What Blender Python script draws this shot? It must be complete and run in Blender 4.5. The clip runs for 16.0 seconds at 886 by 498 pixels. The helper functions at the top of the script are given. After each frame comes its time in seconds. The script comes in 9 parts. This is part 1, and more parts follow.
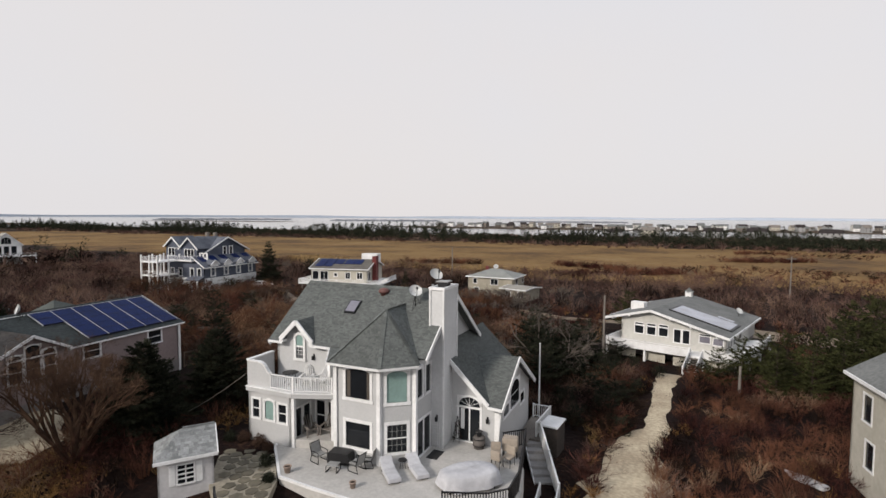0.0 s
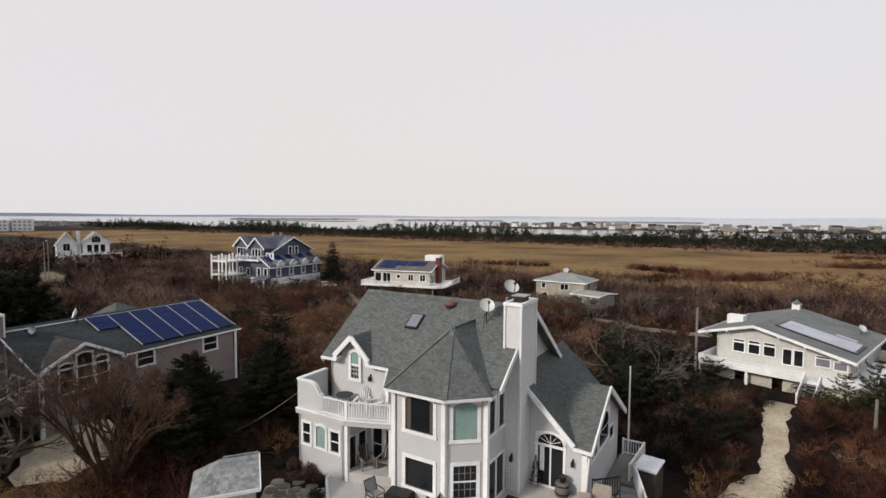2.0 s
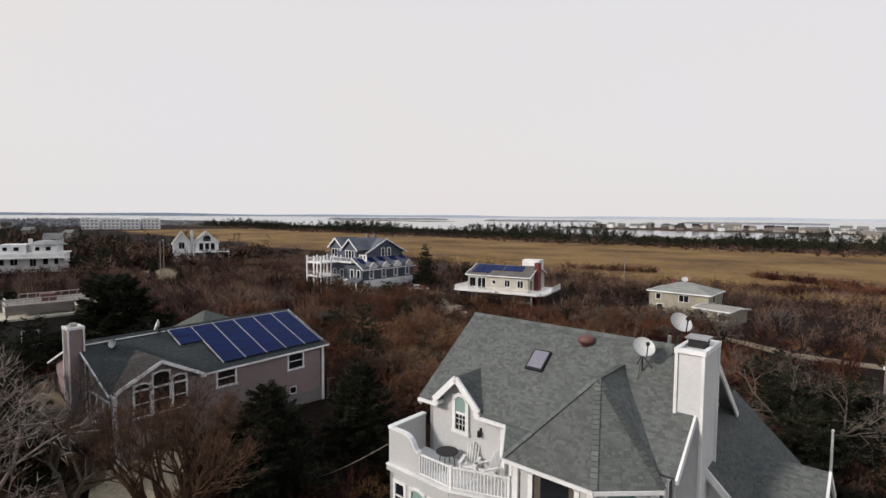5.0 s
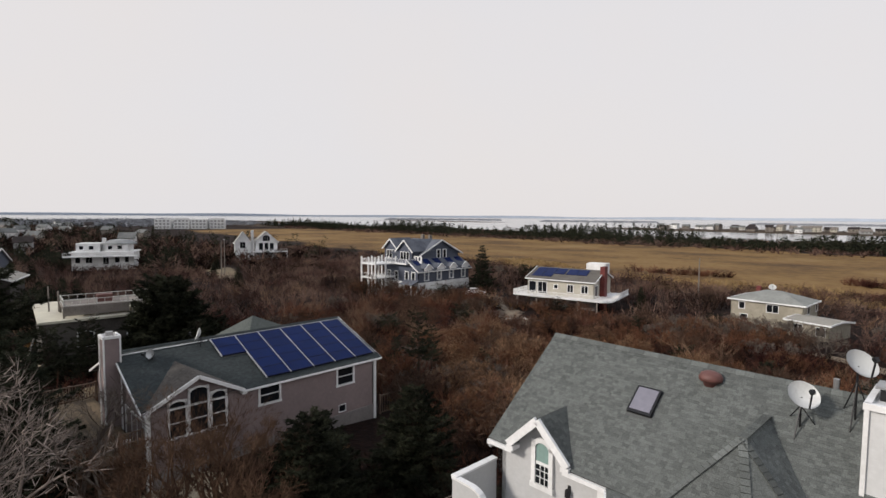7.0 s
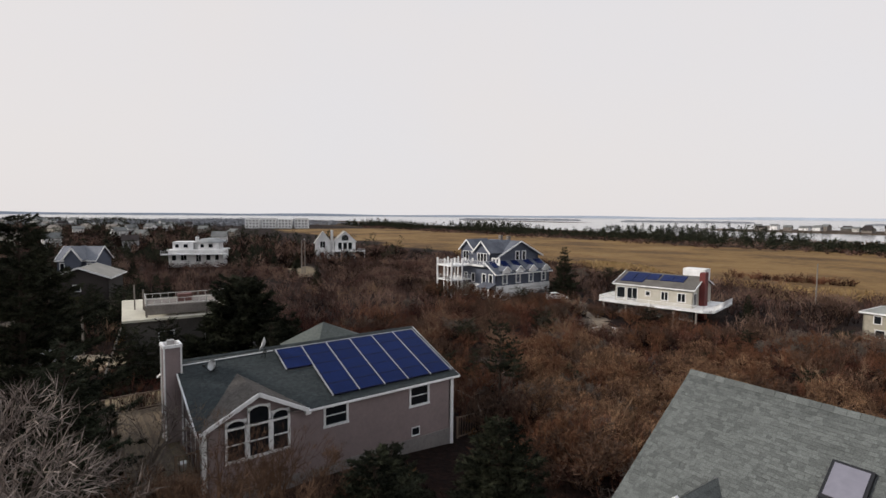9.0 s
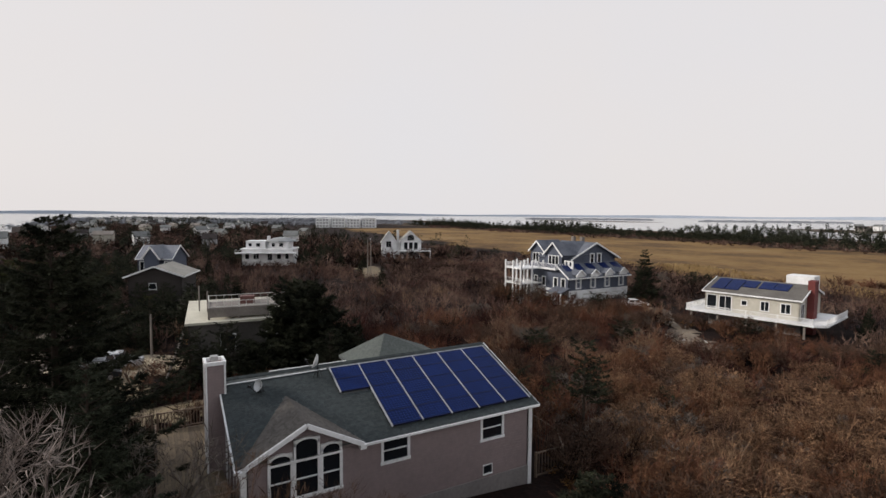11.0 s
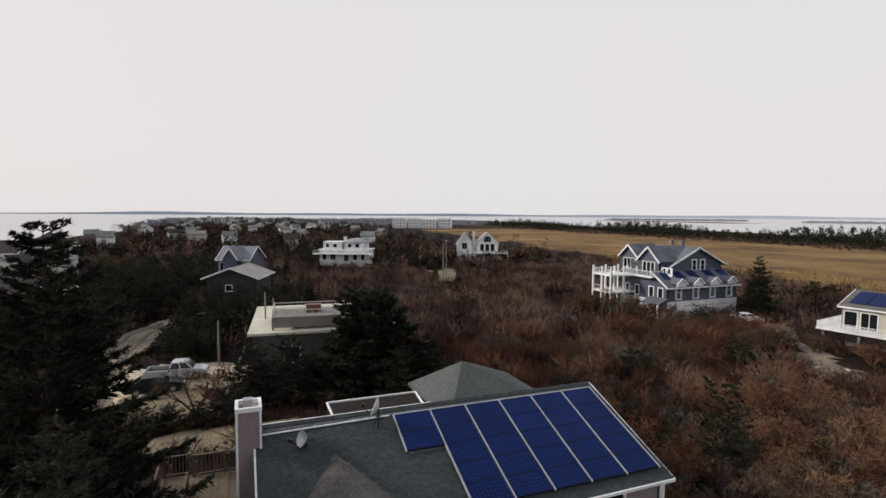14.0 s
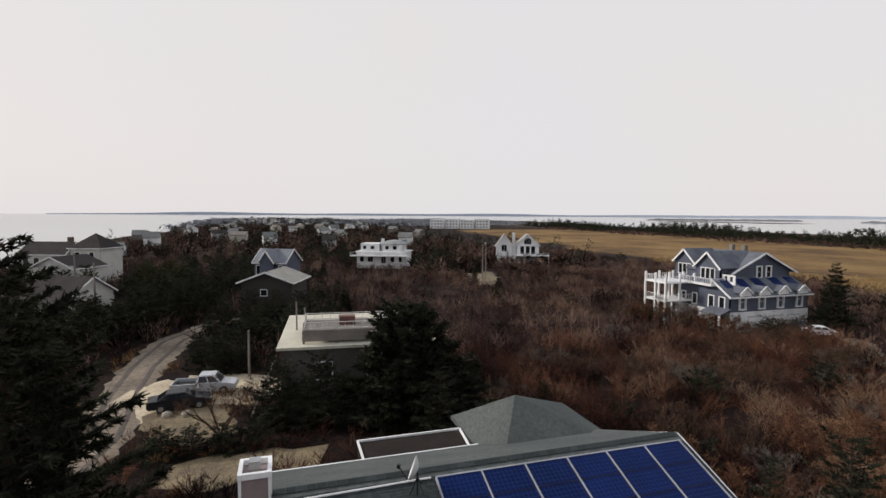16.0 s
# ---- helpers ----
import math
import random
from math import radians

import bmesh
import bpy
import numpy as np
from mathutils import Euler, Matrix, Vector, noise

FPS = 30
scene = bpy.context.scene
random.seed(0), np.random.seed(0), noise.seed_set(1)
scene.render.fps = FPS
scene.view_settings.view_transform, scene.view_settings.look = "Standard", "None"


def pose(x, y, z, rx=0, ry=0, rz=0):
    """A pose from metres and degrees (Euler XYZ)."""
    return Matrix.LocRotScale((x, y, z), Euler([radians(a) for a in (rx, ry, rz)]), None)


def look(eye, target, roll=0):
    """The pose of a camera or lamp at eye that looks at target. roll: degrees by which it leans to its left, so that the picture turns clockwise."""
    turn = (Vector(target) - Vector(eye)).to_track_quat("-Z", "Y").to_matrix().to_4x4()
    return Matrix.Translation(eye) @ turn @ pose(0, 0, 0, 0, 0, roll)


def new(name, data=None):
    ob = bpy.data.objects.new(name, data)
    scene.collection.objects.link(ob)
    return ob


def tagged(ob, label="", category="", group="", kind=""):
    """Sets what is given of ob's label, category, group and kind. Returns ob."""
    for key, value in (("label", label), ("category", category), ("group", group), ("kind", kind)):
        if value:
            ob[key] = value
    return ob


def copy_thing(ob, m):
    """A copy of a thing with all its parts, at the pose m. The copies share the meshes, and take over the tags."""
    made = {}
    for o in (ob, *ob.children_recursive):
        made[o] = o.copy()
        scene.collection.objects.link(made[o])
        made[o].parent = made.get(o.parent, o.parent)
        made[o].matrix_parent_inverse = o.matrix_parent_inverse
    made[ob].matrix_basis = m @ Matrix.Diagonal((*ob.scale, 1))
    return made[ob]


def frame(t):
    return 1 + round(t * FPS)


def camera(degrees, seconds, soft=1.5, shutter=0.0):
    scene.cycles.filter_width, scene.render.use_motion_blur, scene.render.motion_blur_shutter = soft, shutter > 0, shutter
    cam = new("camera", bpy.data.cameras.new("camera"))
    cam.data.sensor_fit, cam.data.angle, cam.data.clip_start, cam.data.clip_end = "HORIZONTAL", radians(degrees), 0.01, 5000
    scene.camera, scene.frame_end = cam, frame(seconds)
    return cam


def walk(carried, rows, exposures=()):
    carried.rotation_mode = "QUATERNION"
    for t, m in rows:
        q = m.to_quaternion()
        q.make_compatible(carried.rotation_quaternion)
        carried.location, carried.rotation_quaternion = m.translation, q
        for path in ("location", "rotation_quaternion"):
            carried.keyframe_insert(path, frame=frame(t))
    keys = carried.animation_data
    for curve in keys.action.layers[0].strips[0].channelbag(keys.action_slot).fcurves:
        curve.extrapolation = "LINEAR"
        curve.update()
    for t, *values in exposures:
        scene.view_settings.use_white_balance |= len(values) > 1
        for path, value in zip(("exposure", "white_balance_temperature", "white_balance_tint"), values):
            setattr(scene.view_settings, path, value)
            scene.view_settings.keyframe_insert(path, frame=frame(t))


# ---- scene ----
cam = camera(81.60, 16.0)
PATH = [
    (0, (-5.152, 11.471, 15.594), (-12.515, 30.023, 14.327), 0.31),
    (0.5, (-5.688, 12.478, 15.661), (-13.443, 30.869, 14.393), 0.32),
    (1, (-6.290, 13.474, 15.673), (-14.594, 31.624, 14.402), 0.34),
    (1.5, (-6.892, 14.478, 15.677), (-15.810, 32.335, 14.401), 0.36),
    (2, (-7.523, 15.434, 15.694), (-17.090, 32.950, 14.412), 0.35),
    (2.5, (-8.206, 16.290, 15.755), (-18.409, 33.444, 14.470), 0.38),
    (3, (-8.957, 17.133, 15.824), (-19.753, 33.920, 14.537), 0.41),
    (3.5, (-9.773, 17.968, 15.861), (-21.116, 34.390, 14.566), 0.42),
    (4, (-10.646, 18.760, 15.906), (-22.385, 34.900, 14.605), 0.42),
    (6.5, (-14.867, 22.437, 15.991), (-28.446, 37.063, 14.691), 0.46),
    (7, (-15.745, 23.162, 15.910), (-29.758, 37.373, 14.611), 0.46),
    (7.5, (-16.622, 23.859, 15.899), (-31.136, 37.557, 14.597), 0.45),
    (8, (-17.487, 24.485, 15.889), (-32.485, 37.650, 14.580), 0.45),
    (8.5, (-18.357, 25.074, 15.884), (-33.821, 37.689, 14.570), 0.46),
    (9, (-19.260, 25.647, 15.892), (-35.196, 37.660, 14.572), 0.46),
    (9.5, (-20.265, 26.243, 15.842), (-36.618, 37.679, 14.514), 0.45),
    (12, (-25.032, 28.612, 15.995), (-42.859, 37.576, 14.632), 0.44),
    (12.5, (-26.018, 29.034, 15.962), (-44.065, 37.546, 14.603), 0.44),
    (13, (-27.055, 29.425, 15.971), (-45.294, 37.519, 14.612), 0.42),
    (13.5, (-27.991, 29.769, 16.022), (-46.405, 37.454, 14.660), 0.42),
    (14, (-29.078, 30.059, 16.047), (-47.661, 37.327, 14.685), 0.40),
    (14.5, (-30.162, 30.284, 16.080), (-48.884, 37.186, 14.721), 0.39),
    (15, (-31.147, 30.551, 16.186), (-50.009, 37.062, 14.826), 0.37),
    (15.5, (-32.216, 30.774, 16.263), (-51.190, 36.951, 14.902), 0.37),
    (16, (-33.227, 31.018, 16.410), (-52.286, 36.924, 15.046), 0.35),
]
walk(cam, [(t, look(eye, target, roll)) for t, eye, target, roll in PATH])

# ---- light ----
world = bpy.data.worlds.new("sky")
scene.world = world
world.use_nodes = True
wn, wl = world.node_tree.nodes, world.node_tree.links
SUN_EL, SUN_AZ = radians(28), radians(206)
sky = wn.new("ShaderNodeTexSky")
sky.sky_type, sky.sun_disc = "NISHITA", False
sky.sun_elevation, sky.sun_rotation = SUN_EL, SUN_AZ
sky.air_density, sky.dust_density, sky.ozone_density = 1.0, 4.0, 1.0
# a thin, even cloud layer over the clear sky
tc = wn.new("ShaderNodeTexCoord")
cloud = wn.new("ShaderNodeTexNoise")
cloud.inputs["Scale"].default_value, cloud.inputs["Detail"].default_value = 1.6, 4
wl.new(tc.outputs["Generated"], cloud.inputs["Vector"])
ramp = wn.new("ShaderNodeValToRGB")
ramp.color_ramp.elements[0].position, ramp.color_ramp.elements[0].color = 0.3, (8.3, 7.85, 7.72, 1)
ramp.color_ramp.elements[1].position, ramp.color_ramp.elements[1].color = 0.75, (8.0, 7.88, 8.15, 1)
wl.new(cloud.outputs["Fac"], ramp.inputs["Fac"])
# the veil thins and turns bluer towards the zenith
height = wn.new("ShaderNodeSeparateXYZ")
wl.new(tc.outputs["Generated"], height.inputs[0])
rise = wn.new("ShaderNodeMapRange")
rise.inputs["From Min"].default_value, rise.inputs["From Max"].default_value = 0.34, 0.9
wl.new(height.outputs["Z"], rise.inputs["Value"])
veil = wn.new("ShaderNodeMix")
veil.data_type = "RGBA"
wl.new(rise.outputs["Result"], veil.inputs["Factor"])
wl.new(ramp.outputs["Color"], veil.inputs["A"])
veil.inputs["B"].default_value = (6.9, 7.5, 8.7, 1)
mix = wn.new("ShaderNodeMix")
mix.data_type = "RGBA"
mix.inputs["Factor"].default_value = 0.94
wl.new(sky.outputs["Color"], mix.inputs["A"])
wl.new(veil.outputs["Result"], mix.inputs["B"])
wl.new(mix.outputs["Result"], wn["Background"].inputs["Color"])
wn["Background"].inputs["Strength"].default_value = 0.1

sun = new("sun", bpy.data.lights.new("sun", "SUN"))
sun.data.energy, sun.data.angle, sun.data.color = 3.1, radians(8), (1.0, 0.92, 0.84)
sun.matrix_world = look((0, 0, 0), (-math.sin(SUN_AZ), -math.cos(SUN_AZ), -math.tan(SUN_EL)))

# ---- mesh helpers ----
K = 1.12  # plan units to metres
rnd = random.Random(7)


class Buf:
    """Collects vertices and faces of one mesh, in plan units."""

    def __init__(self):
        self.v, self.f = [], []

    def face(self, *pts):
        n = len(self.v)
        self.v += [tuple(p) for p in pts]
        self.f.append(tuple(range(n, n + len(pts))))
        return self

    def hexa(self, p):
        n = len(self.v)
        self.v += [tuple(q) for q in p]
        self.f += [tuple(n + i for i in q) for q in ((3, 2, 1, 0), (4, 5, 6, 7), (0, 1, 5, 4), (1, 2, 6, 5), (2, 3, 7, 6), (3, 0, 4, 7))]
        return self

    def box(self, x0, y0, z0, x1, y1, z1):
        return self.hexa([(x0, y0, z0), (x1, y0, z0), (x1, y1, z0), (x0, y1, z0), (x0, y0, z1), (x1, y0, z1), (x1, y1, z1), (x0, y1, z1)])

    def prism(self, pts, z0, z1):
        n, k = len(self.v), len(pts)
        self.v += [(x, y, z0) for x, y in pts] + [(x, y, z1) for x, y in pts]
        self.f += [tuple(n + i for i in reversed(range(k))), tuple(n + k + i for i in range(k))]
        self.f += [(n + i, n + (i + 1) % k, n + k + (i + 1) % k, n + k + i) for i in range(k)]
        return self

    def slab(self, pts, thick):
        """A flat polygon with its back pushed in by thick, against its normal."""
        p = [Vector(q) for q in pts]
        nrm = sum(((p[i] - p[0]).cross(p[i + 1] - p[0]) for i in range(1, len(p) - 1)), Vector()).normalized()
        n, k = len(self.v), len(p)
        self.v += [tuple(q) for q in p] + [tuple(q - nrm * thick) for q in p]
        self.f += [tuple(n + i for i in range(k)), tuple(n + k + i for i in reversed(range(k)))]
        self.f += [(n + k + i, n + k + (i + 1) % k, n + (i + 1) % k, n + i) for i in range(k)]
        return self

    def beam(self, a, b, w, h=None, up=(0, 0, 1)):
        a, b = Vector(a), Vector(b)
        d = (b - a).normalized()
        s = d.cross(Vector(up))
        s = s.normalized() if s.length > 1e-3 else Vector((1, 0, 0))
        u = s.cross(d).normalized()
        s, u = s * w / 2, u * (h or w) / 2
        return self.hexa([a - s - u, a + s - u, b + s - u, b - s - u, a - s + u, a + s + u, b + s + u, b - s + u])

    def tube(self, a, b, r0, r1, n=8, caps=True):
        a, b = Vector(a), Vector(b)
        d = (b - a).normalized()
        s = d.cross(Vector((0, 0, 1)))
        s = s.normalized() if s.length > 1e-3 else Vector((1, 0, 0))
        u = s.cross(d)
        k = len(self.v)
        for c, r in ((a, r0), (b, r1)):
            self.v += [tuple(c + (s * math.cos(q) + u * math.sin(q)) * r) for q in (math.tau * i / n for i in range(n))]
        self.f += [(k + i, k + (i + 1) % n, k + n + (i + 1) % n, k + n + i) for i in range(n)]
        if caps:
            self.f += [tuple(k + i for i in reversed(range(n))), tuple(k + n + i for i in range(n))]
        return self

    def lathe(self, c, prof, n=16):
        """Rings of (radius, height) about an upright axis at c."""
        k = len(self.v)
        for r, z in prof:
            self.v += [(c[0] + r * math.cos(math.tau * i / n), c[1] + r * math.sin(math.tau * i / n), c[2] + z) for i in range(n)]
        for j in range(len(prof) - 1):
            self.f += [(k + j * n + i, k + j * n + (i + 1) % n, k + (j + 1) * n + (i + 1) % n, k + (j + 1) * n + i) for i in range(n)]
        self.f += [tuple(k + i for i in reversed(range(n))), tuple(k + (len(prof) - 1) * n + i for i in range(n))]
        return self

    def turned(self, m):
        self.v = [tuple(m @ Vector(p)) for p in self.v]
        return self

    def add(self, other):
        n = len(self.v)
        self.v += other.v
        self.f += [tuple(n + i for i in q) for q in other.f]
        return self

    def mesh(self, name):
        me = bpy.data.meshes.new(name)
        me.from_pydata([(x * K, y * K, z * K) for x, y, z in self.v], [], self.f)
        return me


def place(x, y, z, rz=0.0, size=1.0):
    return pose(x * K, y * K, z * K, 0, 0, rz) @ Matrix.Scale(size, 4)


def part(name, buf, mat, parent, label="", smooth=False, bevel=0.0, weld=False):
    me = buf.mesh(name) if isinstance(buf, Buf) else buf
    if not me.materials:
        me.materials.append(mat)
    if weld:
        bm = bmesh.new()
        bm.from_mesh(me)
        bmesh.ops.remove_doubles(bm, verts=bm.verts, dist=1e-4)
        bm.to_mesh(me)
        bm.free()
    if bevel:
        bm = bmesh.new()
        bm.from_mesh(me)
        bmesh.ops.remove_doubles(bm, verts=bm.verts, dist=1e-4)
        bmesh.ops.bevel(bm, geom=list(bm.edges), offset=bevel, segments=2, affect="EDGES")
        bm.to_mesh(me)
        bm.free()
    if smooth:
        me.shade_smooth()
    ob = new(name, me)
    ob.parent = parent
    return tagged(ob, label)


def thing(name, x, y, z, rz, label, category, group=""):
    ob = new(name)
    ob.matrix_basis = place(x, y, z, rz)
    return tagged(ob, label, category, group)


def single(name, buf, mat, label, category, group="", kind="", smooth=False, bevel=0.0):
    return tagged(part(name, buf, mat, None, label, smooth, bevel), label, category, group, kind)


def raw_mesh(name, verts, faces, mat):
    """A large mesh from arrays: verts n x 3 in plan units, faces m x 3 or m x 4."""
    me = bpy.data.meshes.new(name)
    verts, faces = np.asarray(verts, np.float32) * K, np.asarray(faces, np.int32)
    m, c = faces.shape
    me.vertices.add(len(verts))
    me.vertices.foreach_set("co", verts.ravel())
    me.loops.add(m * c)
    me.loops.foreach_set("vertex_index", faces.ravel())
    me.polygons.add(m)
    me.polygons.foreach_set("loop_start", np.arange(0, m * c, c, dtype=np.int32))
    me.update(calc_edges=True)
    me.materials.append(mat)
    return me


# ---- materials ----
def material(name, colour, rough=0.7, metal=0.0, second=None, grain=6.0, blotch=0.5, vary=0.12, island=0.0, object_vary=0.0, bump=0.15, bump_scale=30.0, stripe=None, spec=0.5, coat=0.0):
    """A surface with a fine grain and broad stains. second: the colour of the stains; stripe: (axis, period) of fine courses; island: spread of
    brightness from piece to piece."""
    colour, second = (tuple(c * 0.88 for c in q) if q else None for q in (colour, second))
    m = bpy.data.materials.new(name)
    m.use_nodes = True
    n, l = m.node_tree.nodes, m.node_tree.links
    b = n["Principled BSDF"]
    b.inputs["Roughness"].default_value, b.inputs["Metallic"].default_value = rough, metal
    b.inputs["Specular IOR Level"].default_value, b.inputs["Coat Weight"].default_value = spec, coat
    geo = n.new("ShaderNodeNewGeometry")

    def noise_at(scale, detail):
        t = n.new("ShaderNodeTexNoise")
        t.inputs["Scale"].default_value, t.inputs["Detail"].default_value = scale, detail
        l.new(geo.outputs["Position"], t.inputs["Vector"])
        return t.outputs["Fac"]

    def maths(op, a, c):
        t = n.new("ShaderNodeMath")
        t.operation = op
        for s, v in zip(t.inputs, (a, c)):
            if isinstance(v, (int, float)):
                s.default_value = v
            else:
                l.new(v, s)
        return t.outputs[0]

    fine, broad = noise_at(grain, 5), noise_at(blotch, 3)
    rampn = n.new("ShaderNodeValToRGB")
    rampn.color_ramp.elements[0].position, rampn.color_ramp.elements[1].position = 0.38, 0.64
    other = second or tuple(c * 0.78 for c in colour)
    rampn.color_ramp.elements[0].color, rampn.color_ramp.elements[1].color = (*other, 1), (*colour, 1)
    l.new(maths("ADD", maths("MULTIPLY", broad, 0.7), maths("MULTIPLY", fine, 0.3)), rampn.inputs["Fac"])
    value = maths("ADD", maths("MULTIPLY", maths("SUBTRACT", fine, 0.5), vary * 2), 1.0)
    if island:
        value = maths("MULTIPLY", value, maths("ADD", maths("MULTIPLY", maths("SUBTRACT", geo.outputs["Random Per Island"], 0.5), island * 2), 1.0))
    if object_vary:
        info = n.new("ShaderNodeObjectInfo")
        value = maths("MULTIPLY", value, maths("ADD", maths("MULTIPLY", maths("SUBTRACT", info.outputs["Random"], 0.5), object_vary * 2), 1.0))
    height = fine if bump_scale == grain else noise_at(bump_scale, 4)
    if stripe:
        axis, period = stripe
        sep = n.new("ShaderNodeSeparateXYZ")
        l.new(geo.outputs["Position"], sep.inputs[0])
        saw = maths("FRACT", maths("DIVIDE", sep.outputs[axis], period), 0.0)
        height = maths("ADD", maths("MULTIPLY", height, 0.3), saw)
    hsv = n.new("ShaderNodeHueSaturation")
    l.new(rampn.outputs["Color"], hsv.inputs["Color"])
    l.new(value, hsv.inputs["Value"])
    l.new(hsv.outputs["Color"], b.inputs["Base Color"])
    bn = n.new("ShaderNodeBump")
    bn.inputs["Strength"].default_value, bn.inputs["Distance"].default_value = bump, 0.02
    l.new(height, bn.inputs["Height"])
    l.new(bn.outputs["Normal"], b.inputs["Normal"])
    return m


WHITE = material("white_trim", (0.88, 0.88, 0.88), 0.55, second=(0.68, 0.68, 0.67), vary=0.05)
GREY_WALL = material("grey_shingle_wall", (0.53, 0.532, 0.53), 0.8, second=(0.48, 0.482, 0.48), grain=9, vary=0.05, stripe=(2, 0.13), bump=0.25)
CHIM_WALL = material("painted_shingle_panel", (0.66, 0.665, 0.665), 0.75, second=(0.6, 0.605, 0.605), grain=8, vary=0.07, stripe=(2, 0.15), bump=0.25)
ROOF = material("roof_underlay", (0.1, 0.105, 0.105), 0.9, grain=8, vary=0.3)
SHINGLE = material("asphalt_shingle", (0.112, 0.12, 0.115), 0.92, second=(0.103, 0.111, 0.106), grain=30, vary=0.6, island=0.22, object_vary=0.22, spec=0.25, bump=0.4, bump_scale=60)
# darker than the rear slope: part of the front slope's shade is painted in
SOLAR_SHINGLE = material("shaded_asphalt_shingle", (0.048, 0.056, 0.057), 0.93, second=(0.037, 0.044, 0.045), grain=22, vary=0.4, island=0.2, object_vary=0.2, spec=0.15, bump=0.4, bump_scale=60)
SHINGLE_FAR = material("asphalt_roof", (0.17, 0.175, 0.17), 0.92, second=(0.12, 0.125, 0.12), grain=5, vary=0.3, stripe=(2, 0.12), bump=0.3)
TAN_ROOF = material("pale_roof", (0.33, 0.31, 0.27), 0.9, second=(0.25, 0.24, 0.21), grain=5, vary=0.2)
SOLAR_WALL = material("taupe_siding", (0.275, 0.215, 0.21), 0.75, second=(0.235, 0.184, 0.18), grain=5, vary=0.08, stripe=(2, 0.14), bump=0.6)
CONCRETE = material("patio_concrete", (0.52, 0.5, 0.47), 0.85, second=(0.42, 0.405, 0.38), grain=5, vary=0.12, blotch=0.8)
FOUNDATION = material("foundation_block", (0.22, 0.2, 0.19), 0.9, grain=6, vary=0.2)
SAND = material("sandy_path", (0.56, 0.475, 0.335), 0.95, second=(0.36, 0.29, 0.2), grain=4, vary=0.35, blotch=0.35, bump=0.3, bump_scale=14)
DIRT = material("packed_sand_road", (0.23, 0.18, 0.13), 0.95, second=(0.11, 0.084, 0.06), grain=2, vary=0.3, blotch=0.25, bump=0.5, bump_scale=5)
YARD = material("dry_lawn", (0.21, 0.16, 0.088), 0.95, second=(0.1, 0.074, 0.045), grain=5, vary=0.45, blotch=0.6, bump=0.7, bump_scale=9)
ASPHALT = material("sand_strewn_lane", (0.25, 0.195, 0.135), 0.9, grain=4, vary=0.15)
BLUE_WALL = material("blue_grey_siding", (0.082, 0.096, 0.135), 0.75, second=(0.066, 0.078, 0.11), grain=3, vary=0.1, stripe=(2, 0.2), bump=0.4)
CREAM_WALL = material("cream_siding", (0.5, 0.47, 0.4), 0.8, second=(0.42, 0.395, 0.33), grain=3, vary=0.1, stripe=(2, 0.2), bump=0.4)
PALE_WALL = material("pale_siding", (0.56, 0.55, 0.51), 0.8, second=(0.48, 0.47, 0.44), grain=3, vary=0.1, stripe=(2, 0.2), bump=0.4)
WEATHERED = material("weathered_wood", (0.22, 0.195, 0.17), 0.85, second=(0.15, 0.13, 0.115), grain=7, vary=0.25)
BROWN_WOOD = material("brown_fence_wood", (0.16, 0.11, 0.075), 0.85, second=(0.11, 0.075, 0.055), grain=7, vary=0.25)
RED_BRICK = material("red_brick", (0.17, 0.035, 0.03), 0.85, second=(0.12, 0.028, 0.025), grain=6, vary=0.25, stripe=(2, 0.09), bump=0.5)
DARK_METAL = material("dark_metal", (0.03, 0.03, 0.032), 0.45, 0.6, vary=0.1)
GALV = material("galvanised_metal", (0.5, 0.5, 0.5), 0.4, 0.8, vary=0.1)
DISH = material("dish_enamel", (0.62, 0.63, 0.62), 0.45, vary=0.06)
COVER = material("pale_fabric_cover", (0.55, 0.55, 0.57), 0.85, second=(0.45, 0.45, 0.47), grain=4, vary=0.12, bump=0.4, bump_scale=4)
BEIGE = material("beige_fabric", (0.38, 0.325, 0.265), 0.85, vary=0.12)
CUSHION = material("grey_cushion", (0.3, 0.3, 0.29), 0.9, vary=0.15)
TERRACOTTA = material("clay_pot", (0.33, 0.25, 0.2), 0.85, vary=0.15)
BARREL = material("barrel_wood", (0.13, 0.115, 0.105), 0.8, vary=0.25)
MORTAR = material("sandy_joints", (0.34, 0.305, 0.24), 0.95, second=(0.24, 0.21, 0.16), grain=5, vary=0.3, blotch=1.5)
STONE = material("flagstone", (0.16, 0.14, 0.098), 0.9, second=(0.1, 0.088, 0.064), grain=4, vary=0.2, object_vary=0.3, blotch=1.2)
SKYLIGHT = material("skylight_glass", (0.22, 0.21, 0.25), 0.12, spec=0.8, vary=0.03)
VENT_BROWN = material("brown_vent", (0.15, 0.06, 0.05), 0.6, vary=0.15)
SILVER_PAINT = material("silver_car_paint", (0.55, 0.57, 0.6), 0.3, 0.4, vary=0.03, bump=0.0, coat=0.6)
BLACK_PAINT = material("black_car_paint", (0.012, 0.013, 0.016), 0.4, vary=0.05, bump=0.0, spec=0.2, coat=0.1)
RUBBER = material("rubber", (0.02, 0.02, 0.02), 0.8)
CURTAIN = material("teal_blind", (0.24, 0.36, 0.33), 0.8, vary=0.06)
BARK = material("grey_bark", (0.16, 0.135, 0.115), 0.95, second=(0.1, 0.083, 0.07), grain=5, vary=0.3, spec=0.1)
DARK_BARK = material("dark_bark", (0.05, 0.038, 0.03), 0.95, grain=5, vary=0.3, spec=0.1)
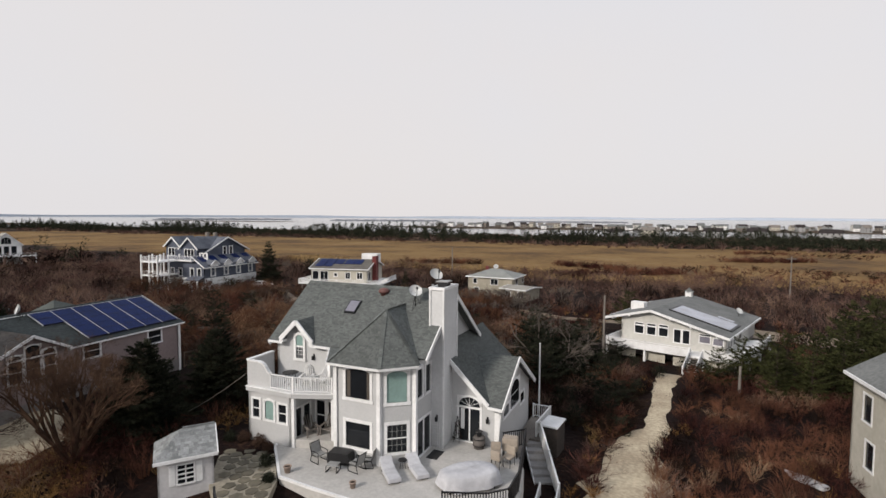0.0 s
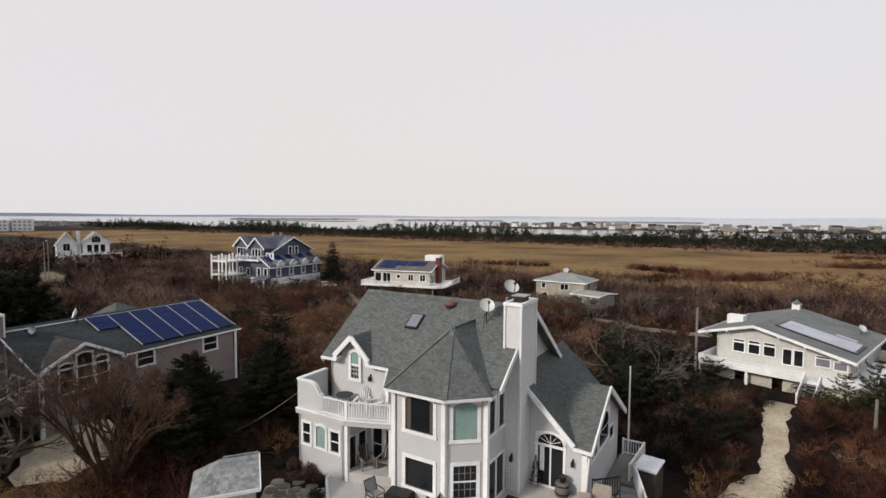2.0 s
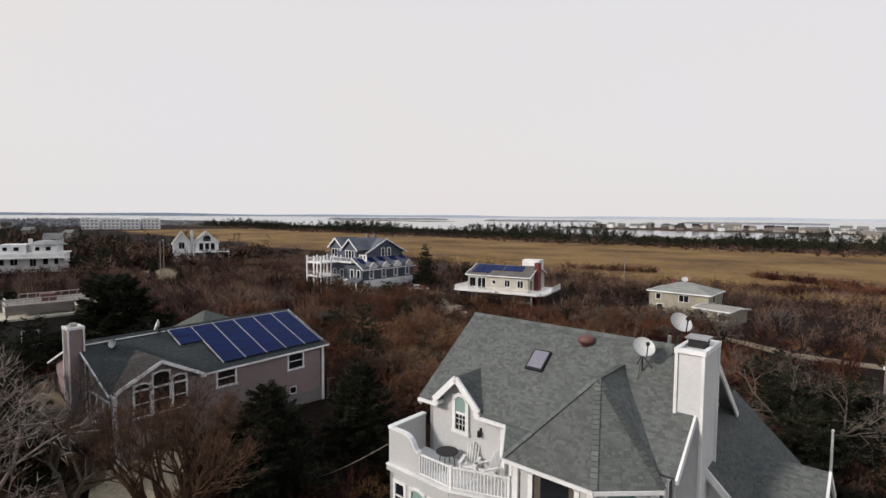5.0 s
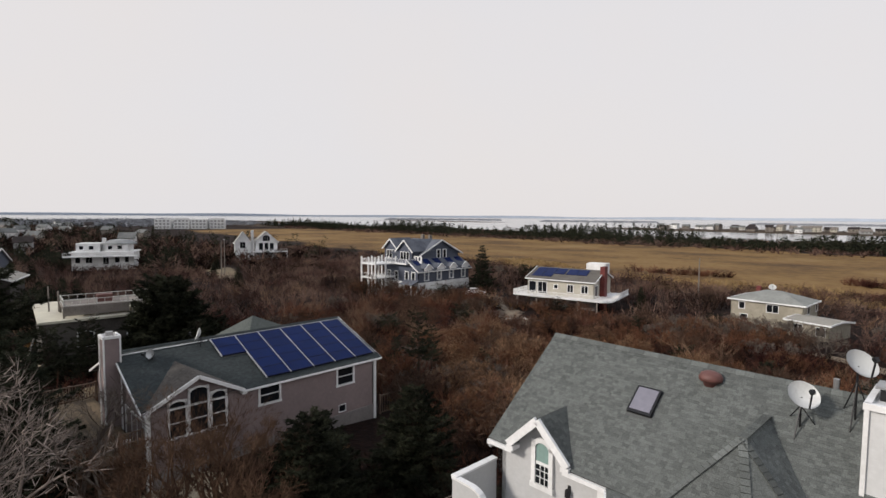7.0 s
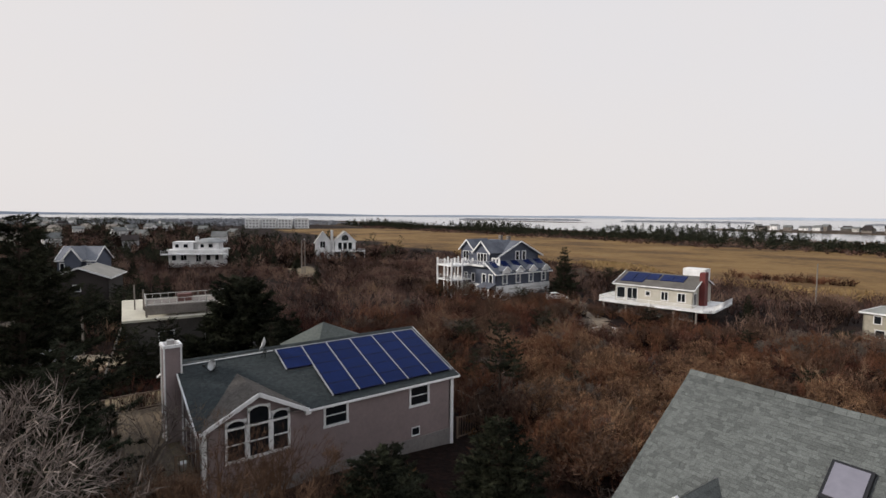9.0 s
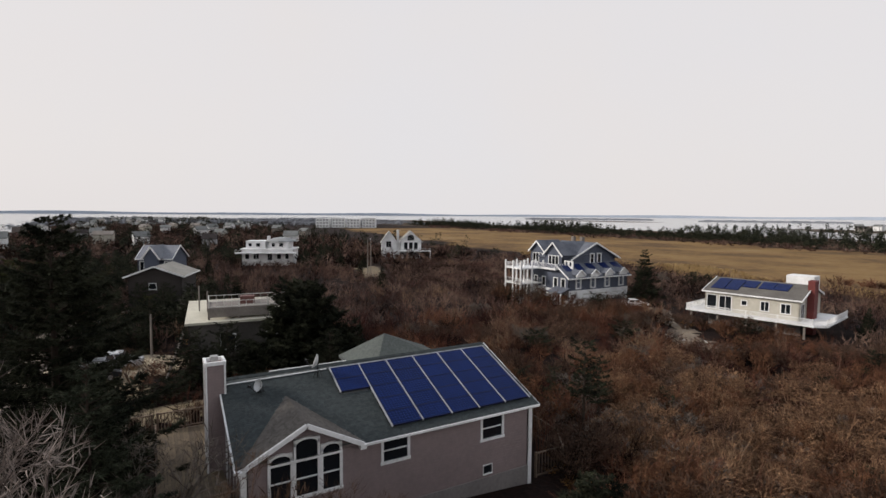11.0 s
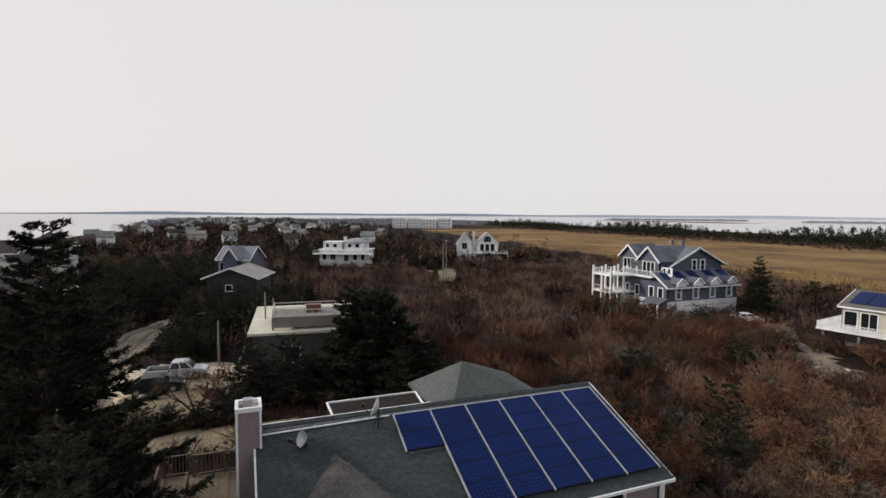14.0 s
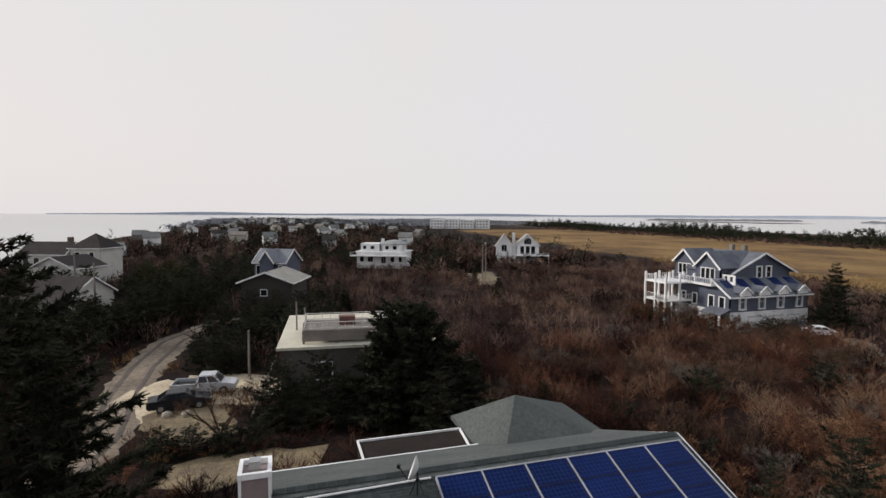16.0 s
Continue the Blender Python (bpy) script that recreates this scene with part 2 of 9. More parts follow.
NEEDLE = material("dark_needles", (0.042, 0.045, 0.027), 0.9, second=(0.01, 0.012, 0.008), grain=1.5, vary=0.4, island=0.6, bump=0.0, spec=0.08)
NEEDLE_BLUE = material("blue_green_needles", (0.06, 0.067, 0.043), 0.85, second=(0.02, 0.025, 0.016), grain=1.5, vary=0.4, island=0.6, bump=0.0, spec=0.08)
NEEDLE_OLIVE = material("olive_needles", (0.066, 0.07, 0.026), 0.9, second=(0.02, 0.023, 0.009), grain=1.5, vary=0.4, island=0.6, bump=0.0, spec=0.08)
SNOW = material("old_snow", (0.75, 0.76, 0.78), 0.7, vary=0.1)
SHED_WALL = material("pale_shed_siding", (0.58, 0.57, 0.57), 0.8, second=(0.5, 0.49, 0.49), grain=5, vary=0.1)
SHED_ROOF = material("weathered_shingle", (0.27, 0.28, 0.28), 0.9, second=(0.19, 0.2, 0.2), grain=15, vary=0.25, island=0.3, bump=0.3)


def glass(name, colour, rough=0.08):
    m = material(name, colour, rough, spec=0.3, vary=0.02, bump=0.0)
    return m


PANE = glass("window_glass", (0.014, 0.016, 0.019), 0.06)


def solar_cells():
    """Dark blue cells with a fine pale grid."""
    m = material("solar_cells", (0.003, 0.012, 0.07), 0.4, spec=0.06, vary=0.12, bump=0.0, object_vary=0.15, grain=2)
    n, l = m.node_tree.nodes, m.node_tree.links
    tcn = n.new("ShaderNodeTexCoord")
    brick = n.new("ShaderNodeTexBrick")
    brick.offset, brick.inputs["Scale"].default_value = 0.0, 1.0
    brick.inputs["Brick Width"].default_value = brick.inputs["Row Height"].default_value = 0.156
    brick.inputs["Mortar Size"].default_value = 0.009
    l.new(tcn.outputs["Object"], brick.inputs["Vector"])
    b = n["Principled BSDF"]
    base = b.inputs["Base Color"].links[0].from_socket
    mixn = n.new("ShaderNodeMix")
    mixn.data_type = "RGBA"
    l.new(brick.outputs["Fac"], mixn.inputs["Factor"])
    l.new(base, mixn.inputs["A"])
    mixn.inputs["B"].default_value = (0.014, 0.028, 0.11, 1)
    l.new(mixn.outputs["Result"], b.inputs["Base Color"])
    return m


CELLS = solar_cells()
WATER = material("bay_water", (0.2, 0.22, 0.24), 0.12, spec=1.0, vary=0.05, bump=0.25, bump_scale=0.8)


def twig_material(name, dark, mid, light):
    """Bare twigs whose tint drifts from patch to patch and from twig to twig."""
    m = material(name, mid, 0.9, second=dark, grain=0.5, blotch=0.09, vary=0.35, island=0.88, bump=0.0, spec=0.06)
    n, l = m.node_tree.nodes, m.node_tree.links
    b = n["Principled BSDF"]
    base = b.inputs["Base Color"].links[0].from_socket
    geo = n.new("ShaderNodeNewGeometry")
    t = n.new("ShaderNodeTexNoise")
    t.inputs["Scale"].default_value, t.inputs["Detail"].default_value = 0.16, 3
    l.new(geo.outputs["Position"], t.inputs["Vector"])
    r = n.new("ShaderNodeValToRGB")
    r.color_ramp.elements[0].position, r.color_ramp.elements[1].position = 0.44, 0.66
    l.new(t.outputs["Fac"], r.inputs["Fac"])
    mixn = n.new("ShaderNodeMix")
    mixn.data_type = "RGBA"
    l.new(r.outputs["Color"], mixn.inputs["Factor"])
    l.new(base, mixn.inputs["A"])
    mixn.inputs["B"].default_value = (*light, 1)
    l.new(mixn.outputs["Result"], b.inputs["Base Color"])
    return m


TWIG = twig_material("bare_brush", (0.013, 0.005, 0.005), (0.085, 0.033, 0.025), (0.17, 0.078, 0.045))
TWIG_GREY = twig_material("pale_brush", (0.075, 0.043, 0.032), (0.16, 0.096, 0.067), (0.25, 0.165, 0.105))
# dark shrubs, taken to near black so they also paint in gap shade
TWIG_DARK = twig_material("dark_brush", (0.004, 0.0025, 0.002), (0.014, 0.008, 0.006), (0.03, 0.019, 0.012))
TWIG_FAR = twig_material("mauve_brush", (0.022, 0.011, 0.01), (0.1, 0.053, 0.043), (0.21, 0.14, 0.108))
GRASS = twig_material("tawny_grass", (0.13, 0.065, 0.025), (0.24, 0.13, 0.045), (0.32, 0.2, 0.085))
REED = twig_material("marsh_reed", (0.2, 0.13, 0.06), (0.3, 0.2, 0.09), (0.36, 0.26, 0.13))


# ---- ground ----
def gh(x, y):
    """Height of the ground."""
    e = np.exp
    z = -0.8 + 2.6 * e(-((x + 42) ** 2 / 484 + (y - 34) ** 2 / 256)) + 1.0 * e(-((x + 20) ** 2 / 100 + (y - 31) ** 2 / 81))
    z = z + 1.2 * e(-((x + 85) ** 2 / 1800 + (y - 12) ** 2 / 700))
    near = e(-((x + 45) ** 2 + (y - 60) ** 2) / 90**2)
    z = z + near * (0.14 * np.sin(x * 0.31 + 1.3 * np.sin(y * 0.17)) * np.cos(y * 0.27 + 0.6))
    return np.where(sea(x, y), -3.0, z)


def sea(x, y):
    """Where the bay lies: beyond the wooded strip, and behind the row of shore houses."""
    bay = (y > 420 + 0.16 * np.abs(x + 150) + 26 * np.sin(x / 90.0)) & ~((y > 640) & (y < 800) & (x > -330 + 40 * np.sin(y / 30)))
    bay = bay & ~((y > 980 + 60 * np.sin(x / 400)) & (y < 1130 + 60 * np.sin(x / 330)) & (x < -500) & (np.sin(x / 260) > -0.1))
    cove = (y < -58 + 9 * np.sin(x / 45.0) + 0.06 * (x + 240)) & (x < -110)
    cove = cove & ~((x < -1500) & (y > -420 - 0.02 * x))
    return bay | cove | (x < -1240 + 70 * np.sin(y / 85.0))


def spaced(fine0, fine1, step, far):
    mid = np.arange(fine0, fine1 + 1e-6, step)
    out, s = [], step
    c = 0.0
    while c < far:
        s = min(s * 1.09, 120)
        c += s
        out.append(c)
    out = np.array(out)
    return np.concatenate([fine0 - out[::-1], mid, fine1 + out])


gx, gy = spaced(-125, 35, 1.6, 4200), spaced(-10, 150, 1.6, 4200)
GX, GY = np.meshgrid(gx, gy)
gv = np.stack([GX, GY, gh(GX, GY)], -1).reshape(-1, 3)
ny, nx = GX.shape
gi = (np.arange(ny - 1)[:, None] * nx + np.arange(nx - 1)[None]).ravel()
gf = np.stack([gi, gi + 1, gi + nx + 1, gi + nx], 1)


def ground_material():
    """Leaf litter and dry grass under the brush, near black in place of shade, straw-coloured marsh beyond it, woodland
    floor and sand at the shore.
    """
    m = bpy.data.materials.new("ground")
    m.use_nodes = True
    n, l = m.node_tree.nodes, m.node_tree.links
    b = n["Principled BSDF"]
    b.inputs["Roughness"].default_value, b.inputs["Specular IOR Level"].default_value = 0.95, 0.1
    geo = n.new("ShaderNodeNewGeometry")
    sep = n.new("ShaderNodeSeparateXYZ")
    l.new(geo.outputs["Position"], sep.inputs[0])

    def tex(scale, detail=4, stretch=None):
        t = n.new("ShaderNodeTexNoise")
        t.inputs["Scale"].default_value, t.inputs["Detail"].default_value = scale, detail
        if stretch:
            mp = n.new("ShaderNodeMapping")
            mp.inputs["Scale"].default_value = stretch
            l.new(geo.outputs["Position"], mp.inputs["Vector"])
            l.new(mp.outputs["Vector"], t.inputs["Vector"])
        else:
            l.new(geo.outputs["Position"], t.inputs["Vector"])
        return t.outputs["Fac"]

    def ramp(fac, stops):
        r = n.new("ShaderNodeValToRGB")
        els = r.color_ramp.elements
        while len(els) < len(stops):
            els.new(0.5)
        for el, (p, c) in zip(els, stops):
            el.position, el.color = p, (*c, 1)
        l.new(fac, r.inputs["Fac"])
        return r.outputs["Color"]

    def maths(op, a, c, clamp=False):
        t = n.new("ShaderNodeMath")
        t.operation, t.use_clamp = op, clamp
        for s, v in zip(t.inputs, (a, c)):
            if isinstance(v, (int, float)):
                s.default_value = v
            else:
                l.new(v, s)
        return t.outputs[0]

    def blend(f, a, c):
        t = n.new("ShaderNodeMix")
        t.data_type = "RGBA"
        l.new(f, t.inputs["Factor"])
        l.new(a, t.inputs["A"])
        l.new(c, t.inputs["B"])
        return t.outputs["Result"]

    # litter colours are lowered to stand for shade between the shrubs
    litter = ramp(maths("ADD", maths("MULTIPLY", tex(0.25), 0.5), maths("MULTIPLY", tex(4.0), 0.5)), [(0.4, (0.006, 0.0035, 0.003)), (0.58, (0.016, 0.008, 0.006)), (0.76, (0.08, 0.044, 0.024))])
    marsh = ramp(maths("ADD", maths("MULTIPLY", tex(0.03, 7, (0.85, 1.0, 1)), 0.7), maths("MULTIPLY", tex(0.35, 5), 0.3)), [(0.36, (0.075, 0.045, 0.024)), (0.46, (0.14, 0.085, 0.036)), (0.56, (0.19, 0.117, 0.048)), (0.7, (0.225, 0.155, 0.075))])
    wood = ramp(tex(0.06, 5), [(0.4, (0.03, 0.022, 0.016)), (0.62, (0.085, 0.06, 0.04))])
    wob = maths("MULTIPLY", maths("SUBTRACT", tex(0.025, 4), 0.5), 60 * K)
    ys = maths("ADD", sep.outputs["Y"], wob)
    xs = maths("MULTIPLY", sep.outputs["X"], 0.1)
    start = maths("MULTIPLY", maths("SUBTRACT", maths("ADD", ys, xs), 132 * K), 0.12, True)
    stop = maths("MULTIPLY", maths("SUBTRACT", 292 * K, maths("ADD", ys, maths("MULTIPLY", sep.outputs["X"], 0.05))), 0.1, True)
    west = maths("MULTIPLY", maths("ADD", sep.outputs["X"], maths("ADD", wob, 520 * K)), 0.03, True)
    inside = maths("MULTIPLY", maths("MULTIPLY", start, stop), west)
    far = maths("MULTIPLY", maths("SUBTRACT", maths("ADD", ys, 0.0), 300 * K), 0.05, True)
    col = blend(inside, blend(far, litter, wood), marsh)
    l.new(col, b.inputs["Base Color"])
    bn = n.new("ShaderNodeBump")
    bn.inputs["Strength"].default_value, bn.inputs["Distance"].default_value = 0.8, 0.15
    l.new(tex(2.5, 5), bn.inputs["Height"])
    l.new(bn.outputs["Normal"], b.inputs["Normal"])
    return m


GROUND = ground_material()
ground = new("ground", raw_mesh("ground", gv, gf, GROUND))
tagged(ground, "brown scrubland running out into straw-coloured salt marsh", "ground", kind="structure")
water = single("water", Buf().face((-4600, -4600, -1.35), (4600, -4600, -1.35), (4600, 4600, -1.35), (-4600, 4600, -1.35)), WATER, "pale grey bay water reflecting an overcast sky", "water", kind="structure")


def far_shore(r, a0, a1, height, name, mat, label):
    """A low coast far across the water: a long bank with an uneven top."""
    b = Buf()
    n = 160
    for i in range(n):
        t0, t1 = (a0 + (a1 - a0) * (i + k) / n for k in (0, 1))
        h0, h1 = (height * (0.75 + 0.25 * math.sin(i_ * 0.37) * math.sin(i_ * 0.11 + 1)) * min(1, 0.2 + (i_ if i_ < n / 2 else n - i_) / 12) for i_ in (i, i + 1))
        p, q, p2, q2 = ((math.cos(t) * rr, math.sin(t) * rr) for t, rr in ((t0, r), (t1, r), (t0, r + 60), (t1, r + 60)))
        b.face((*p, -2), (*p, h0), (*q, h1), (*q, -2))
        b.face((*p, h0), (*p2, h0 * 0.9), (*q2, h1 * 0.9), (*q, h1))
    return single(name, b, mat, label, "coast", kind="structure")


# distance haze over the coast is put into this pale blue colour
HAZE_BLUE = material("hazy_far_land", (0.5, 0.56, 0.66), 1.0, second=(0.45, 0.51, 0.6), grain=0.01, vary=0.1, bump=0.0, spec=0.0)
# bluish grey with the haze painted in, for islands and horizon woods
FAR_HAZE = material("hazy_near_islands", (0.3, 0.31, 0.34), 1.0, second=(0.2, 0.215, 0.24), grain=0.02, vary=0.2, bump=0.0, spec=0.0)
far_shore(4300, radians(15), radians(200), 19, "far_shore", HAZE_BLUE, "haze-blue coast on the horizon beyond the bay")
far_shore(1650, radians(112), radians(124), 3.8, "low_island", FAR_HAZE, "low dark wooded island in the bay")
far_shore(1900, radians(128), radians(141), 4.4, "low_island", FAR_HAZE, "low dark wooded island in the bay")
far_shore(1500, radians(92), radians(104), 2.6, "low_island", FAR_HAZE, "low dark wooded island in the bay")


def ribbon(name, line, mat, label, category, lift=0.06, ragged=0.25):
    """A strip laid on the ground. line: x, y and half width, point by point."""
    pts = []
    for (x0, y0, w0), (x1, y1, w1) in zip(line, line[1:]):
        k = max(2, int(math.hypot(x1 - x0, y1 - y0) / 0.8))
        pts += [(x0 + (x1 - x0) * i / k, y0 + (y1 - y0) * i / k, w0 + (w1 - w0) * i / k) for i in range(k)]
    pts.append(line[-1])
    v, across = [], 6
    for i, (x, y, w) in enumerate(pts):
        a, c = pts[max(0, i - 1)], pts[min(len(pts) - 1, i + 1)]
        d = Vector((c[0] - a[0], c[1] - a[1])).normalized()
        for j in range(across + 1):
            s = 2 * j / across - 1
            o = s * w * (1 + (rnd.uniform(-ragged, ragged) if j in (0, across) else 0))
            px, py = x - d.y * o, y + d.x * o
            v.append((px, py, float(gh(np.float64(px), np.float64(py))) + lift * (1 - 0.9 * abs(s) ** 3)))
    w = across + 1
    f = [(i * w + j, i * w + j + 1, (i + 1) * w + j + 1, (i + 1) * w + j) for i in range(len(pts) - 1) for j in range(across)]
    f = [q[::-1] for q in f]
    ob = new(name, raw_mesh(name, v, f, mat))
    return tagged(ob, label, category, kind="structure")


ribbon("path", [(-5.4, 27, 2.9), (-5.3, 33, 2.7), (-5.1, 38.6, 2.2), (-5.1, 41.3, 1.85), (-4.85, 44.4, 1.45), (-3.7, 47.6, 0.85), (-3.4, 51.3, 0.66), (-2.95, 56.8, 0.7), (-2.6, 60, 0.85), (-2.2, 62.2, 1.3)], SAND, "pale sandy footpath winding through the brush", "path", 0.06, 0.26)
ribbon("road", [(-57, 15.5, 1.5), (-66, 16.6, 1.8), (-74, 15.6, 2.0), (-82, 15.2, 2.0), (-92, 15.8, 2.0), (-101, 19, 1.9), (-108, 25, 1.8)], DIRT, "tyre-marked sandy track with a bend", "road", 0.06, 0.15)
RUT = material("tyre_rut", (0.1, 0.078, 0.062), 0.95, second=(0.06, 0.048, 0.038), grain=2, vary=0.3)
for o in (-0.95, 0.85):
    ribbon("wheel_rut", [(-57, 15.5 + o, 0.25), (-66, 16.6 + o, 0.3), (-74, 15.6 + o, 0.34), (-82, 15.2 + o, 0.34), (-92, 15.8 + o, 0.32), (-101 - 0.4 * o, 19 + o, 0.3)], RUT, "dark tyre rut worn along the sandy track", "road", 0.075, 0.3)
ribbon("driveway", [(-74, 15.5, 2.6), (-73, 19.5, 4.6), (-73.5, 23, 4.4), (-74, 27, 2.6), (-74, 30, 1.4)], SAND, "pale sandy parking bay beside the track", "driveway", 0.07)
ribbon("parking_bay", [(-70.4, 19.6, 2.2), (-67.8, 21.4, 2.8), (-65.2, 22.6, 2.4), (-63.6, 23.4, 1.2)], YARD, "worn sandy ground beside the parked cars", "parking bay", 0.09)
ribbon("lawn", [(-59.2, 21.4, 1.4), (-58.8, 23.5, 2.2), (-58.4, 26.5, 2.5), (-57.6, 29.5, 2.0)], YARD, "dry straw-coloured lawn behind the house", "lawn", 0.07)
ribbon("side_yard", [(-47, 25.2, 1.6), (-42, 25.2, 2.0), (-38, 25.6, 1.2)], YARD, "worn yard of dry grass and sand", "lawn", 0.09)
ribbon("pavement", [(-24, 90, 0.9), (-16, 85.6, 1.1), (-10, 85.8, 1.2), (-2, 87, 1.6), (4, 87.5, 2.4), (11, 84, 3.2), (30, 80, 3.0), (60, 76, 3.0)], ASPHALT, "grey asphalt lane behind the houses", "road", 0.05, 0.05)
ribbon("clearing", [(-38.6, 29.8, 1.0), (-37.4, 28.5, 1.9), (-35.9, 26.8, 2.0), (-34.6, 25.2, 1.2)], SAND, "bare sandy clearing among the shrubs", "clearing", 0.08)
ribbon("clearing", [(-63.5, 84.5, 1.0), (-60.8, 82.6, 2.2), (-58.0, 80.6, 2.4), (-55.6, 78.0, 1.2)], DIRT, "bare sandy clearing below the railed deck", "clearing", 0.1, 0.4)
ribbon("sandy_lot", [(-158, 78, 3.0), (-145, 74, 3.4), (-133, 70, 2.4)], YARD, "sandy lot with dry grass beside a street lamp", "lot", 0.08)
ribbon("forecourt", [(-79, 97, 1.2), (-73, 94.5, 1.3), (-67.5, 88.5, 1.2), (-61, 85, 1.0)], DIRT, "sandy drive with patches of old snow", "driveway", 0.08)


# ---- building kit ----
def wall(p, u, length, z0, z1, thick, holes=()):
    """A wall from p along the unit way u, between two heights, with openings (s0, s1, z0, z1) right through it. Its face lies on the line, its depth to the left."""
    b = Buf()
    p, u = Vector((p[0], p[1], 0)), Vector((u[0], u[1], 0))
    n = Vector((-u.y, u.x, 0)) * thick
    ss = sorted({0.0, length, *(s for h in holes for s in h[:2])})
    zs = sorted({z0, z1, *(z for h in holes for z in h[2:])})
    I, J = len(ss) - 1, len(zs) - 1
    full = lambda i, j: 0 <= i < I and 0 <= j < J and not any(h[0] <= (ss[i] + ss[i + 1]) / 2 <= h[1] and h[2] <= (zs[j] + zs[j + 1]) / 2 <= h[3] for h in holes)  # noqa: E731
    seen = {}

    def vert(i, j, k):
        if (i, j, k) not in seen:
            seen[i, j, k] = len(b.v)
            b.v.append((*(p + u * ss[i] + n * k)[:2], zs[j]))
        return seen[i, j, k]

    for i in range(I):
        for j in range(J):
            if not full(i, j):
                continue
            q = lambda k: [vert(i, j, k), vert(i + 1, j, k), vert(i + 1, j + 1, k), vert(i, j + 1, k)]  # noqa: E731
            f, g = q(0), q(1)
            b.f += [tuple(f), tuple(g[::-1])]
            for di, dj, a, c in ((0, -1, 0, 1), (1, 0, 1, 2), (0, 1, 2, 3), (-1, 0, 3, 0)):
                if not full(i + di, j + dj):
                    b.f.append((f[c], f[a], g[a], g[c]))
    return b


def on_wall(p, u):
    """Maps (along, out, up) on a wall's face to the house's frame; out is away from the room."""
    u = Vector((u[0], u[1], 0)).normalized()
    n = Vector((u.y, -u.x, 0))
    p = Vector((p[0], p[1], 0))
    return lambda s, o, z: tuple(p + u * s + n * o + Vector((0, 0, z)))


def wbox(b, at, s0, s1, o0, o1, z0, z1):
    return b.hexa([at(s0, o1, z0), at(s1, o1, z0), at(s1, o0, z0), at(s0, o0, z0), at(s0, o1, z1), at(s1, o1, z1), at(s1, o0, z1), at(s0, o0, z1)])


def window(house, p, u, s0, s1, z0, z1, cols=1, rows=1, trim=0.12, arch=0.0, blind=None, name="window", pane_mat=None, proud=0.035, sash=0.04, inset=0.05):
    """A window in a wall: casing, sill, sash bars and panes. arch: the rise of a curved head; inset: how deep the pane lies behind the wall's face."""
    at = on_wall(p, u)
    b = Buf()
    w = s1 - s0
    wbox(b, at, s0 - trim, s0, -0.06, proud, z0, z1)
    wbox(b, at, s1, s1 + trim, -0.06, proud, z0, z1)
    wbox(b, at, s0 - trim * 1.2, s1 + trim * 1.2, -0.06, proud + 0.02, z0 - trim, z0)
    if arch:
        n = 10
        for i in range(n):
            a0, a1 = math.pi * i / n, math.pi * (i + 1) / n
            xy = [(0.5 * (s0 + s1) - math.cos(a) * w / 2, z1 - arch + math.sin(a) * arch) for a in (a0, a1)]
            out = [(0.5 * (s0 + s1) - math.cos(a) * (w / 2 + trim), z1 - arch + math.sin(a) * (arch + trim)) for a in (a0, a1)]
            q = [xy[0], xy[1], out[1], out[0]]
            b.hexa([at(s, -0.06, z) for s, z in q] + [at(s, proud, z) for s, z in q])
            c = [(xy[0][0], z1), (xy[1][0], z1), xy[1], xy[0]]
            b.hexa([at(s, -0.05, z) for s, z in c] + [at(s, proud - 0.012, z) for s, z in c])
    wbox(b, at, s0 - trim, s1 + trim, -0.06, proud + 0.005, z1, z1 + trim * (0.4 if arch else 1))
    frame_ob = part(name, b, WHITE, house)
    bars = Buf()
    for i in range(1, cols):
        c = s0 + w * i / cols
        wbox(bars, at, c - sash / 2, c + sash / 2, -0.045, 0.012, z0, z1)
    for i in range(1, rows):
        c = z0 + (z1 - z0) * i / rows
        wbox(bars, at, s0, s1, -0.04, 0.016, c - sash / 2, c + sash / 2)
    if bars.v:
        part("glazing_bar", bars, WHITE, frame_ob)
    g = Buf()
    wbox(g, at, s0, s1, -inset, 0.015 - inset, z0, z1)
    part("pane", g, pane_mat or PANE, frame_ob)
    if blind:
        c = Buf()
        wbox(c, at, s0 + 0.01, s1 - 0.01, 0.018 - inset, 0.024 - inset, z0 + 0.01, z1 - 0.01)
        part("blind", c, blind, frame_ob)
    return frame_ob


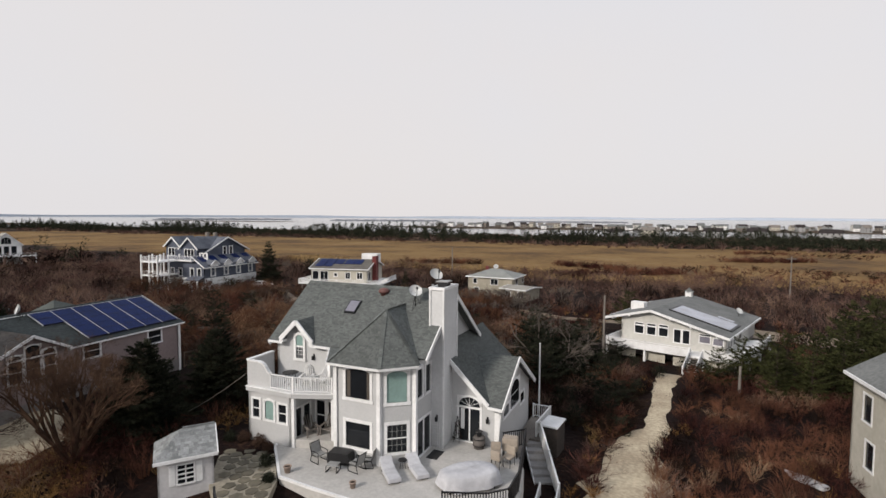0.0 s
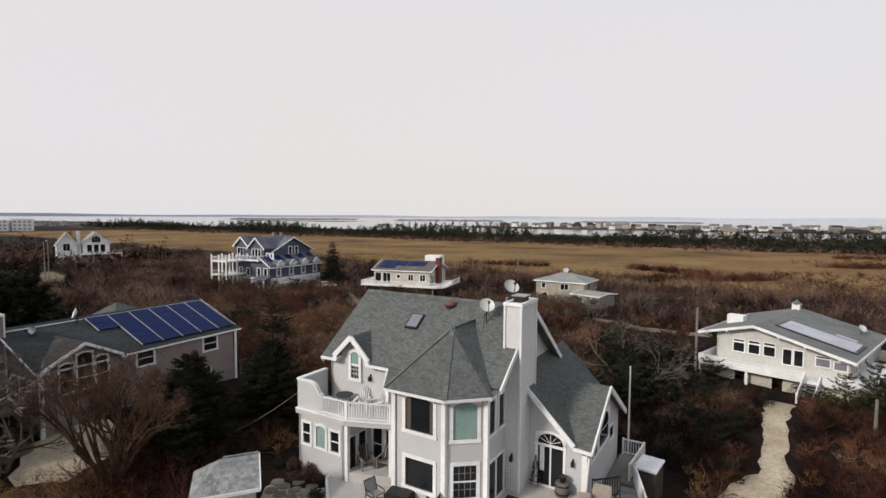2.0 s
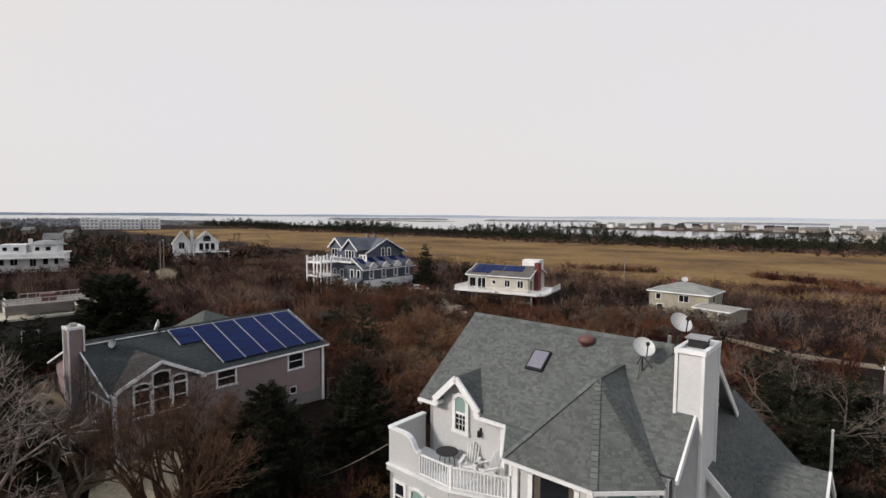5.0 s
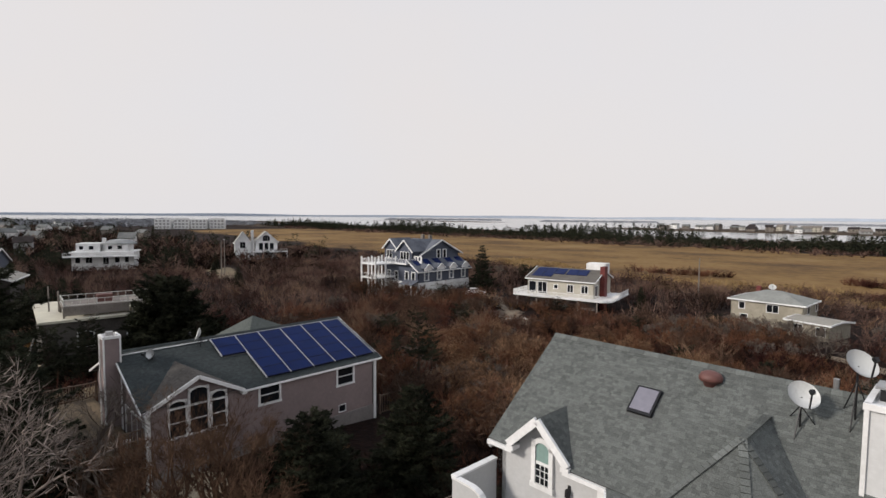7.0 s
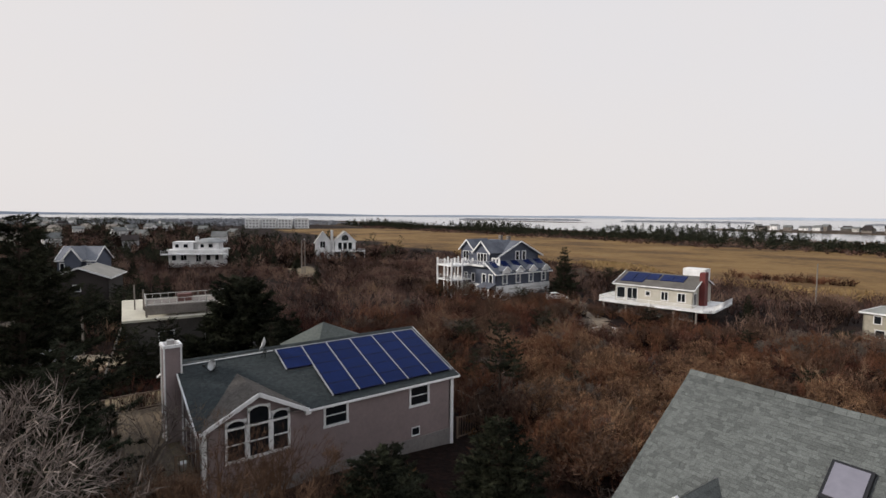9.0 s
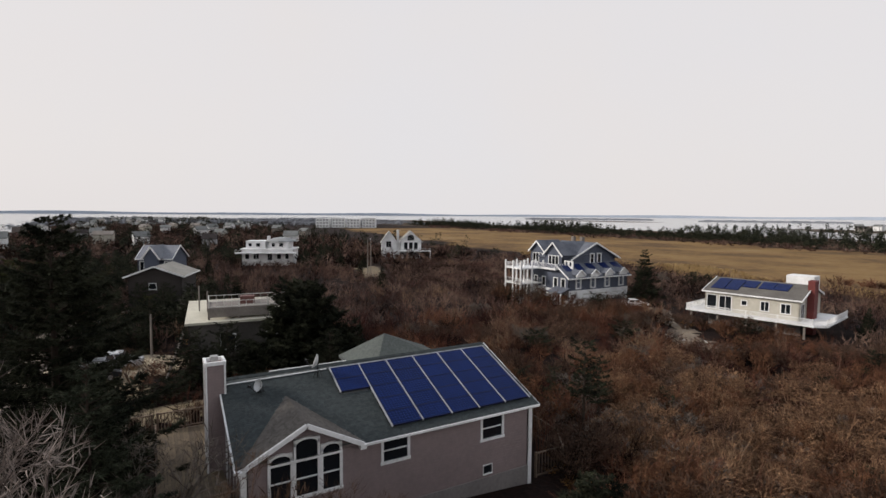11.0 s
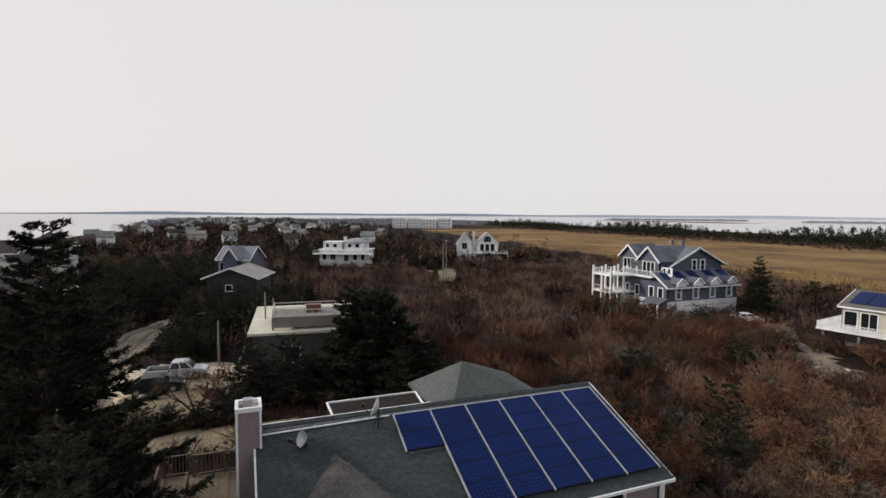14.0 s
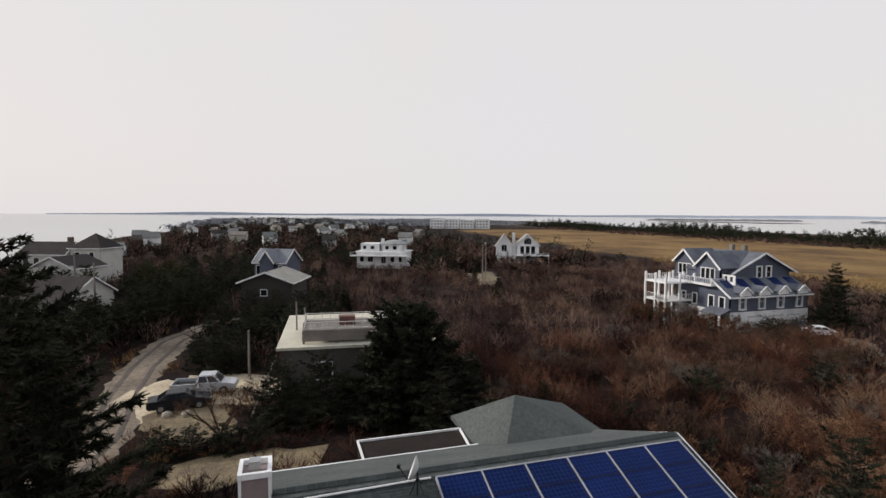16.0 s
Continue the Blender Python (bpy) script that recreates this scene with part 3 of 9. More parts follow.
def shingles(face, row=0.1, tab=0.135, seed=0, avoid=None):
    """Matrices of shingle tabs on a flat roof face. face: its corners, counter-clockwise from outside, the first edge along the eave."""
    r = random.Random(seed)
    p = [Vector(q) for q in face]
    nrm = sum(((p[i] - p[0]).cross(p[i + 1] - p[0]) for i in range(1, len(p) - 1)), Vector()).normalized()
    along = Vector((0, 0, 1)).cross(nrm).normalized()
    up = nrm.cross(along).normalized()
    o = p[0]
    flat = [((q - o).dot(along), (q - o).dot(up)) for q in p]
    out = []
    v0, v1 = min(q[1] for q in flat), max(q[1] for q in flat)
    k = 0
    v = v0
    while v < v1 - row * 0.3:
        mid = v + row * 0.5
        xs = []
        for (xa, ya), (xb, yb) in zip(flat, flat[1:] + flat[:1]):
            if (ya <= mid) != (yb <= mid):
                xs.append(xa + (xb - xa) * (mid - ya) / (yb - ya))
        if len(xs) >= 2:
            xa, xb = min(xs), max(xs)
            x = xa - r.uniform(0, tab)
            while x < xb:
                w = tab * r.choice((0.6, 0.8, 1.0, 1.25, 1.6))
                a, c = max(x, xa), min(x + w, xb)
                x += w
                if c - a < 0.03:
                    continue
                ctr = o + along * (a + c) / 2 + up * mid
                if avoid and avoid(ctr):
                    continue
                m = Matrix((along, up, nrm)).transposed().to_4x4()
                m.translation = ctr + nrm * r.uniform(0.002, 0.006)
                out.append((m, c - a - 0.004, row))
        v += row
        k += 1
    return out


def tab_buf(m, w, h):
    """One tab: a thin wedge, thick at its lower edge."""
    x, y = w / 2, h / 2
    b = Buf()
    q = [m @ Vector(c) for c in ((-x, -y, 0), (x, -y, 0), (x, y, -0.002), (-x, y, -0.002), (-x, -y, 0.009), (x, -y, 0.009), (x, y + 0.01, 0.003), (-x, y + 0.01, 0.003))]
    b.v = [tuple(c) for c in q]
    b.f = [(4, 5, 6, 7), (0, 1, 5, 4), (1, 2, 6, 5), (3, 0, 4, 7)]
    return b


TAB = None


def lay(house, roof, tabs, mat, loose=0):
    """Lays tabs on a roof part: the last loose ones as pieces, the rest as one mesh."""
    global TAB
    rest = Buf()
    for m, w, h in tabs[: len(tabs) - loose]:
        rest.add(tab_buf(m, w, h))
    if rest.v:
        tagged(part("shingles", rest, mat, roof), kind="stuff")
    if TAB is None:
        TAB = tab_buf(Matrix.Identity(4), 0.28, 0.125).mesh("shingle")
        TAB.materials.append(mat)
    for m, w, h in tabs[len(tabs) - loose :]:
        ob = new("shingle", TAB)
        ob.parent = roof
        mm = m.copy()
        mm.translation = m.translation * K
        ob.matrix_basis = mm @ Matrix.Diagonal((w / 0.28, h / 0.125, 1, 1))


def fence_run(parent, pts, h=0.85, gap=0.13, mat=None, post=0.1, single_bars=False):
    """A balustrade along floor points: rails, posts and balusters, which are pieces of their own where they can be told apart."""
    b, mat = Buf(), mat or WHITE
    bar = Buf().box(-0.0175, -0.0175, 0.1, 0.0175, 0.0175, h).mesh("baluster") if single_bars else None
    for a, c in zip(pts, pts[1:]):
        a, c = Vector(a), Vector(c)
        for z in (0.1, h):
            part("rail", Buf().beam(a + Vector((0, 0, z)), c + Vector((0, 0, z)), 0.07, 0.05), mat, parent)
        n = max(2, int((c - a).length / gap))
        for i in range(1, n):
            q = a.lerp(c, i / n)
            if bar:
                part("baluster", bar, mat, parent).location = q * K
            else:
                b.box(q.x - 0.0175, q.y - 0.0175, q.z + 0.1, q.x + 0.0175, q.y + 0.0175, q.z + h)
    if b.v:
        tagged(part("picket_infill", b, mat, parent), kind="stuff")
    for x, y, z in pts:
        part("post", Buf().box(x - post / 2, y - post / 2, z, x + post / 2, y + post / 2, z + h + 0.06), mat, parent)


# ---- main house ----
house = thing("house", -18.5, 32.0, 0, -2.14, "grey-shingled beach house with white trim, corner bay and tall chimney", "house")
RID, RZ, SL = 5.2, 9.76, 0.78
T = 0.16


def roof_z(y):
    return RZ - SL * abs(y - RID)


# main block walls
fw = [(-5.9, 1.8), (1, 0), 5.05]
part("wall", wall(*fw, 0.9, 6.84, T, [(4.02, 4.92, 4.62, 6.5), (2.75, 3.3, 1.95, 3.6), (3.55, 4.1, 1.95, 3.6), (4.4, 4.95, 1.65, 3.6)]), GREY_WALL, house)
part("wall", wall((3.34, 9.1), (-1, 0), 9.24, -0.6, 6.6, T), GREY_WALL, house)


def gable(x, out, y0=1.8, y1=9.1):
    b = Buf()
    pts = [(y0, -0.6), (y1, -0.6), (y1, roof_z(y1) - 0.12), (RID, RZ - 0.12), (y0, roof_z(y0) - 0.12)]
    a = [(x, y, z) for y, z in pts]
    return b.slab(a if out > 0 else a[::-1], T)


right_gable = [(4.0, -0.6), (9.1, -0.6), (9.1, roof_z(9.1) - 0.12), (RID, RZ - 0.12), (1.8, roof_z(1.8) - 0.12), (1.8, 6.6), (4.0, 6.6)]
part("wall", Buf().slab([(3.34, y, z) for y, z in right_gable], T), GREY_WALL, house)
part("wall", gable(-5.9, -1), GREY_WALL, house)
E0, E1, XL, XR = 1.45, 9.45, -6.22, 3.82
DL, DR, DY = -5.2, -3.3, 1.86
front_roof = part("roof", Buf().slab([(XL, E0, roof_z(E0)), (DL, E0, roof_z(E0)), (DL, DY, roof_z(DY)), (DR, DY, roof_z(DY)), (DR, E0, roof_z(E0)), (XR, E0, roof_z(E0)), (XR, RID, RZ), (XL, RID, RZ)], 0.14), ROOF, house, "grey asphalt-shingled front slope")
part("roof", Buf().slab([(XR, E1, roof_z(E1)), (XL, E1, roof_z(E1)), (XL, RID, RZ), (XR, RID, RZ)], 0.14), SHINGLE_FAR, house, "grey asphalt-shingled rear slope")
APX, TE = (1.12, 2.16, 8.99), 6.58


def tower_cover(c):
    """Whether a spot of the front slope lies under the bay's roof or the dormer's."""
    zt = min(8.99 - (0.964 * (c.x - 1.12) if c.x > 1.12 else 1.22 * (1.12 - c.x)), 6.58 + (c.y + 0.3) * 0.98)
    d = 8.06 - 0.96 * abs(c.x + 4.25)
    return zt > c.z + 0.02 and -0.9 < c.x < 3.7 or (d > c.z + 0.02 and abs(c.x + 4.25) < 1.15) or (c.y < DY + 0.05 and DL - 0.05 < c.x < DR + 0.05) or (-2.4 < c.x < -1.58 and 3.25 < c.y < 4.15)


tabs = shingles([(XL, E0, roof_z(E0)), (XR, E0, roof_z(E0)), (XR, RID, RZ), (XL, RID, RZ)], seed=1, avoid=tower_cover)
lay(house, front_roof, tabs, SHINGLE, 300)
cap = Buf()
x = XL
while x < XR:
    w = min(0.24, XR - x)
    cap.slab([(x, RID - 0.13, RZ - 0.08), (x + w, RID - 0.13, RZ - 0.08), (x + w, RID, RZ + 0.035), (x, RID, RZ + 0.035)], 0.02)
    cap.slab([(x + w, RID + 0.13, RZ - 0.08), (x, RID + 0.13, RZ - 0.08), (x, RID, RZ + 0.035), (x + w, RID, RZ + 0.035)], 0.02)
    x += 0.25
tagged(part("ridge_cap", cap, SHINGLE, front_roof), kind="stuff")
# fascias, rakes and gutters
for xx in (XL + 0.04, XR + 0.03):
    for ya in (E0, E1):
        dz = 0.26 if xx < 0 else 0.12
        part("rake_board", Buf().beam((xx, ya - 0.02, roof_z(ya) - dz), (xx, RID, RZ - dz), 0.07, 0.22), WHITE, house)
for x0, x1 in ((XL, DL), (DR, -1.92)):
    part("gutter", Buf().beam((x0, E0 - 0.03, roof_z(E0) - 0.1), (x1, E0 - 0.03, roof_z(E0) - 0.1), 0.11, 0.12), WHITE, house)
part("gutter", Buf().beam((XL, E1 + 0.03, roof_z(E1) - 0.1), (XR, E1 + 0.03, roof_z(E1) - 0.1), 0.11, 0.12), WHITE, house)

# corner bay
TW = [(-0.62, 0.09), (1.92, 0.09), (3.34, 1.2), (3.34, 4.0)]


def side(i):
    a, c = Vector(TW[i]), Vector(TW[i + 1])
    return TW[i], tuple((c - a).normalized()), (c - a).length


W1 = (0.6, 2.02)
p, u, ln = side(0)
part("wall", wall(p, u, ln, 0.9, 6.5, T, [(*W1, 4.81, 6.3), (*W1, 2.31, 3.56)]), GREY_WALL, house)
window(house, p, u, *W1, 4.81, 6.3, arch=0.14, trim=0.16)
DRAPE = material("dark_drapes", (0.09, 0.075, 0.062), 0.9, grain=14, vary=0.35)
for s0, s1 in ((0.64, 0.86), (1.82, 1.99)):
    b = Buf()
    wbox(b, on_wall(p, u), s0, s1, -0.033, -0.028, 4.83, 6.2)
    part("drape", b, DRAPE, house)
window(house, p, u, *W1, 2.31, 3.56, trim=0.16)
p, u, ln = side(1)
part("wall", wall(p, u, ln, 0.9, 6.5, T, [(0.38, 1.4, 4.72, 6.3), (0.4, 1.38, 2.2, 3.6)]), GREY_WALL, house)
window(house, p, u, 0.38, 1.4, 4.72, 6.3, arch=0.22, blind=CURTAIN, trim=0.15)
window(house, p, u, 0.4, 1.38, 2.2, 3.6, 1, 2, sash=0.05, trim=0.15)
muntin = Buf()
for i in range(1, 4):
    wbox(muntin, on_wall(p, u), 0.4 + 0.245 * i - 0.009, 0.4 + 0.245 * i + 0.009, -0.034, -0.028, 2.2, 3.6)
for z in (2.55, 3.25):
    wbox(muntin, on_wall(p, u), 0.4, 1.38, -0.034, -0.027, z - 0.007, z + 0.007)
part("muntin_grid", muntin, CUSHION, house)
p, u, ln = side(2)
part("wall", wall(p, u, ln, 0.9, 6.6, T, [(0.2, 0.78, 4.76, 6.2), (1.2, 1.76, 4.76, 6.2), (0.26, 1.72, 1.65, 3.48)]), GREY_WALL, house)
window(house, p, u, 0.2, 0.78, 4.76, 6.2)
window(house, p, u, 1.2, 1.76, 4.76, 6.2)
door = window(house, p, u, 0.26, 1.72, 1.66, 3.48, 2, 1, name="patio_door", sash=0.1)
part("wall", wall((-0.62, 1.8), (0, -1), 1.71, 0.9, 6.5, T), GREY_WALL, house)
# corner boards and belt
for x, y in TW[:3]:
    part("corner_board", Buf().box(x - 0.1, y - 0.1, 0.95, x + 0.1, y + 0.1, 6.42), WHITE, house)
# bay roof
R0, R1, R2, R3, R4 = (-0.88, -0.32, TE), (2.15, -0.3, TE), (3.62, 1.08, TE), (1.12, 4.21, 8.99), (-0.88, 1.14, TE)
EAVE_END, VALLEY = (-1.92, 1.42, 6.81), (-0.62, 1.42, 6.81)
for k, face in enumerate([[R0, R1, APX], [R1, R2, APX], [R2, (3.62, 1.16, TE), R3, APX], [R4, R0, APX, R3], [R0, VALLEY, EAVE_END]]):
    slab = part("roof", Buf().slab(face, 0.1), ROOF, house)
    lay(house, slab, shingles(face, seed=10 + k), SHINGLE)
part("fascia", Buf().beam((EAVE_END[0] - 0.04, EAVE_END[1], 6.7), (R0[0] - 0.04, R0[1], TE - 0.1), 0.06, 0.16), WHITE, house)
for a, c in ((R0, APX), (R1, APX), (R2, APX), (APX, R3)):
    b = Buf()
    a, c = Vector(a), Vector(c)
    n = int((c - a).length / 0.16)
    for i in range(n):
        b.beam(a.lerp(c, i / n) + Vector((0, 0, 0.03)), a.lerp(c, (i + 0.95) / n) + Vector((0, 0, 0.018)), 0.2, 0.02)
    tagged(part("hip_cap", b, SHINGLE, house), kind="stuff")
for a, c in ((R0, R1), (R1, R2)):
    part("fascia", Buf().beam(Vector(a) - Vector((0, 0, 0.07)), Vector(c) - Vector((0, 0, 0.07)), 0.1, 0.11), WHITE, house)
part("soffit", Buf().prism([R0[:2], R1[:2], R2[:2], (3.5, 1.8), (-0.9, 1.8)], 6.44, 6.48), WHITE, house)

# chimney
CX0, CX1, CY0, CY1 = 3.2, 4.07, 3.08, 5.0
part("chimney", Buf().box(CX0 + 0.06, CY0 + 0.06, 1.3, CX1 - 0.06, CY1 - 0.06, 10.12), CHIM_WALL, house, "tall pale chimney boxed with white boards")
for x in (CX0, CX1):
    for y in (CY0, CY1):
        part("corner_board", Buf().box(x - 0.09 if x == CX1 else x, y - 0.09 if y == CY1 else y, 1.3, x if x == CX1 else x + 0.09, y if y == CY1 else y + 0.09, 10.06), WHITE, house)
crown = Buf()
for x0, y0, x1, y1 in ((CX0, CY0, CX1, CY0 + 0.09), (CX0, CY1 - 0.09, CX1, CY1), (CX0, CY0 + 0.09, CX0 + 0.09, CY1 - 0.09), (CX1 - 0.09, CY0 + 0.09, CX1, CY1 - 0.09)):
    crown.box(x0 - 0.02, y0 - 0.02, 10.06, x1 + 0.02, y1 + 0.02, 10.2)
part("chimney_trim", crown, WHITE, house)
hood = part("chimney_cap", Buf().box(3.3, 3.72, 10.4, 3.98, 4.4, 10.45), GALV, house, "flat metal chimney cap on a dark cage")
part("cage", Buf().box(3.38, 3.8, 10.12, 3.9, 4.32, 10.4), DARK_METAL, hood)

# dormer over the balcony
DC, DP = -4.25, 8.06
part("dormer_wall", Buf().slab([(DC - 0.95, 1.78, 6.6), (DC + 0.95, 1.78, 6.6), (DC + 0.95, 1.78, 7.05), (DC, 1.78, 7.94), (DC - 0.95, 1.78, 7.05)], 0.14), GREY_WALL, house)
for sx in (-1, 1):
    e, zr = DC + sx * 1.1, 7.0
    if sx > 0:
        face = [(e, 1.42, zr), (e, 1.66, zr), (DC, 3.02, DP), (DC, 1.42, DP)]
    else:
        face = [(e, 1.66, zr), (e, 1.42, zr), (DC, 1.42, DP), (DC, 3.02, DP)]
    slab = part("dormer_roof", Buf().slab(face, 0.08), ROOF, house)
    lay(house, slab, shingles(face, seed=30 + sx), SHINGLE)
    part("rake_board", Buf().beam((e, 1.4, zr - 0.07), (DC, 1.4, DP - 0.06), 0.1, 0.24), WHITE, house)
    part("eave_return", Buf().box(e - 0.06 if sx < 0 else e - 0.22, 1.36, zr - 0.24, e + 0.22 if sx < 0 else e + 0.06, 1.74, zr - 0.1), WHITE, house)
window(house, (-5.9, 1.74), (1, 0), 1.4, 1.9, 5.86, 7.2, 1, 2, arch=0.2, trim=0.15, proud=0.05, inset=0.02, sash=0.1)
lattice = Buf()
for k in (1, 2):
    wbox(lattice, on_wall((-5.9, 1.74), (1, 0)), 1.4 + 0.167 * k - 0.012, 1.4 + 0.167 * k + 0.012, -0.004, 0.004, 5.86, 6.5)
for z in (6.08, 6.3):
    wbox(lattice, on_wall((-5.9, 1.74), (1, 0)), 1.4, 1.9, -0.004, 0.004, z - 0.012, z + 0.012)
part("muntin_grid", lattice, WHITE, house)
b = Buf()
wbox(b, on_wall((-5.9, 1.74), (1, 0)), 1.41, 1.89, -0.006, -0.001, 6.58, 7.18)
part("blind", b, CURTAIN, house)
window(house, (-5.9, 1.8), (1, 0), 4.02, 4.92, 4.66, 6.48, 2, 1, name="balcony_door", sash=0.08)
part("pilaster", Buf().box(-2.3, 1.62, 4.6, -2.1, 1.8, 6.7), WHITE, house)
for h in ((2.75, 3.3, 1.95, 3.6), (3.55, 4.1, 1.95, 3.6)):
    window(house, (-5.9, 1.8), (1, 0), *h, 1, 2)
window(house, (-5.9, 1.8), (1, 0), 4.4, 4.95, 1.65, 3.6, name="porch_door", trim=0.05)

# balcony wing
BZ = 4.4
wl_holes = [(0.31, 0.77, 2.88, 3.88), (1.17, 1.76, 2.88, 3.92), (2.11, 2.62, 2.86, 3.82)]
wp, wu = (-6.3, -0.1), (1, 0)
part("wall", wall(wp, wu, 2.95, 0.9, BZ, T, wl_holes), GREY_WALL, house)
for k, h in enumerate(wl_holes):
    window(house, wp, wu, *h, 1, 2 if k != 1 else 1, arch=0.16 if k == 1 else 0, blind=CURTAIN if k == 1 else None)
part("wall", wall((-6.3, 1.8), (0, -1), 1.9, 0.9, BZ, T), GREY_WALL, house)
porch_holes = [(0.25, 0.8, 1.95, 3.55), (1.0, 1.55, 1.95, 3.55)]
part("wall", wall((-3.35, -0.1), (0, 1), 1.9, 0.9, BZ, T, porch_holes), GREY_WALL, house)
for h in porch_holes:
    window(house, (-3.35, -0.1), (0, 1), *h, trim=0.08)
BAL = [(-6.35, -0.18), (-3.2, -0.18), (-1.2, 0.62), (-0.62, 0.8), (-0.62, 1.8), (-6.35, 1.8)]
part("balcony_floor", Buf().prism(BAL, BZ, 4.6), WHITE, house)
for i in range(3):
    (ax, ay), (bx, by) = BAL[i], BAL[i + 1]
    part("fascia", Buf().beam((ax, ay - 0.02, 4.44), (bx, by - 0.02, 4.44), 0.1, 0.22), GREY_WALL, house)
    part("fascia_trim", Buf().beam((ax, ay - 0.05, 4.58), (bx, by - 0.05, 4.58), 0.12, 0.05), WHITE, house)
for x, y in ((-3.25, -0.02), (-1.25, 0.72)):
    part("post", Buf().box(x - 0.09, y - 0.09, 1.4, x + 0.09, y + 0.09, BZ), WHITE, house)
# the solid parapet sweeps down to the railing
par = Buf()
prof = [(-6.3, 5.97), (-5.5, 5.97), (-5.3, 5.93), (-5.14, 5.85), (-5.02, 5.72), (-4.95, 5.6), (-4.88, 5.5), (-4.8, 5.44), (-4.72, 5.42)]
for (x0, za), (x1, zb) in zip(prof, prof[1:]):
    par.hexa([(x0, -0.16, 4.5), (x1, -0.16, 4.5), (x1, -0.02, 4.5), (x0, -0.02, 4.5), (x0, -0.16, za), (x1, -0.16, zb), (x1, -0.02, zb), (x0, -0.02, za)])
par.box(-6.3, -0.02, 4.5, -6.16, 1.8, 6.0)
part("parapet", par, GREY_WALL, house, weld=True)
coping = Buf()
for (x0, za), (x1, zb) in zip(prof, prof[1:]):
    coping.beam((x0 - 0.01, -0.09, za + 0.02), (x1 + 0.01, -0.09, zb + 0.02), 0.2, 0.07)
coping.box(-6.36, -0.16, 6.0, -6.12, 1.8, 6.06)
part("coping", coping, WHITE, house)
fence_run(house, [(-4.72, -0.1, 4.58), (-3.2, -0.1, 4.58), (-1.25, 0.64, 4.58), (-0.7, 0.82, 4.58)], 0.82, 0.12, single_bars=True)

# side wing
part("wall", wall((3.34, 4.4), (1, 0), 3.3, 0.9, 3.66, T, [(1.1, 2.3, 1.6, 3.55)]), GREY_WALL, house)
part("wall", Buf().slab([(3.34, 4.4, 3.66), (6.64, 4.4, 3.66), (6.2, 4.4, 3.9), (3.34, 4.4, 6.66)], T), GREY_WALL, house)
window(house, (3.34, 4.4), (1, 0), 1.1, 2.3, 3.62, 4.12, 1, 1, arch=0.44, name="fan_light", inset=0.0)
fan = Buf()
for k in range(1, 6):
    a = math.pi * k / 6
    fan.beam((5.04, 4.375, 3.64), (5.04 - 0.56 * math.cos(a), 4.375, 3.64 + 0.42 * math.sin(a)), 0.02)
part("fan_bars", fan, WHITE, house)
part("door_curtain", Buf().box(4.52, 4.425, 2.3, 4.74, 4.44, 3.45), WHITE, house)
window(house, (3.34, 4.4), (1, 0), 1.1, 2.3, 1.66, 3.5, 2, 1, name="french_door", sash=0.07)
GW = 6.64
part("wall", Buf().slab([(GW, 4.4, -0.5), (GW, 11.0, -0.5), (GW, 11.0, 3.42), (GW, 7.4, 5.66), (GW, 4.4, 3.86)], T), GREY_WALL, house)
part("wall", wall((GW, 11.0), (-1, 0), 3.3, -0.6, 3.66, T), GREY_WALL, house)
part("wall", wall((3.34, 11.0), (0, -1), 2.4, -0.6, 6.0, T), GREY_WALL, house)
gw = (GW, 4.4)
for s0, s1, z0, z1, ar in ((1.0, 2.0, 2.85, 3.4, 0), (2.35, 4.2, 2.85, 4.35, 0.6), (4.5, 5.3, 2.5, 3.1, 0)):
    window(house, gw, (0, 1), s0, s1, z0, z1, 2 if ar else 1, 2 if ar else 1, arch=ar, inset=0.0)


def za(x):
    return 6.8 - 0.985 * (x - 3.36)


A = [(6.2, 4.1, za(6.2)), (6.2, 11.2, za(6.2)), (3.36, 11.2, za(3.36)), (3.36, 4.1, za(3.36))]
ra = part("roof", Buf().slab(A, 0.12), ROOF, house, "shingled lean-to slope")
GP, GY = 5.8, 7.4
lay(house, ra, shingles(A, seed=50, avoid=lambda c: GP - 0.6 * abs(c.y - GY) > c.z + 0.02), SHINGLE)
V0 = (4.37, GY, GP)
for k, F in enumerate(([(6.16, 4.15, 3.88), (6.98, 4.15, 3.85), (6.98, GY, GP), V0], [(6.98, 11.2, 3.42), (6.5, 11.2, 3.45), V0, (6.98, GY, GP)])):
    rg = part("roof", Buf().slab(F, 0.1), ROOF, house)
    lay(house, rg, shingles(F, seed=60 + k), SHINGLE)
part("rake_board", Buf().beam((7.0, 4.1, 3.72), (7.0, GY, GP - 0.08), 0.08, 0.24), WHITE, house)
part("rake_board", Buf().beam((7.0, 11.25, 3.3), (7.0, GY, GP - 0.08), 0.08, 0.24), WHITE, house)
part("rake_board", Buf().beam((3.4, 4.07, za(3.4) - 0.1), (6.2, 4.07, za(6.2) - 0.1), 0.08, 0.22), WHITE, house)
part("gutter", Buf().beam((6.16, 4.1, 3.8), (7.0, 4.1, 3.74), 0.1, 0.14), WHITE, house)
part("corner_board", Buf().box(6.5, 4.3, 0.9, 6.74, 4.5, 3.5), WHITE, house)
part("downspout", Buf().tube((6.85, 4.2, 3.5), (6.7, 4.28, 1.6), 0.05, 0.05), WHITE, house)
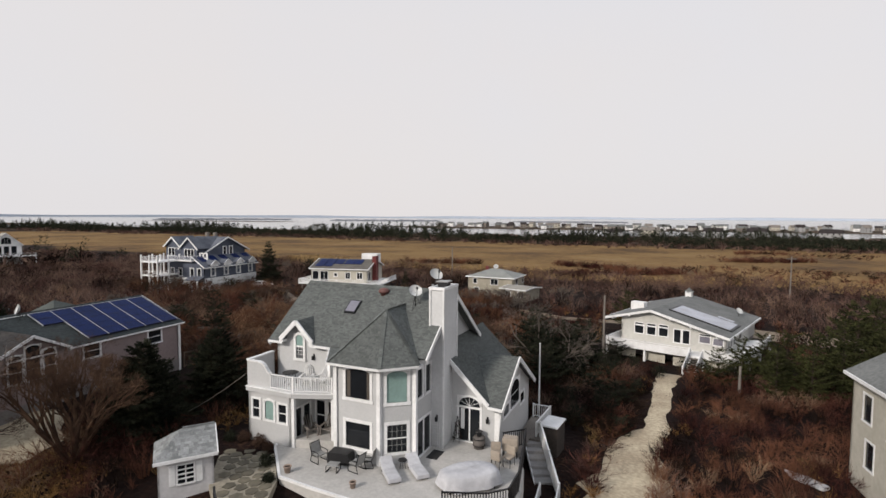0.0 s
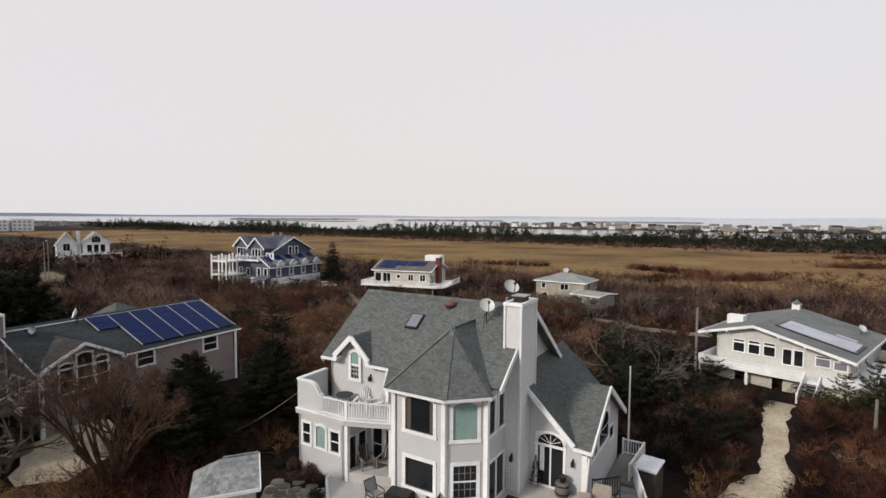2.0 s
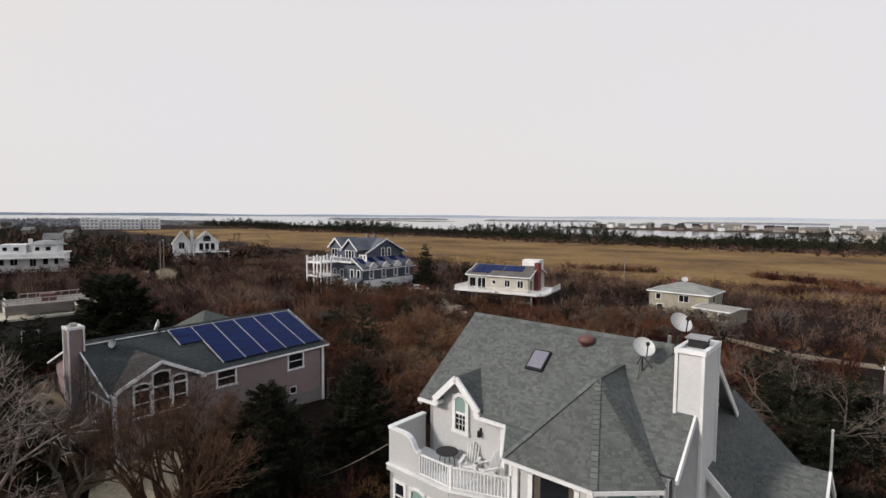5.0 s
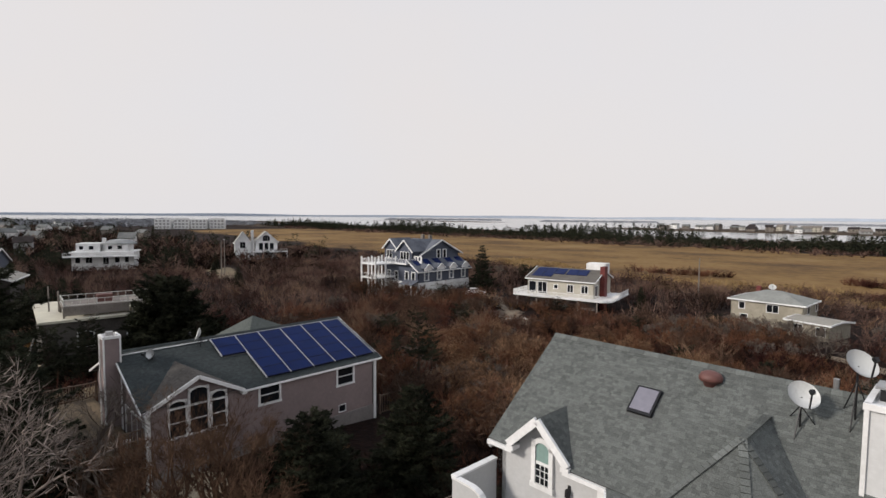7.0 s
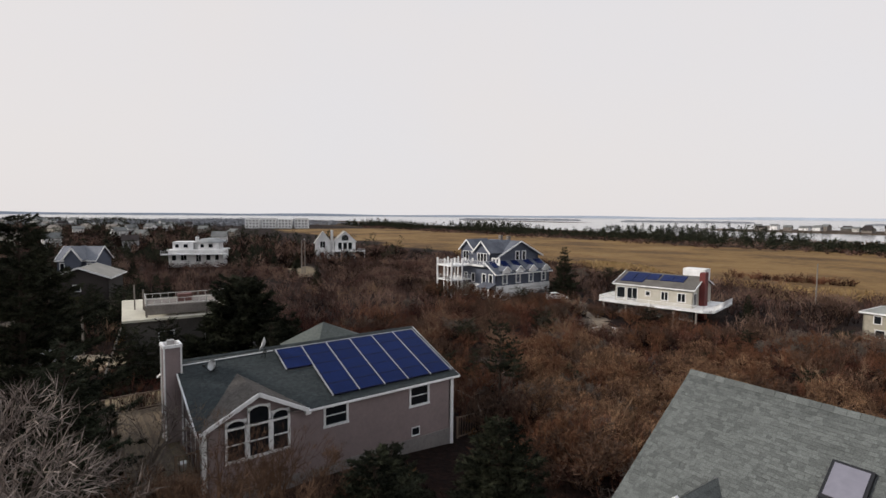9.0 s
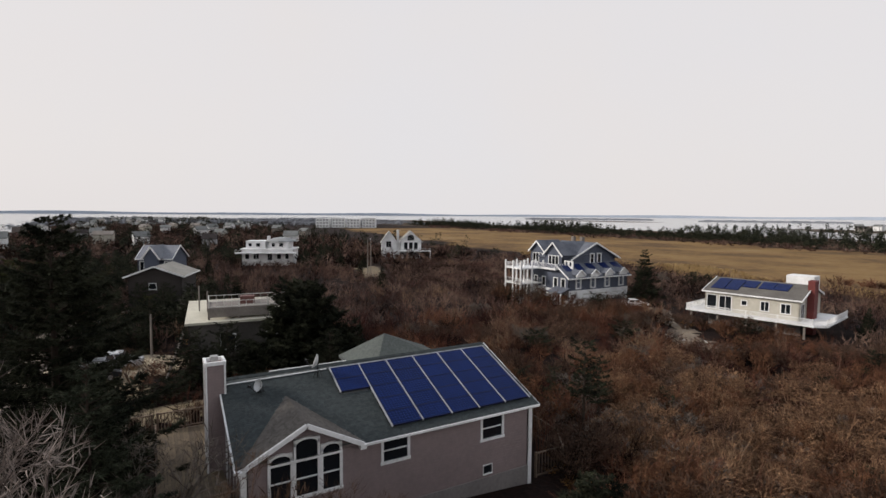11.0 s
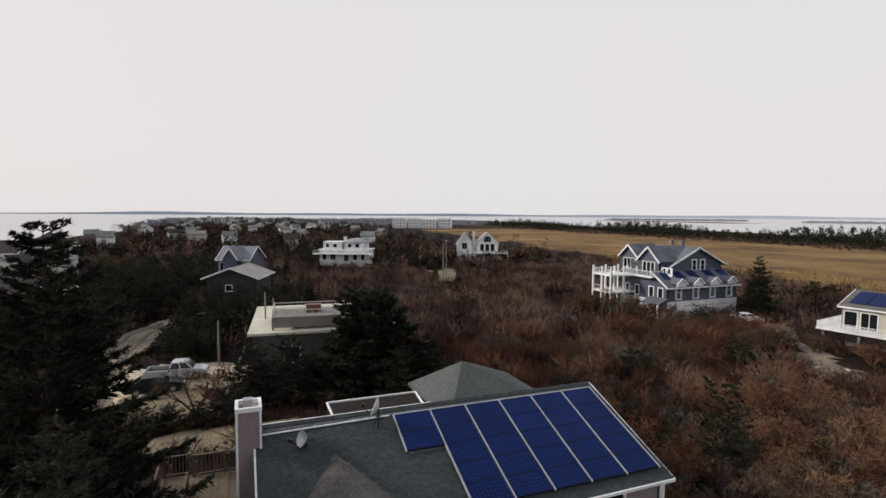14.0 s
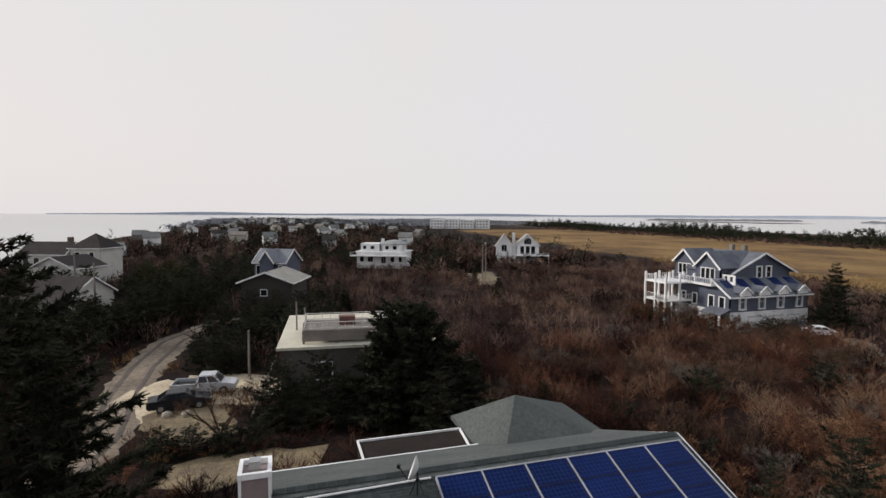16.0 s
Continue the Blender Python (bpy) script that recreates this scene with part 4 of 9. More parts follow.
# skylight, vent, trellis and wall lamps
sk = part("skylight", Buf().slab([(-2.36, 3.3, roof_z(3.3) + 0.13), (-1.62, 3.3, roof_z(3.3) + 0.13), (-1.62, 4.06, roof_z(4.06) + 0.13), (-2.36, 4.06, roof_z(4.06) + 0.13)], 0.16), DARK_METAL, house, "dark-framed roof skylight")
part("pane", Buf().slab([(-2.3, 3.36, roof_z(3.36) + 0.15), (-1.68, 3.36, roof_z(3.36) + 0.15), (-1.68, 4.0, roof_z(4.0) + 0.15), (-2.3, 4.0, roof_z(4.0) + 0.15)], 0.02), SKYLIGHT, sk)
part("roof_vent", Buf().lathe((-0.5, 4.74, roof_z(4.74) - 0.12), [(0.2, 0), (0.2, 0.14), (0.31, 0.16), (0.33, 0.26), (0.27, 0.37), (0.14, 0.43), (0.03, 0.45)]), VENT_BROWN, house, "rounded brown roof ventilator", smooth=True)
part("vent_pipe", Buf().tube((2.35, 5.35, RZ - 0.2), (2.35, 5.35, RZ + 0.28), 0.07, 0.07), GALV, house)


def wall_lamp(p, u, s, z):
    at = on_wall(p, u)
    b = Buf()
    wbox(b, at, s - 0.04, s + 0.04, 0, 0.04, z - 0.08, z + 0.2)
    wbox(b, at, s - 0.06, s + 0.06, 0.05, 0.17, z - 0.12, z + 0.1)
    return part("wall_lamp", b, DARK_METAL, house)


wall_lamp((-5.9, 1.8), (1, 0), 2.6, 6.0)
wall_lamp((3.34, 3.08), (1, 0), 0.36, 3.2)
wall_lamp((3.34, 4.4), (1, 0), 2.75, 3.0)
tr = Buf()
for i in range(4):
    tr.box(3.46 + i * 0.13, 3.03, 1.65, 3.48 + i * 0.13, 3.06, 3.0)
for i in range(8):
    tr.box(3.42, 3.01, 1.8 + i * 0.15, 3.92, 3.03, 1.82 + i * 0.15)
part("trellis", tr, WHITE, house)


def dish(x, y, z, az, stand, r=0.37, tilt=48):
    """A satellite dish on a tripod, in the main house's frame."""
    d = thing("satellite_dish", 0, 0, 0, 0, "pale grey satellite dish on a metal tripod on the roof", "satellite dish", "rooftop dishes")
    d.matrix_basis = house.matrix_basis @ place(x, y, z)
    bowl = Buf()
    n, prev = 20, None
    for i in range(6):
        q = i / 5
        ring = [(r * q * math.cos(math.tau * j / n), r * 1.0 * q * math.sin(math.tau * j / n), 0.16 * q * q) for j in range(n)]
        if prev:
            for j in range(n):
                bowl.face(prev[j], prev[(j + 1) % n], ring[(j + 1) % n], ring[j])
                bowl.face(*[(a, b_, c - 0.012) for a, b_, c in (ring[j], ring[(j + 1) % n], prev[(j + 1) % n], prev[j])])
        prev = ring
    m = pose(0, 0, stand, tilt, 0, az)
    part("reflector", bowl.turned(m), DISH, d, smooth=True)
    arm = Buf().beam((0, -r, 0.16), (0, -0.1, 0.52), 0.03).box(-0.05, -0.14, 0.47, 0.05, -0.04, 0.57)
    part("feed_arm", arm.turned(m), DARK_METAL, d)
    part("mast", Buf().tube((0, 0, -0.1), (0, 0, stand), 0.025, 0.025), DARK_METAL, d)
    for k in range(3):
        a = math.tau * k / 3 + 0.4
        dx, dy = 0.32 * math.cos(a), 0.32 * math.sin(a)
        part("leg", Buf().tube((dx, dy, SL * dy), (0, 0, stand * 0.72), 0.016, 0.016, 6), DARK_METAL, d)
    return d


dish(1.84, 4.15, roof_z(4.15), 40, 0.77)
dish(2.86, 4.62, roof_z(4.62), 52, 1.33)


# ---- patio and garden by the main house ----
def local(x, y, z, rz=0.0, size=1.0):
    """A pose in the main house's frame."""
    return house.matrix_basis @ place(x, y, z, rz, size)


def in_house(ob, x, y, z, rz=0.0):
    ob.matrix_basis = local(x, y, z, rz)
    return ob


PZ = 1.6
patio = thing("patio", 0, 0, 0, 0, "pale concrete patio with a white edge in front of the house", "patio")
in_house(patio, 0, 0, 0)
tagged(patio, kind="structure")
PAT = [(-4.45, 0.4), (-4.3, -0.3), (-1.85, -2.75), (0.2, -2.95), (3.0, -3.1), (6.0, -2.6), (8.2, -1.8), (9.0, -1.0), (9.0, 0.6), (8.55, 2.7), (7.6, 4.5), (6.7, 4.5), (3.3, 4.5), (3.3, 1.4), (2.0, 0.2), (-0.8, 0.2), (-0.8, 1.75), (-3.2, 1.75), (-3.3, 0.0), (-4.2, 0.0)]
part("slab", Buf().prism(PAT, 0.5, PZ), CONCRETE, patio)
for a, c in zip(PAT[:8], PAT[1:8]):
    part("edging", Buf().beam((*a, PZ - 0.03), (*c, PZ - 0.03), 0.12, 0.12), WHITE, patio)

PORCH = 2.05
part("porch_floor", Buf().prism([(-3.3, -0.1), (-1.2, 0.62), (-0.66, 0.8), (-0.66, 1.76), (-3.3, 1.76)], PZ - 0.05, PORCH), CONCRETE, patio)

# flagstones beside the patio
stones = thing("flagstone_path", 0, 0, 0, 0, "irregular tan flagstones set in a garden walk", "paving")
in_house(stones, 0, 0, 0)
tagged(stones, kind="structure")
STEP = float(gh(np.float64(-22.5), np.float64(29.5))) + 0.1
part("bed", Buf().prism([(-4.6, 0.1), (-4.3, -0.4), (-1.9, -2.85), (-1.0, -4.6), (-2.6, -5.8), (-4.6, -4.4), (-6.3, -2.2), (-6.2, -0.4)], STEP - 0.5, STEP), MORTAR, stones)
srnd = random.Random(3)
for i in range(9):
    for j in range(8):
        cx, cy = -6.2 + i * 0.66 + (j % 2) * 0.33 + srnd.uniform(-0.08, 0.08), -5.4 + j * 0.62 + srnd.uniform(-0.08, 0.08)
        if cx - cy < -4.6 or cx + cy > -4.95 or cx + cy < -8.1 - 0.0 or cx - cy > 3.0:
            continue
        k = srnd.choice((5, 6, 7))
        pts = [(cx + math.cos(math.tau * q / k + 0.3) * srnd.uniform(0.27, 0.36), cy + math.sin(math.tau * q / k + 0.3) * srnd.uniform(0.27, 0.36)) for q in range(k)]
        part("flagstone", Buf().prism(pts, STEP - 0.02, STEP + srnd.uniform(0.02, 0.04)), STONE, stones)


def lounger(x, y, rz):
    o = in_house(thing("sun_lounger", 0, 0, 0, 0, "sun lounger under a pale grey fitted cover on the patio", "sun lounger", "loungers by the bay"), x, y, PZ, rz)
    b = Buf()
    prof = [(-0.85, 0.3), (0.25, 0.3), (0.55, 0.42), (0.92, 0.62)]
    for (y0, z0), (y1, z1) in zip(prof, prof[1:]):
        b.hexa([(-0.32, y0, z0 - 0.2), (0.32, y0, z0 - 0.2), (0.32, y1, z1 - 0.2), (-0.32, y1, z1 - 0.2), (-0.3, y0, z0), (0.3, y0, z0), (0.3, y1, z1), (-0.3, y1, z1)])
    part("cover", b, COVER, o, weld=True, bevel=0.025)
    for sx in (-0.26, 0.26):
        for sy in (-0.7, 0.6):
            part("leg", Buf().tube((sx, sy, 0), (sx, sy, 0.25), 0.02, 0.02, 6), DARK_METAL, o)
    return o


lounger(2.95, -0.6, 45)
lounger(3.95, 0.25, 47)
st = in_house(thing("side_table", 0, 0, 0, 0, "small dark round side table between the loungers", "side table"), 3.1, 0.35, PZ)
part("top", Buf().lathe((0, 0, 0.4), [(0.22, 0), (0.23, 0.02), (0.22, 0.04)]), DARK_METAL, st)
for k in range(3):
    a = math.tau * k / 3
    part("leg", Buf().tube((0.16 * math.cos(a), 0.16 * math.sin(a), 0), (0.1 * math.cos(a), 0.1 * math.sin(a), 0.4), 0.012, 0.012, 6), DARK_METAL, st)


def patio_chair(x, y, rz):
    o = in_house(thing("patio_chair", 0, 0, 0, 0, "dark metal patio armchair with a grey sling seat", "chair", "chairs round the fire table"), x, y, PZ, rz)
    part("seat", Buf().hexa([(-0.26, -0.25, 0.38), (0.26, -0.25, 0.38), (0.26, 0.25, 0.34), (-0.26, 0.25, 0.34), (-0.26, -0.25, 0.43), (0.26, -0.25, 0.43), (0.26, 0.25, 0.39), (-0.26, 0.25, 0.39)]), CUSHION, o)
    part("backrest", Buf().hexa([(-0.25, 0.22, 0.4), (0.25, 0.22, 0.4), (0.25, 0.26, 0.4), (-0.25, 0.26, 0.4), (-0.25, 0.36, 0.88), (0.25, 0.36, 0.88), (0.25, 0.4, 0.88), (-0.25, 0.4, 0.88)]), CUSHION, o)
    for sx in (-0.29, 0.29):
        b = Buf()
        for p0, p1 in (((sx, -0.28, 0), (sx, -0.28, 0.58)), ((sx, -0.28, 0.58), (sx, 0.3, 0.58)), ((sx, 0.22, 0.36), (sx, 0.4, 0.92)), ((sx, -0.28, 0.02), (sx, 0.35, 0.02)), ((sx, 0.35, 0.02), (sx, 0.24, 0.38)), ((sx, -0.28, 0.38), (sx, 0.24, 0.36))):
            b.beam(p0, p1, 0.03)
        part("side_frame", b, DARK_METAL, o)
    part("top_rail", Buf().beam((-0.29, 0.4, 0.9), (0.29, 0.4, 0.9), 0.03), DARK_METAL, o)
    return o


patio_chair(-1.05, -0.75, 75)
patio_chair(1.15, -0.75, -100)
patio_chair(1.45, -0.15, -75)
ft = in_house(thing("fire_table", 0, 0, 0, 0, "black square fire table under a dark cover on the patio", "fire table"), -0.02, -0.35, PZ, 10)
part("cover", Buf().hexa([(-0.6, -0.42, 0.06), (0.6, -0.42, 0.06), (0.6, 0.42, 0.06), (-0.6, 0.42, 0.06), (-0.55, -0.38, 0.58), (0.55, -0.38, 0.58), (0.55, 0.38, 0.58), (-0.55, 0.38, 0.58)]), DARK_METAL, ft, bevel=0.03)
part("plinth", Buf().box(-0.45, -0.3, 0, 0.45, 0.3, 0.08), DARK_METAL, ft)
ot = in_house(thing("ottoman", 0, 0, 0, 0, "low dark metal footstool with a slatted seat", "footstool"), 0.15, -1.25, PZ, 12)
part("seat", Buf().box(-0.28, -0.24, 0.3, 0.28, 0.24, 0.35), CUSHION, ot, bevel=0.01)
for sx in (-0.27, 0.27):
    b = Buf().beam((sx, -0.23, 0.32), (sx, -0.26, 0), 0.03).beam((sx, 0.23, 0.32), (sx, 0.26, 0), 0.03).beam((sx, -0.26, 0.02), (sx, 0.26, 0.02), 0.03)
    part("leg_frame", b, DARK_METAL, ot)

# covered dining table, with the folds of its cloth
tb = in_house(thing("covered_table", 0, 0, 0, 0, "patio table under a crumpled pale fabric cover", "table"), 6.65, 0.15, PZ, 38)
n, prev, b = 40, None, Buf()
for rr, z in ((0.0, 0.86), (0.55, 0.85), (0.85, 0.82), (1.0, 0.74), (1.05, 0.45), (1.1, 0.14)):
    fold = 0 if z > 0.75 else (0.78 - z) * 0.12
    ring = [((rr + fold * math.sin(9 * a + 2 * math.sin(3 * a))) * 1.35 * math.copysign(abs(math.cos(a)) ** 0.7, math.cos(a)), (rr + fold * math.sin(9 * a)) * 0.72 * math.copysign(abs(math.sin(a)) ** 0.7, math.sin(a)), z + 0.04 * math.sin(3 * a + rr * 4)) for a in (math.tau * i / n for i in range(n))]
    if prev:
        for i in range(n):
            b.face(prev[i], prev[(i + 1) % n], ring[(i + 1) % n], ring[i])
    prev = ring
b.f = [f[::-1] for f in b.f]
part("cover", b, COVER, tb, weld=True, smooth=True)
for sx in (-1.05, 1.05):
    for sy in (-0.5, 0.5):
        part("leg", Buf().tube((sx, sy, 0), (sx, sy, 0.7), 0.03, 0.03, 8), DARK_METAL, tb)

# barbecue corner
gr = in_house(thing("grill", 0, 0, 0, 0, "patio grill under a beige cover", "grill"), 7.55, 3.75, PZ, 8)
part("cover", Buf().hexa([(-0.4, -0.25, 0.35), (0.4, -0.25, 0.35), (0.4, 0.25, 0.35), (-0.4, 0.25, 0.35), (-0.4, -0.22, 1.0), (0.4, -0.22, 1.0), (0.36, 0.22, 1.05), (-0.36, 0.22, 1.05)]), BEIGE, gr, bevel=0.04)
for sx in (-0.35, 0.35):
    part("leg", Buf().box(sx - 0.03, -0.2, 0, sx + 0.03, 0.2, 0.36), DARK_METAL, gr)
for k, (x, y, rz) in enumerate(((7.05, 2.9, 20), (7.75, 2.75, -15), (7.3, 2.35, 170))):
    o = in_house(thing("dining_chair", 0, 0, 0, 0, "outdoor dining chair with a beige cushion and dark legs", "chair", "chairs by the grill"), x, y, PZ, rz)
    part("seat", Buf().box(-0.25, -0.25, 0.42, 0.25, 0.25, 0.5), BEIGE, o, bevel=0.02)
    part("backrest", Buf().box(-0.25, 0.2, 0.5, 0.25, 0.27, 0.92), BEIGE, o, bevel=0.02)
    for sx in (-0.22, 0.22):
        for sy in (-0.22, 0.22):
            part("leg", Buf().tube((sx, sy, 0), (sx, sy, 0.43), 0.018, 0.018, 6), DARK_METAL, o)
bl = in_house(thing("barrel_planter", 0, 0, 0, 0, "weathered half-barrel planter with a dark pot on it", "planter"), 5.75, 4.0, PZ)
part("barrel", Buf().lathe((0, 0, 0), [(0.27, 0), (0.33, 0.25), (0.34, 0.4), (0.3, 0.62), (0.26, 0.64)]), BARREL, bl, smooth=True)
for z in (0.15, 0.5):
    part("hoop", Buf().lathe((0, 0, z), [(0.325, 0), (0.345, 0.0), (0.345, 0.05), (0.325, 0.05)]), DARK_METAL, bl)
part("pot", Buf().lathe((0, 0, 0.64), [(0.12, 0), (0.18, 0.25), (0.2, 0.27)]), DARK_METAL, bl)


def pot(x, y, z, r, h, label, mat=None):
    o = in_house(thing("plant_pot", 0, 0, 0, 0, label, "plant pot"), x, y, z)
    part("pot", Buf().lathe((0, 0, 0), [(r * 0.7, 0), (r, h * 0.85), (r * 1.1, h * 0.86), (r * 1.1, h), (r * 0.9, h), (r * 0.85, h * 0.9)]), mat or TERRACOTTA, o, smooth=True)
    part("soil", Buf().lathe((0, 0, h * 0.86), [(r * 0.9, 0), (r * 0.5, 0.03), (0.01, 0.04)]), DARK_BARK, o)
    return o


pot(1.9, -2.2, PZ, 0.15, 0.3, "clay flower pot at the edge of the patio")
pot(3.7, 3.45, PZ, 0.2, 0.36, "dark pot against the bay wall", DARK_METAL)
pot(-1.75, -2.3, PZ, 0.18, 0.32, "clay flower pot at the corner of the patio")
pot(-4.0, 0.1, PZ, 0.14, 0.3, "small dark pot by the porch corner", DARK_METAL)
single("door_mat", Buf().box(-0.5, -0.3, 0, 0.5, 0.3, 0.02), RUBBER, "black rubber door mat by the patio door", "door mat").matrix_basis = local(3.95, 2.3, PZ, 90)

# porch seats and balcony furniture


def wooden_chair(x, y, z, rz, label, mat, group):
    o = in_house(thing("slatted_chair", 0, 0, 0, 0, label, "chair", group), x, y, z, rz)
    for i in range(4):
        part("seat_slat", Buf().box(-0.25, -0.25 + i * 0.12, 0.33 - i * 0.02, 0.25, -0.15 + i * 0.12, 0.36 - i * 0.02), mat, o)
    for i in range(5):
        part("back_slat", Buf().beam((-0.2 + i * 0.1, 0.2, 0.25), (-0.22 + i * 0.11, 0.52, 0.9 + 0.05 * (2 - abs(i - 2))), 0.085, 0.025, up=(1, 0, 0)), mat, o)
    for sx in (-0.3, 0.3):
        part("arm", Buf().box(sx - 0.06, -0.35, 0.5, sx + 0.06, 0.35, 0.53), mat, o)
        part("leg", Buf().box(sx - 0.03, -0.3, 0, sx + 0.03, -0.22, 0.5), mat, o)
        part("leg", Buf().beam((sx, 0.4, 0), (sx, 0.28, 0.5), 0.05), mat, o)
    return o


wooden_chair(-3.4, 1.25, 4.6, 20, "white slatted garden chair on the balcony", WHITE, "balcony chairs")
wooden_chair(-2.65, 1.3, 4.6, -25, "white slatted garden chair on the balcony", WHITE, "balcony chairs")
wooden_chair(-2.75, 0.75, PORCH, 60, "weathered grey slatted chair under the balcony", WEATHERED, "porch chairs")
wooden_chair(-2.0, 1.25, PORCH, 10, "weathered grey slatted chair under the balcony", WEATHERED, "porch chairs")
rt = in_house(thing("round_table", 0, 0, 0, 0, "black round table on the balcony", "table"), -4.35, 1.05, 4.6)
part("tabletop", Buf().lathe((0, 0, 0.6), [(0.42, 0), (0.44, 0.02), (0.42, 0.04)], 24), DARK_METAL, rt)
for k in range(4):
    a = math.tau * k / 4 + 0.4
    part("leg", Buf().tube((0.33 * math.cos(a), 0.33 * math.sin(a), 0), (0.25 * math.cos(a), 0.25 * math.sin(a), 0.6), 0.018, 0.018, 6), DARK_METAL, rt)

# deck, stairs and railings on the far side of the wing
deck = in_house(thing("deck", 0, 0, 0, 0, "grey-boarded side deck with white railings and a stair to the patio", "deck"), 0, 0, 0)
DZ = 0.75
PALE_DECK = material("painted_grey_boards", (0.33, 0.32, 0.31), 0.85, second=(0.26, 0.25, 0.245), grain=7, vary=0.15)
for i in range(9):
    part("deck_board", Buf().box(6.72 + i * 0.145, 4.6 if i < 5 else 8.2, DZ - 0.04, 6.72 + i * 0.145 + 0.135, 11.6, DZ), WEATHERED, deck)
part("joist_frame", Buf().box(6.72, 8.25, DZ - 0.3, 8.0, 11.55, DZ - 0.045), WEATHERED, deck)
part("joist_frame", Buf().box(6.72, 4.65, DZ - 0.3, 7.4, 8.2, DZ - 0.045), WEATHERED, deck)
for x, y in ((6.85, 4.8), (7.9, 8.4), (7.9, 11.4)):
    part("support_post", Buf().box(x - 0.07, y - 0.07, -1.0, x + 0.07, y + 0.07, DZ - 0.3), WEATHERED, deck)
fence_run(deck, [(6.85, 11.55, DZ), (7.95, 11.55, DZ), (7.75, 8.6, DZ)], 0.85, single_bars=True)
SA, SB, NS = Vector((7.55, 8.4, DZ)), Vector((9.5, 4.1, -0.5)), 8
sd = (SB - SA)
sw = Vector((-sd.y, sd.x, 0)).normalized() * -0.5
for i in range(NS):
    q = SA.lerp(SB, (i + 0.5) / NS)
    d = Vector((sd.x, sd.y, 0)).normalized() * 0.29
    zt = DZ - (i + 1) * (DZ + 0.5) / (NS + 0)
    b = Buf()
    for z0, z1 in ((zt - 0.17, zt),):
        b.hexa([(*(q + k * sw + j * d)[:2], z) for z in (z0, z1) for j, k in ((-1, -1), (-1, 1), (1, 1), (1, -1))])
    part("tread", b, PALE_DECK, deck)
for sgn in (-1, 1):
    a, c = SA + sw * sgn, SB + sw * sgn
    part("stringer", Buf().beam(a - Vector((0, 0, 0.18)), c - Vector((0, 0, 0.18)), 0.05, 0.26), WHITE, deck)
    panel = Buf()
    panel.beam(a + Vector((0, 0, 0.85)), c + Vector((0, 0, 0.85)), 0.1, 0.06)
    for i in range(34):
        q = a.lerp(c, (i + 0.5) / 34)
        panel.box(q.x - 0.03, q.y - 0.045, q.z - 0.05, q.x + 0.03, q.y + 0.045, q.z + 0.83)
    if sgn > 0:
        continue
    tagged(part("stair_rail", panel, WHITE, deck), kind="stuff")
    for q in (a, a.lerp(c, 0.5), c):
        part("post", Buf().box(q.x - 0.06, q.y - 0.06, q.z - 0.3, q.x + 0.06, q.y + 0.06, q.z + 0.95), WHITE, deck)
landing = SB - sw
fence_run(deck, [(landing.x, landing.y, -0.5), (10.1, 2.7, -0.5)], 0.85)
fence_run(deck, [(9.05, 4.0, -0.5), (9.2, 2.4, -0.5)], 0.85)
TUB_SIDE = material("dark_tub_boards", (0.06, 0.047, 0.038), 0.8, second=(0.035, 0.028, 0.023), grain=5, vary=0.3, stripe=(2, 0.15), bump=0.3)
TUB = float(gh(np.float64(-9.4), np.float64(41.4)))
tub = in_house(thing("hot_tub", 0, 0, 0, 0, "hot tub with a flat white cover and dark timber sides", "hot tub"), 8.5, 9.7, TUB, -6)
part("shell", Buf().box(-0.52, -0.82, 0, 0.52, 0.82, 1.3 - TUB), TUB_SIDE, tub, bevel=0.03)
part("lid", Buf().box(-0.58, -0.88, 1.3 - TUB, 0.58, 0.88, 1.4 - TUB), WHITE, tub, bevel=0.03)
rail = in_house(thing("metal_fence", 0, 0, 0, 0, "black metal railing along the edge of the patio", "fence"), 0, 0, 0)
fence_run(rail, [(6.98, 4.35, PZ), (7.95, 5.3, PZ), (8.2, 4.0, PZ), (8.45, 2.65, PZ), (8.85, 0.6, PZ), (8.85, -0.95, PZ), (8.1, -1.68, PZ), (6.4, -2.35, PZ)], 0.9, 0.12, DARK_METAL, post=0.05)
cable = bpy.data.curves.new("overhead_cable", "CURVE")
cable.dimensions, cable.bevel_depth = "3D", 0.014 * K
strand = cable.splines.new("POLY")
strand.points.add(16)
ca, cb = Vector((-6.4, 0.1, 5.3)), Vector((-12.6, -0.2, 1.5))
for i, pt in enumerate(strand.points):
    pt.co = (*((ca.lerp(cb, i / 16) - Vector((0, 0, 0.2 * math.sin(math.pi * i / 16)))) * K), 1)
cable.materials.append(WEATHERED)
wire = tagged(new("overhead_cable", cable), "thin grey cable slung from the house into the trees", "cable")
wire.matrix_basis = house.matrix_basis.copy()

obelisk = in_house(thing("garden_obelisk", 0, 0, 0, 0, "dark metal garden obelisk with a withered climber beside the door", "trellis"), 4.4, 4.25, PZ)
for k in range(4):
    a = math.tau * (k + 0.5) / 4
    part("leg", Buf().tube((0.24 * math.cos(a), 0.24 * math.sin(a), 0), (0.03 * math.cos(a), 0.03 * math.sin(a), 1.35), 0.014, 0.01, 6), DARK_METAL, obelisk)
for z in (0.25, 0.55, 0.85, 1.1):
    q = 0.24 - 0.21 * z / 1.35
    part("ring", Buf().beam((-q, -q, z), (q, -q, z), 0.015).beam((q, -q, z), (q, q, z), 0.015).beam((q, q, z), (-q, q, z), 0.015).beam((-q, q, z), (-q, -q, z), 0.015), DARK_METAL, obelisk)
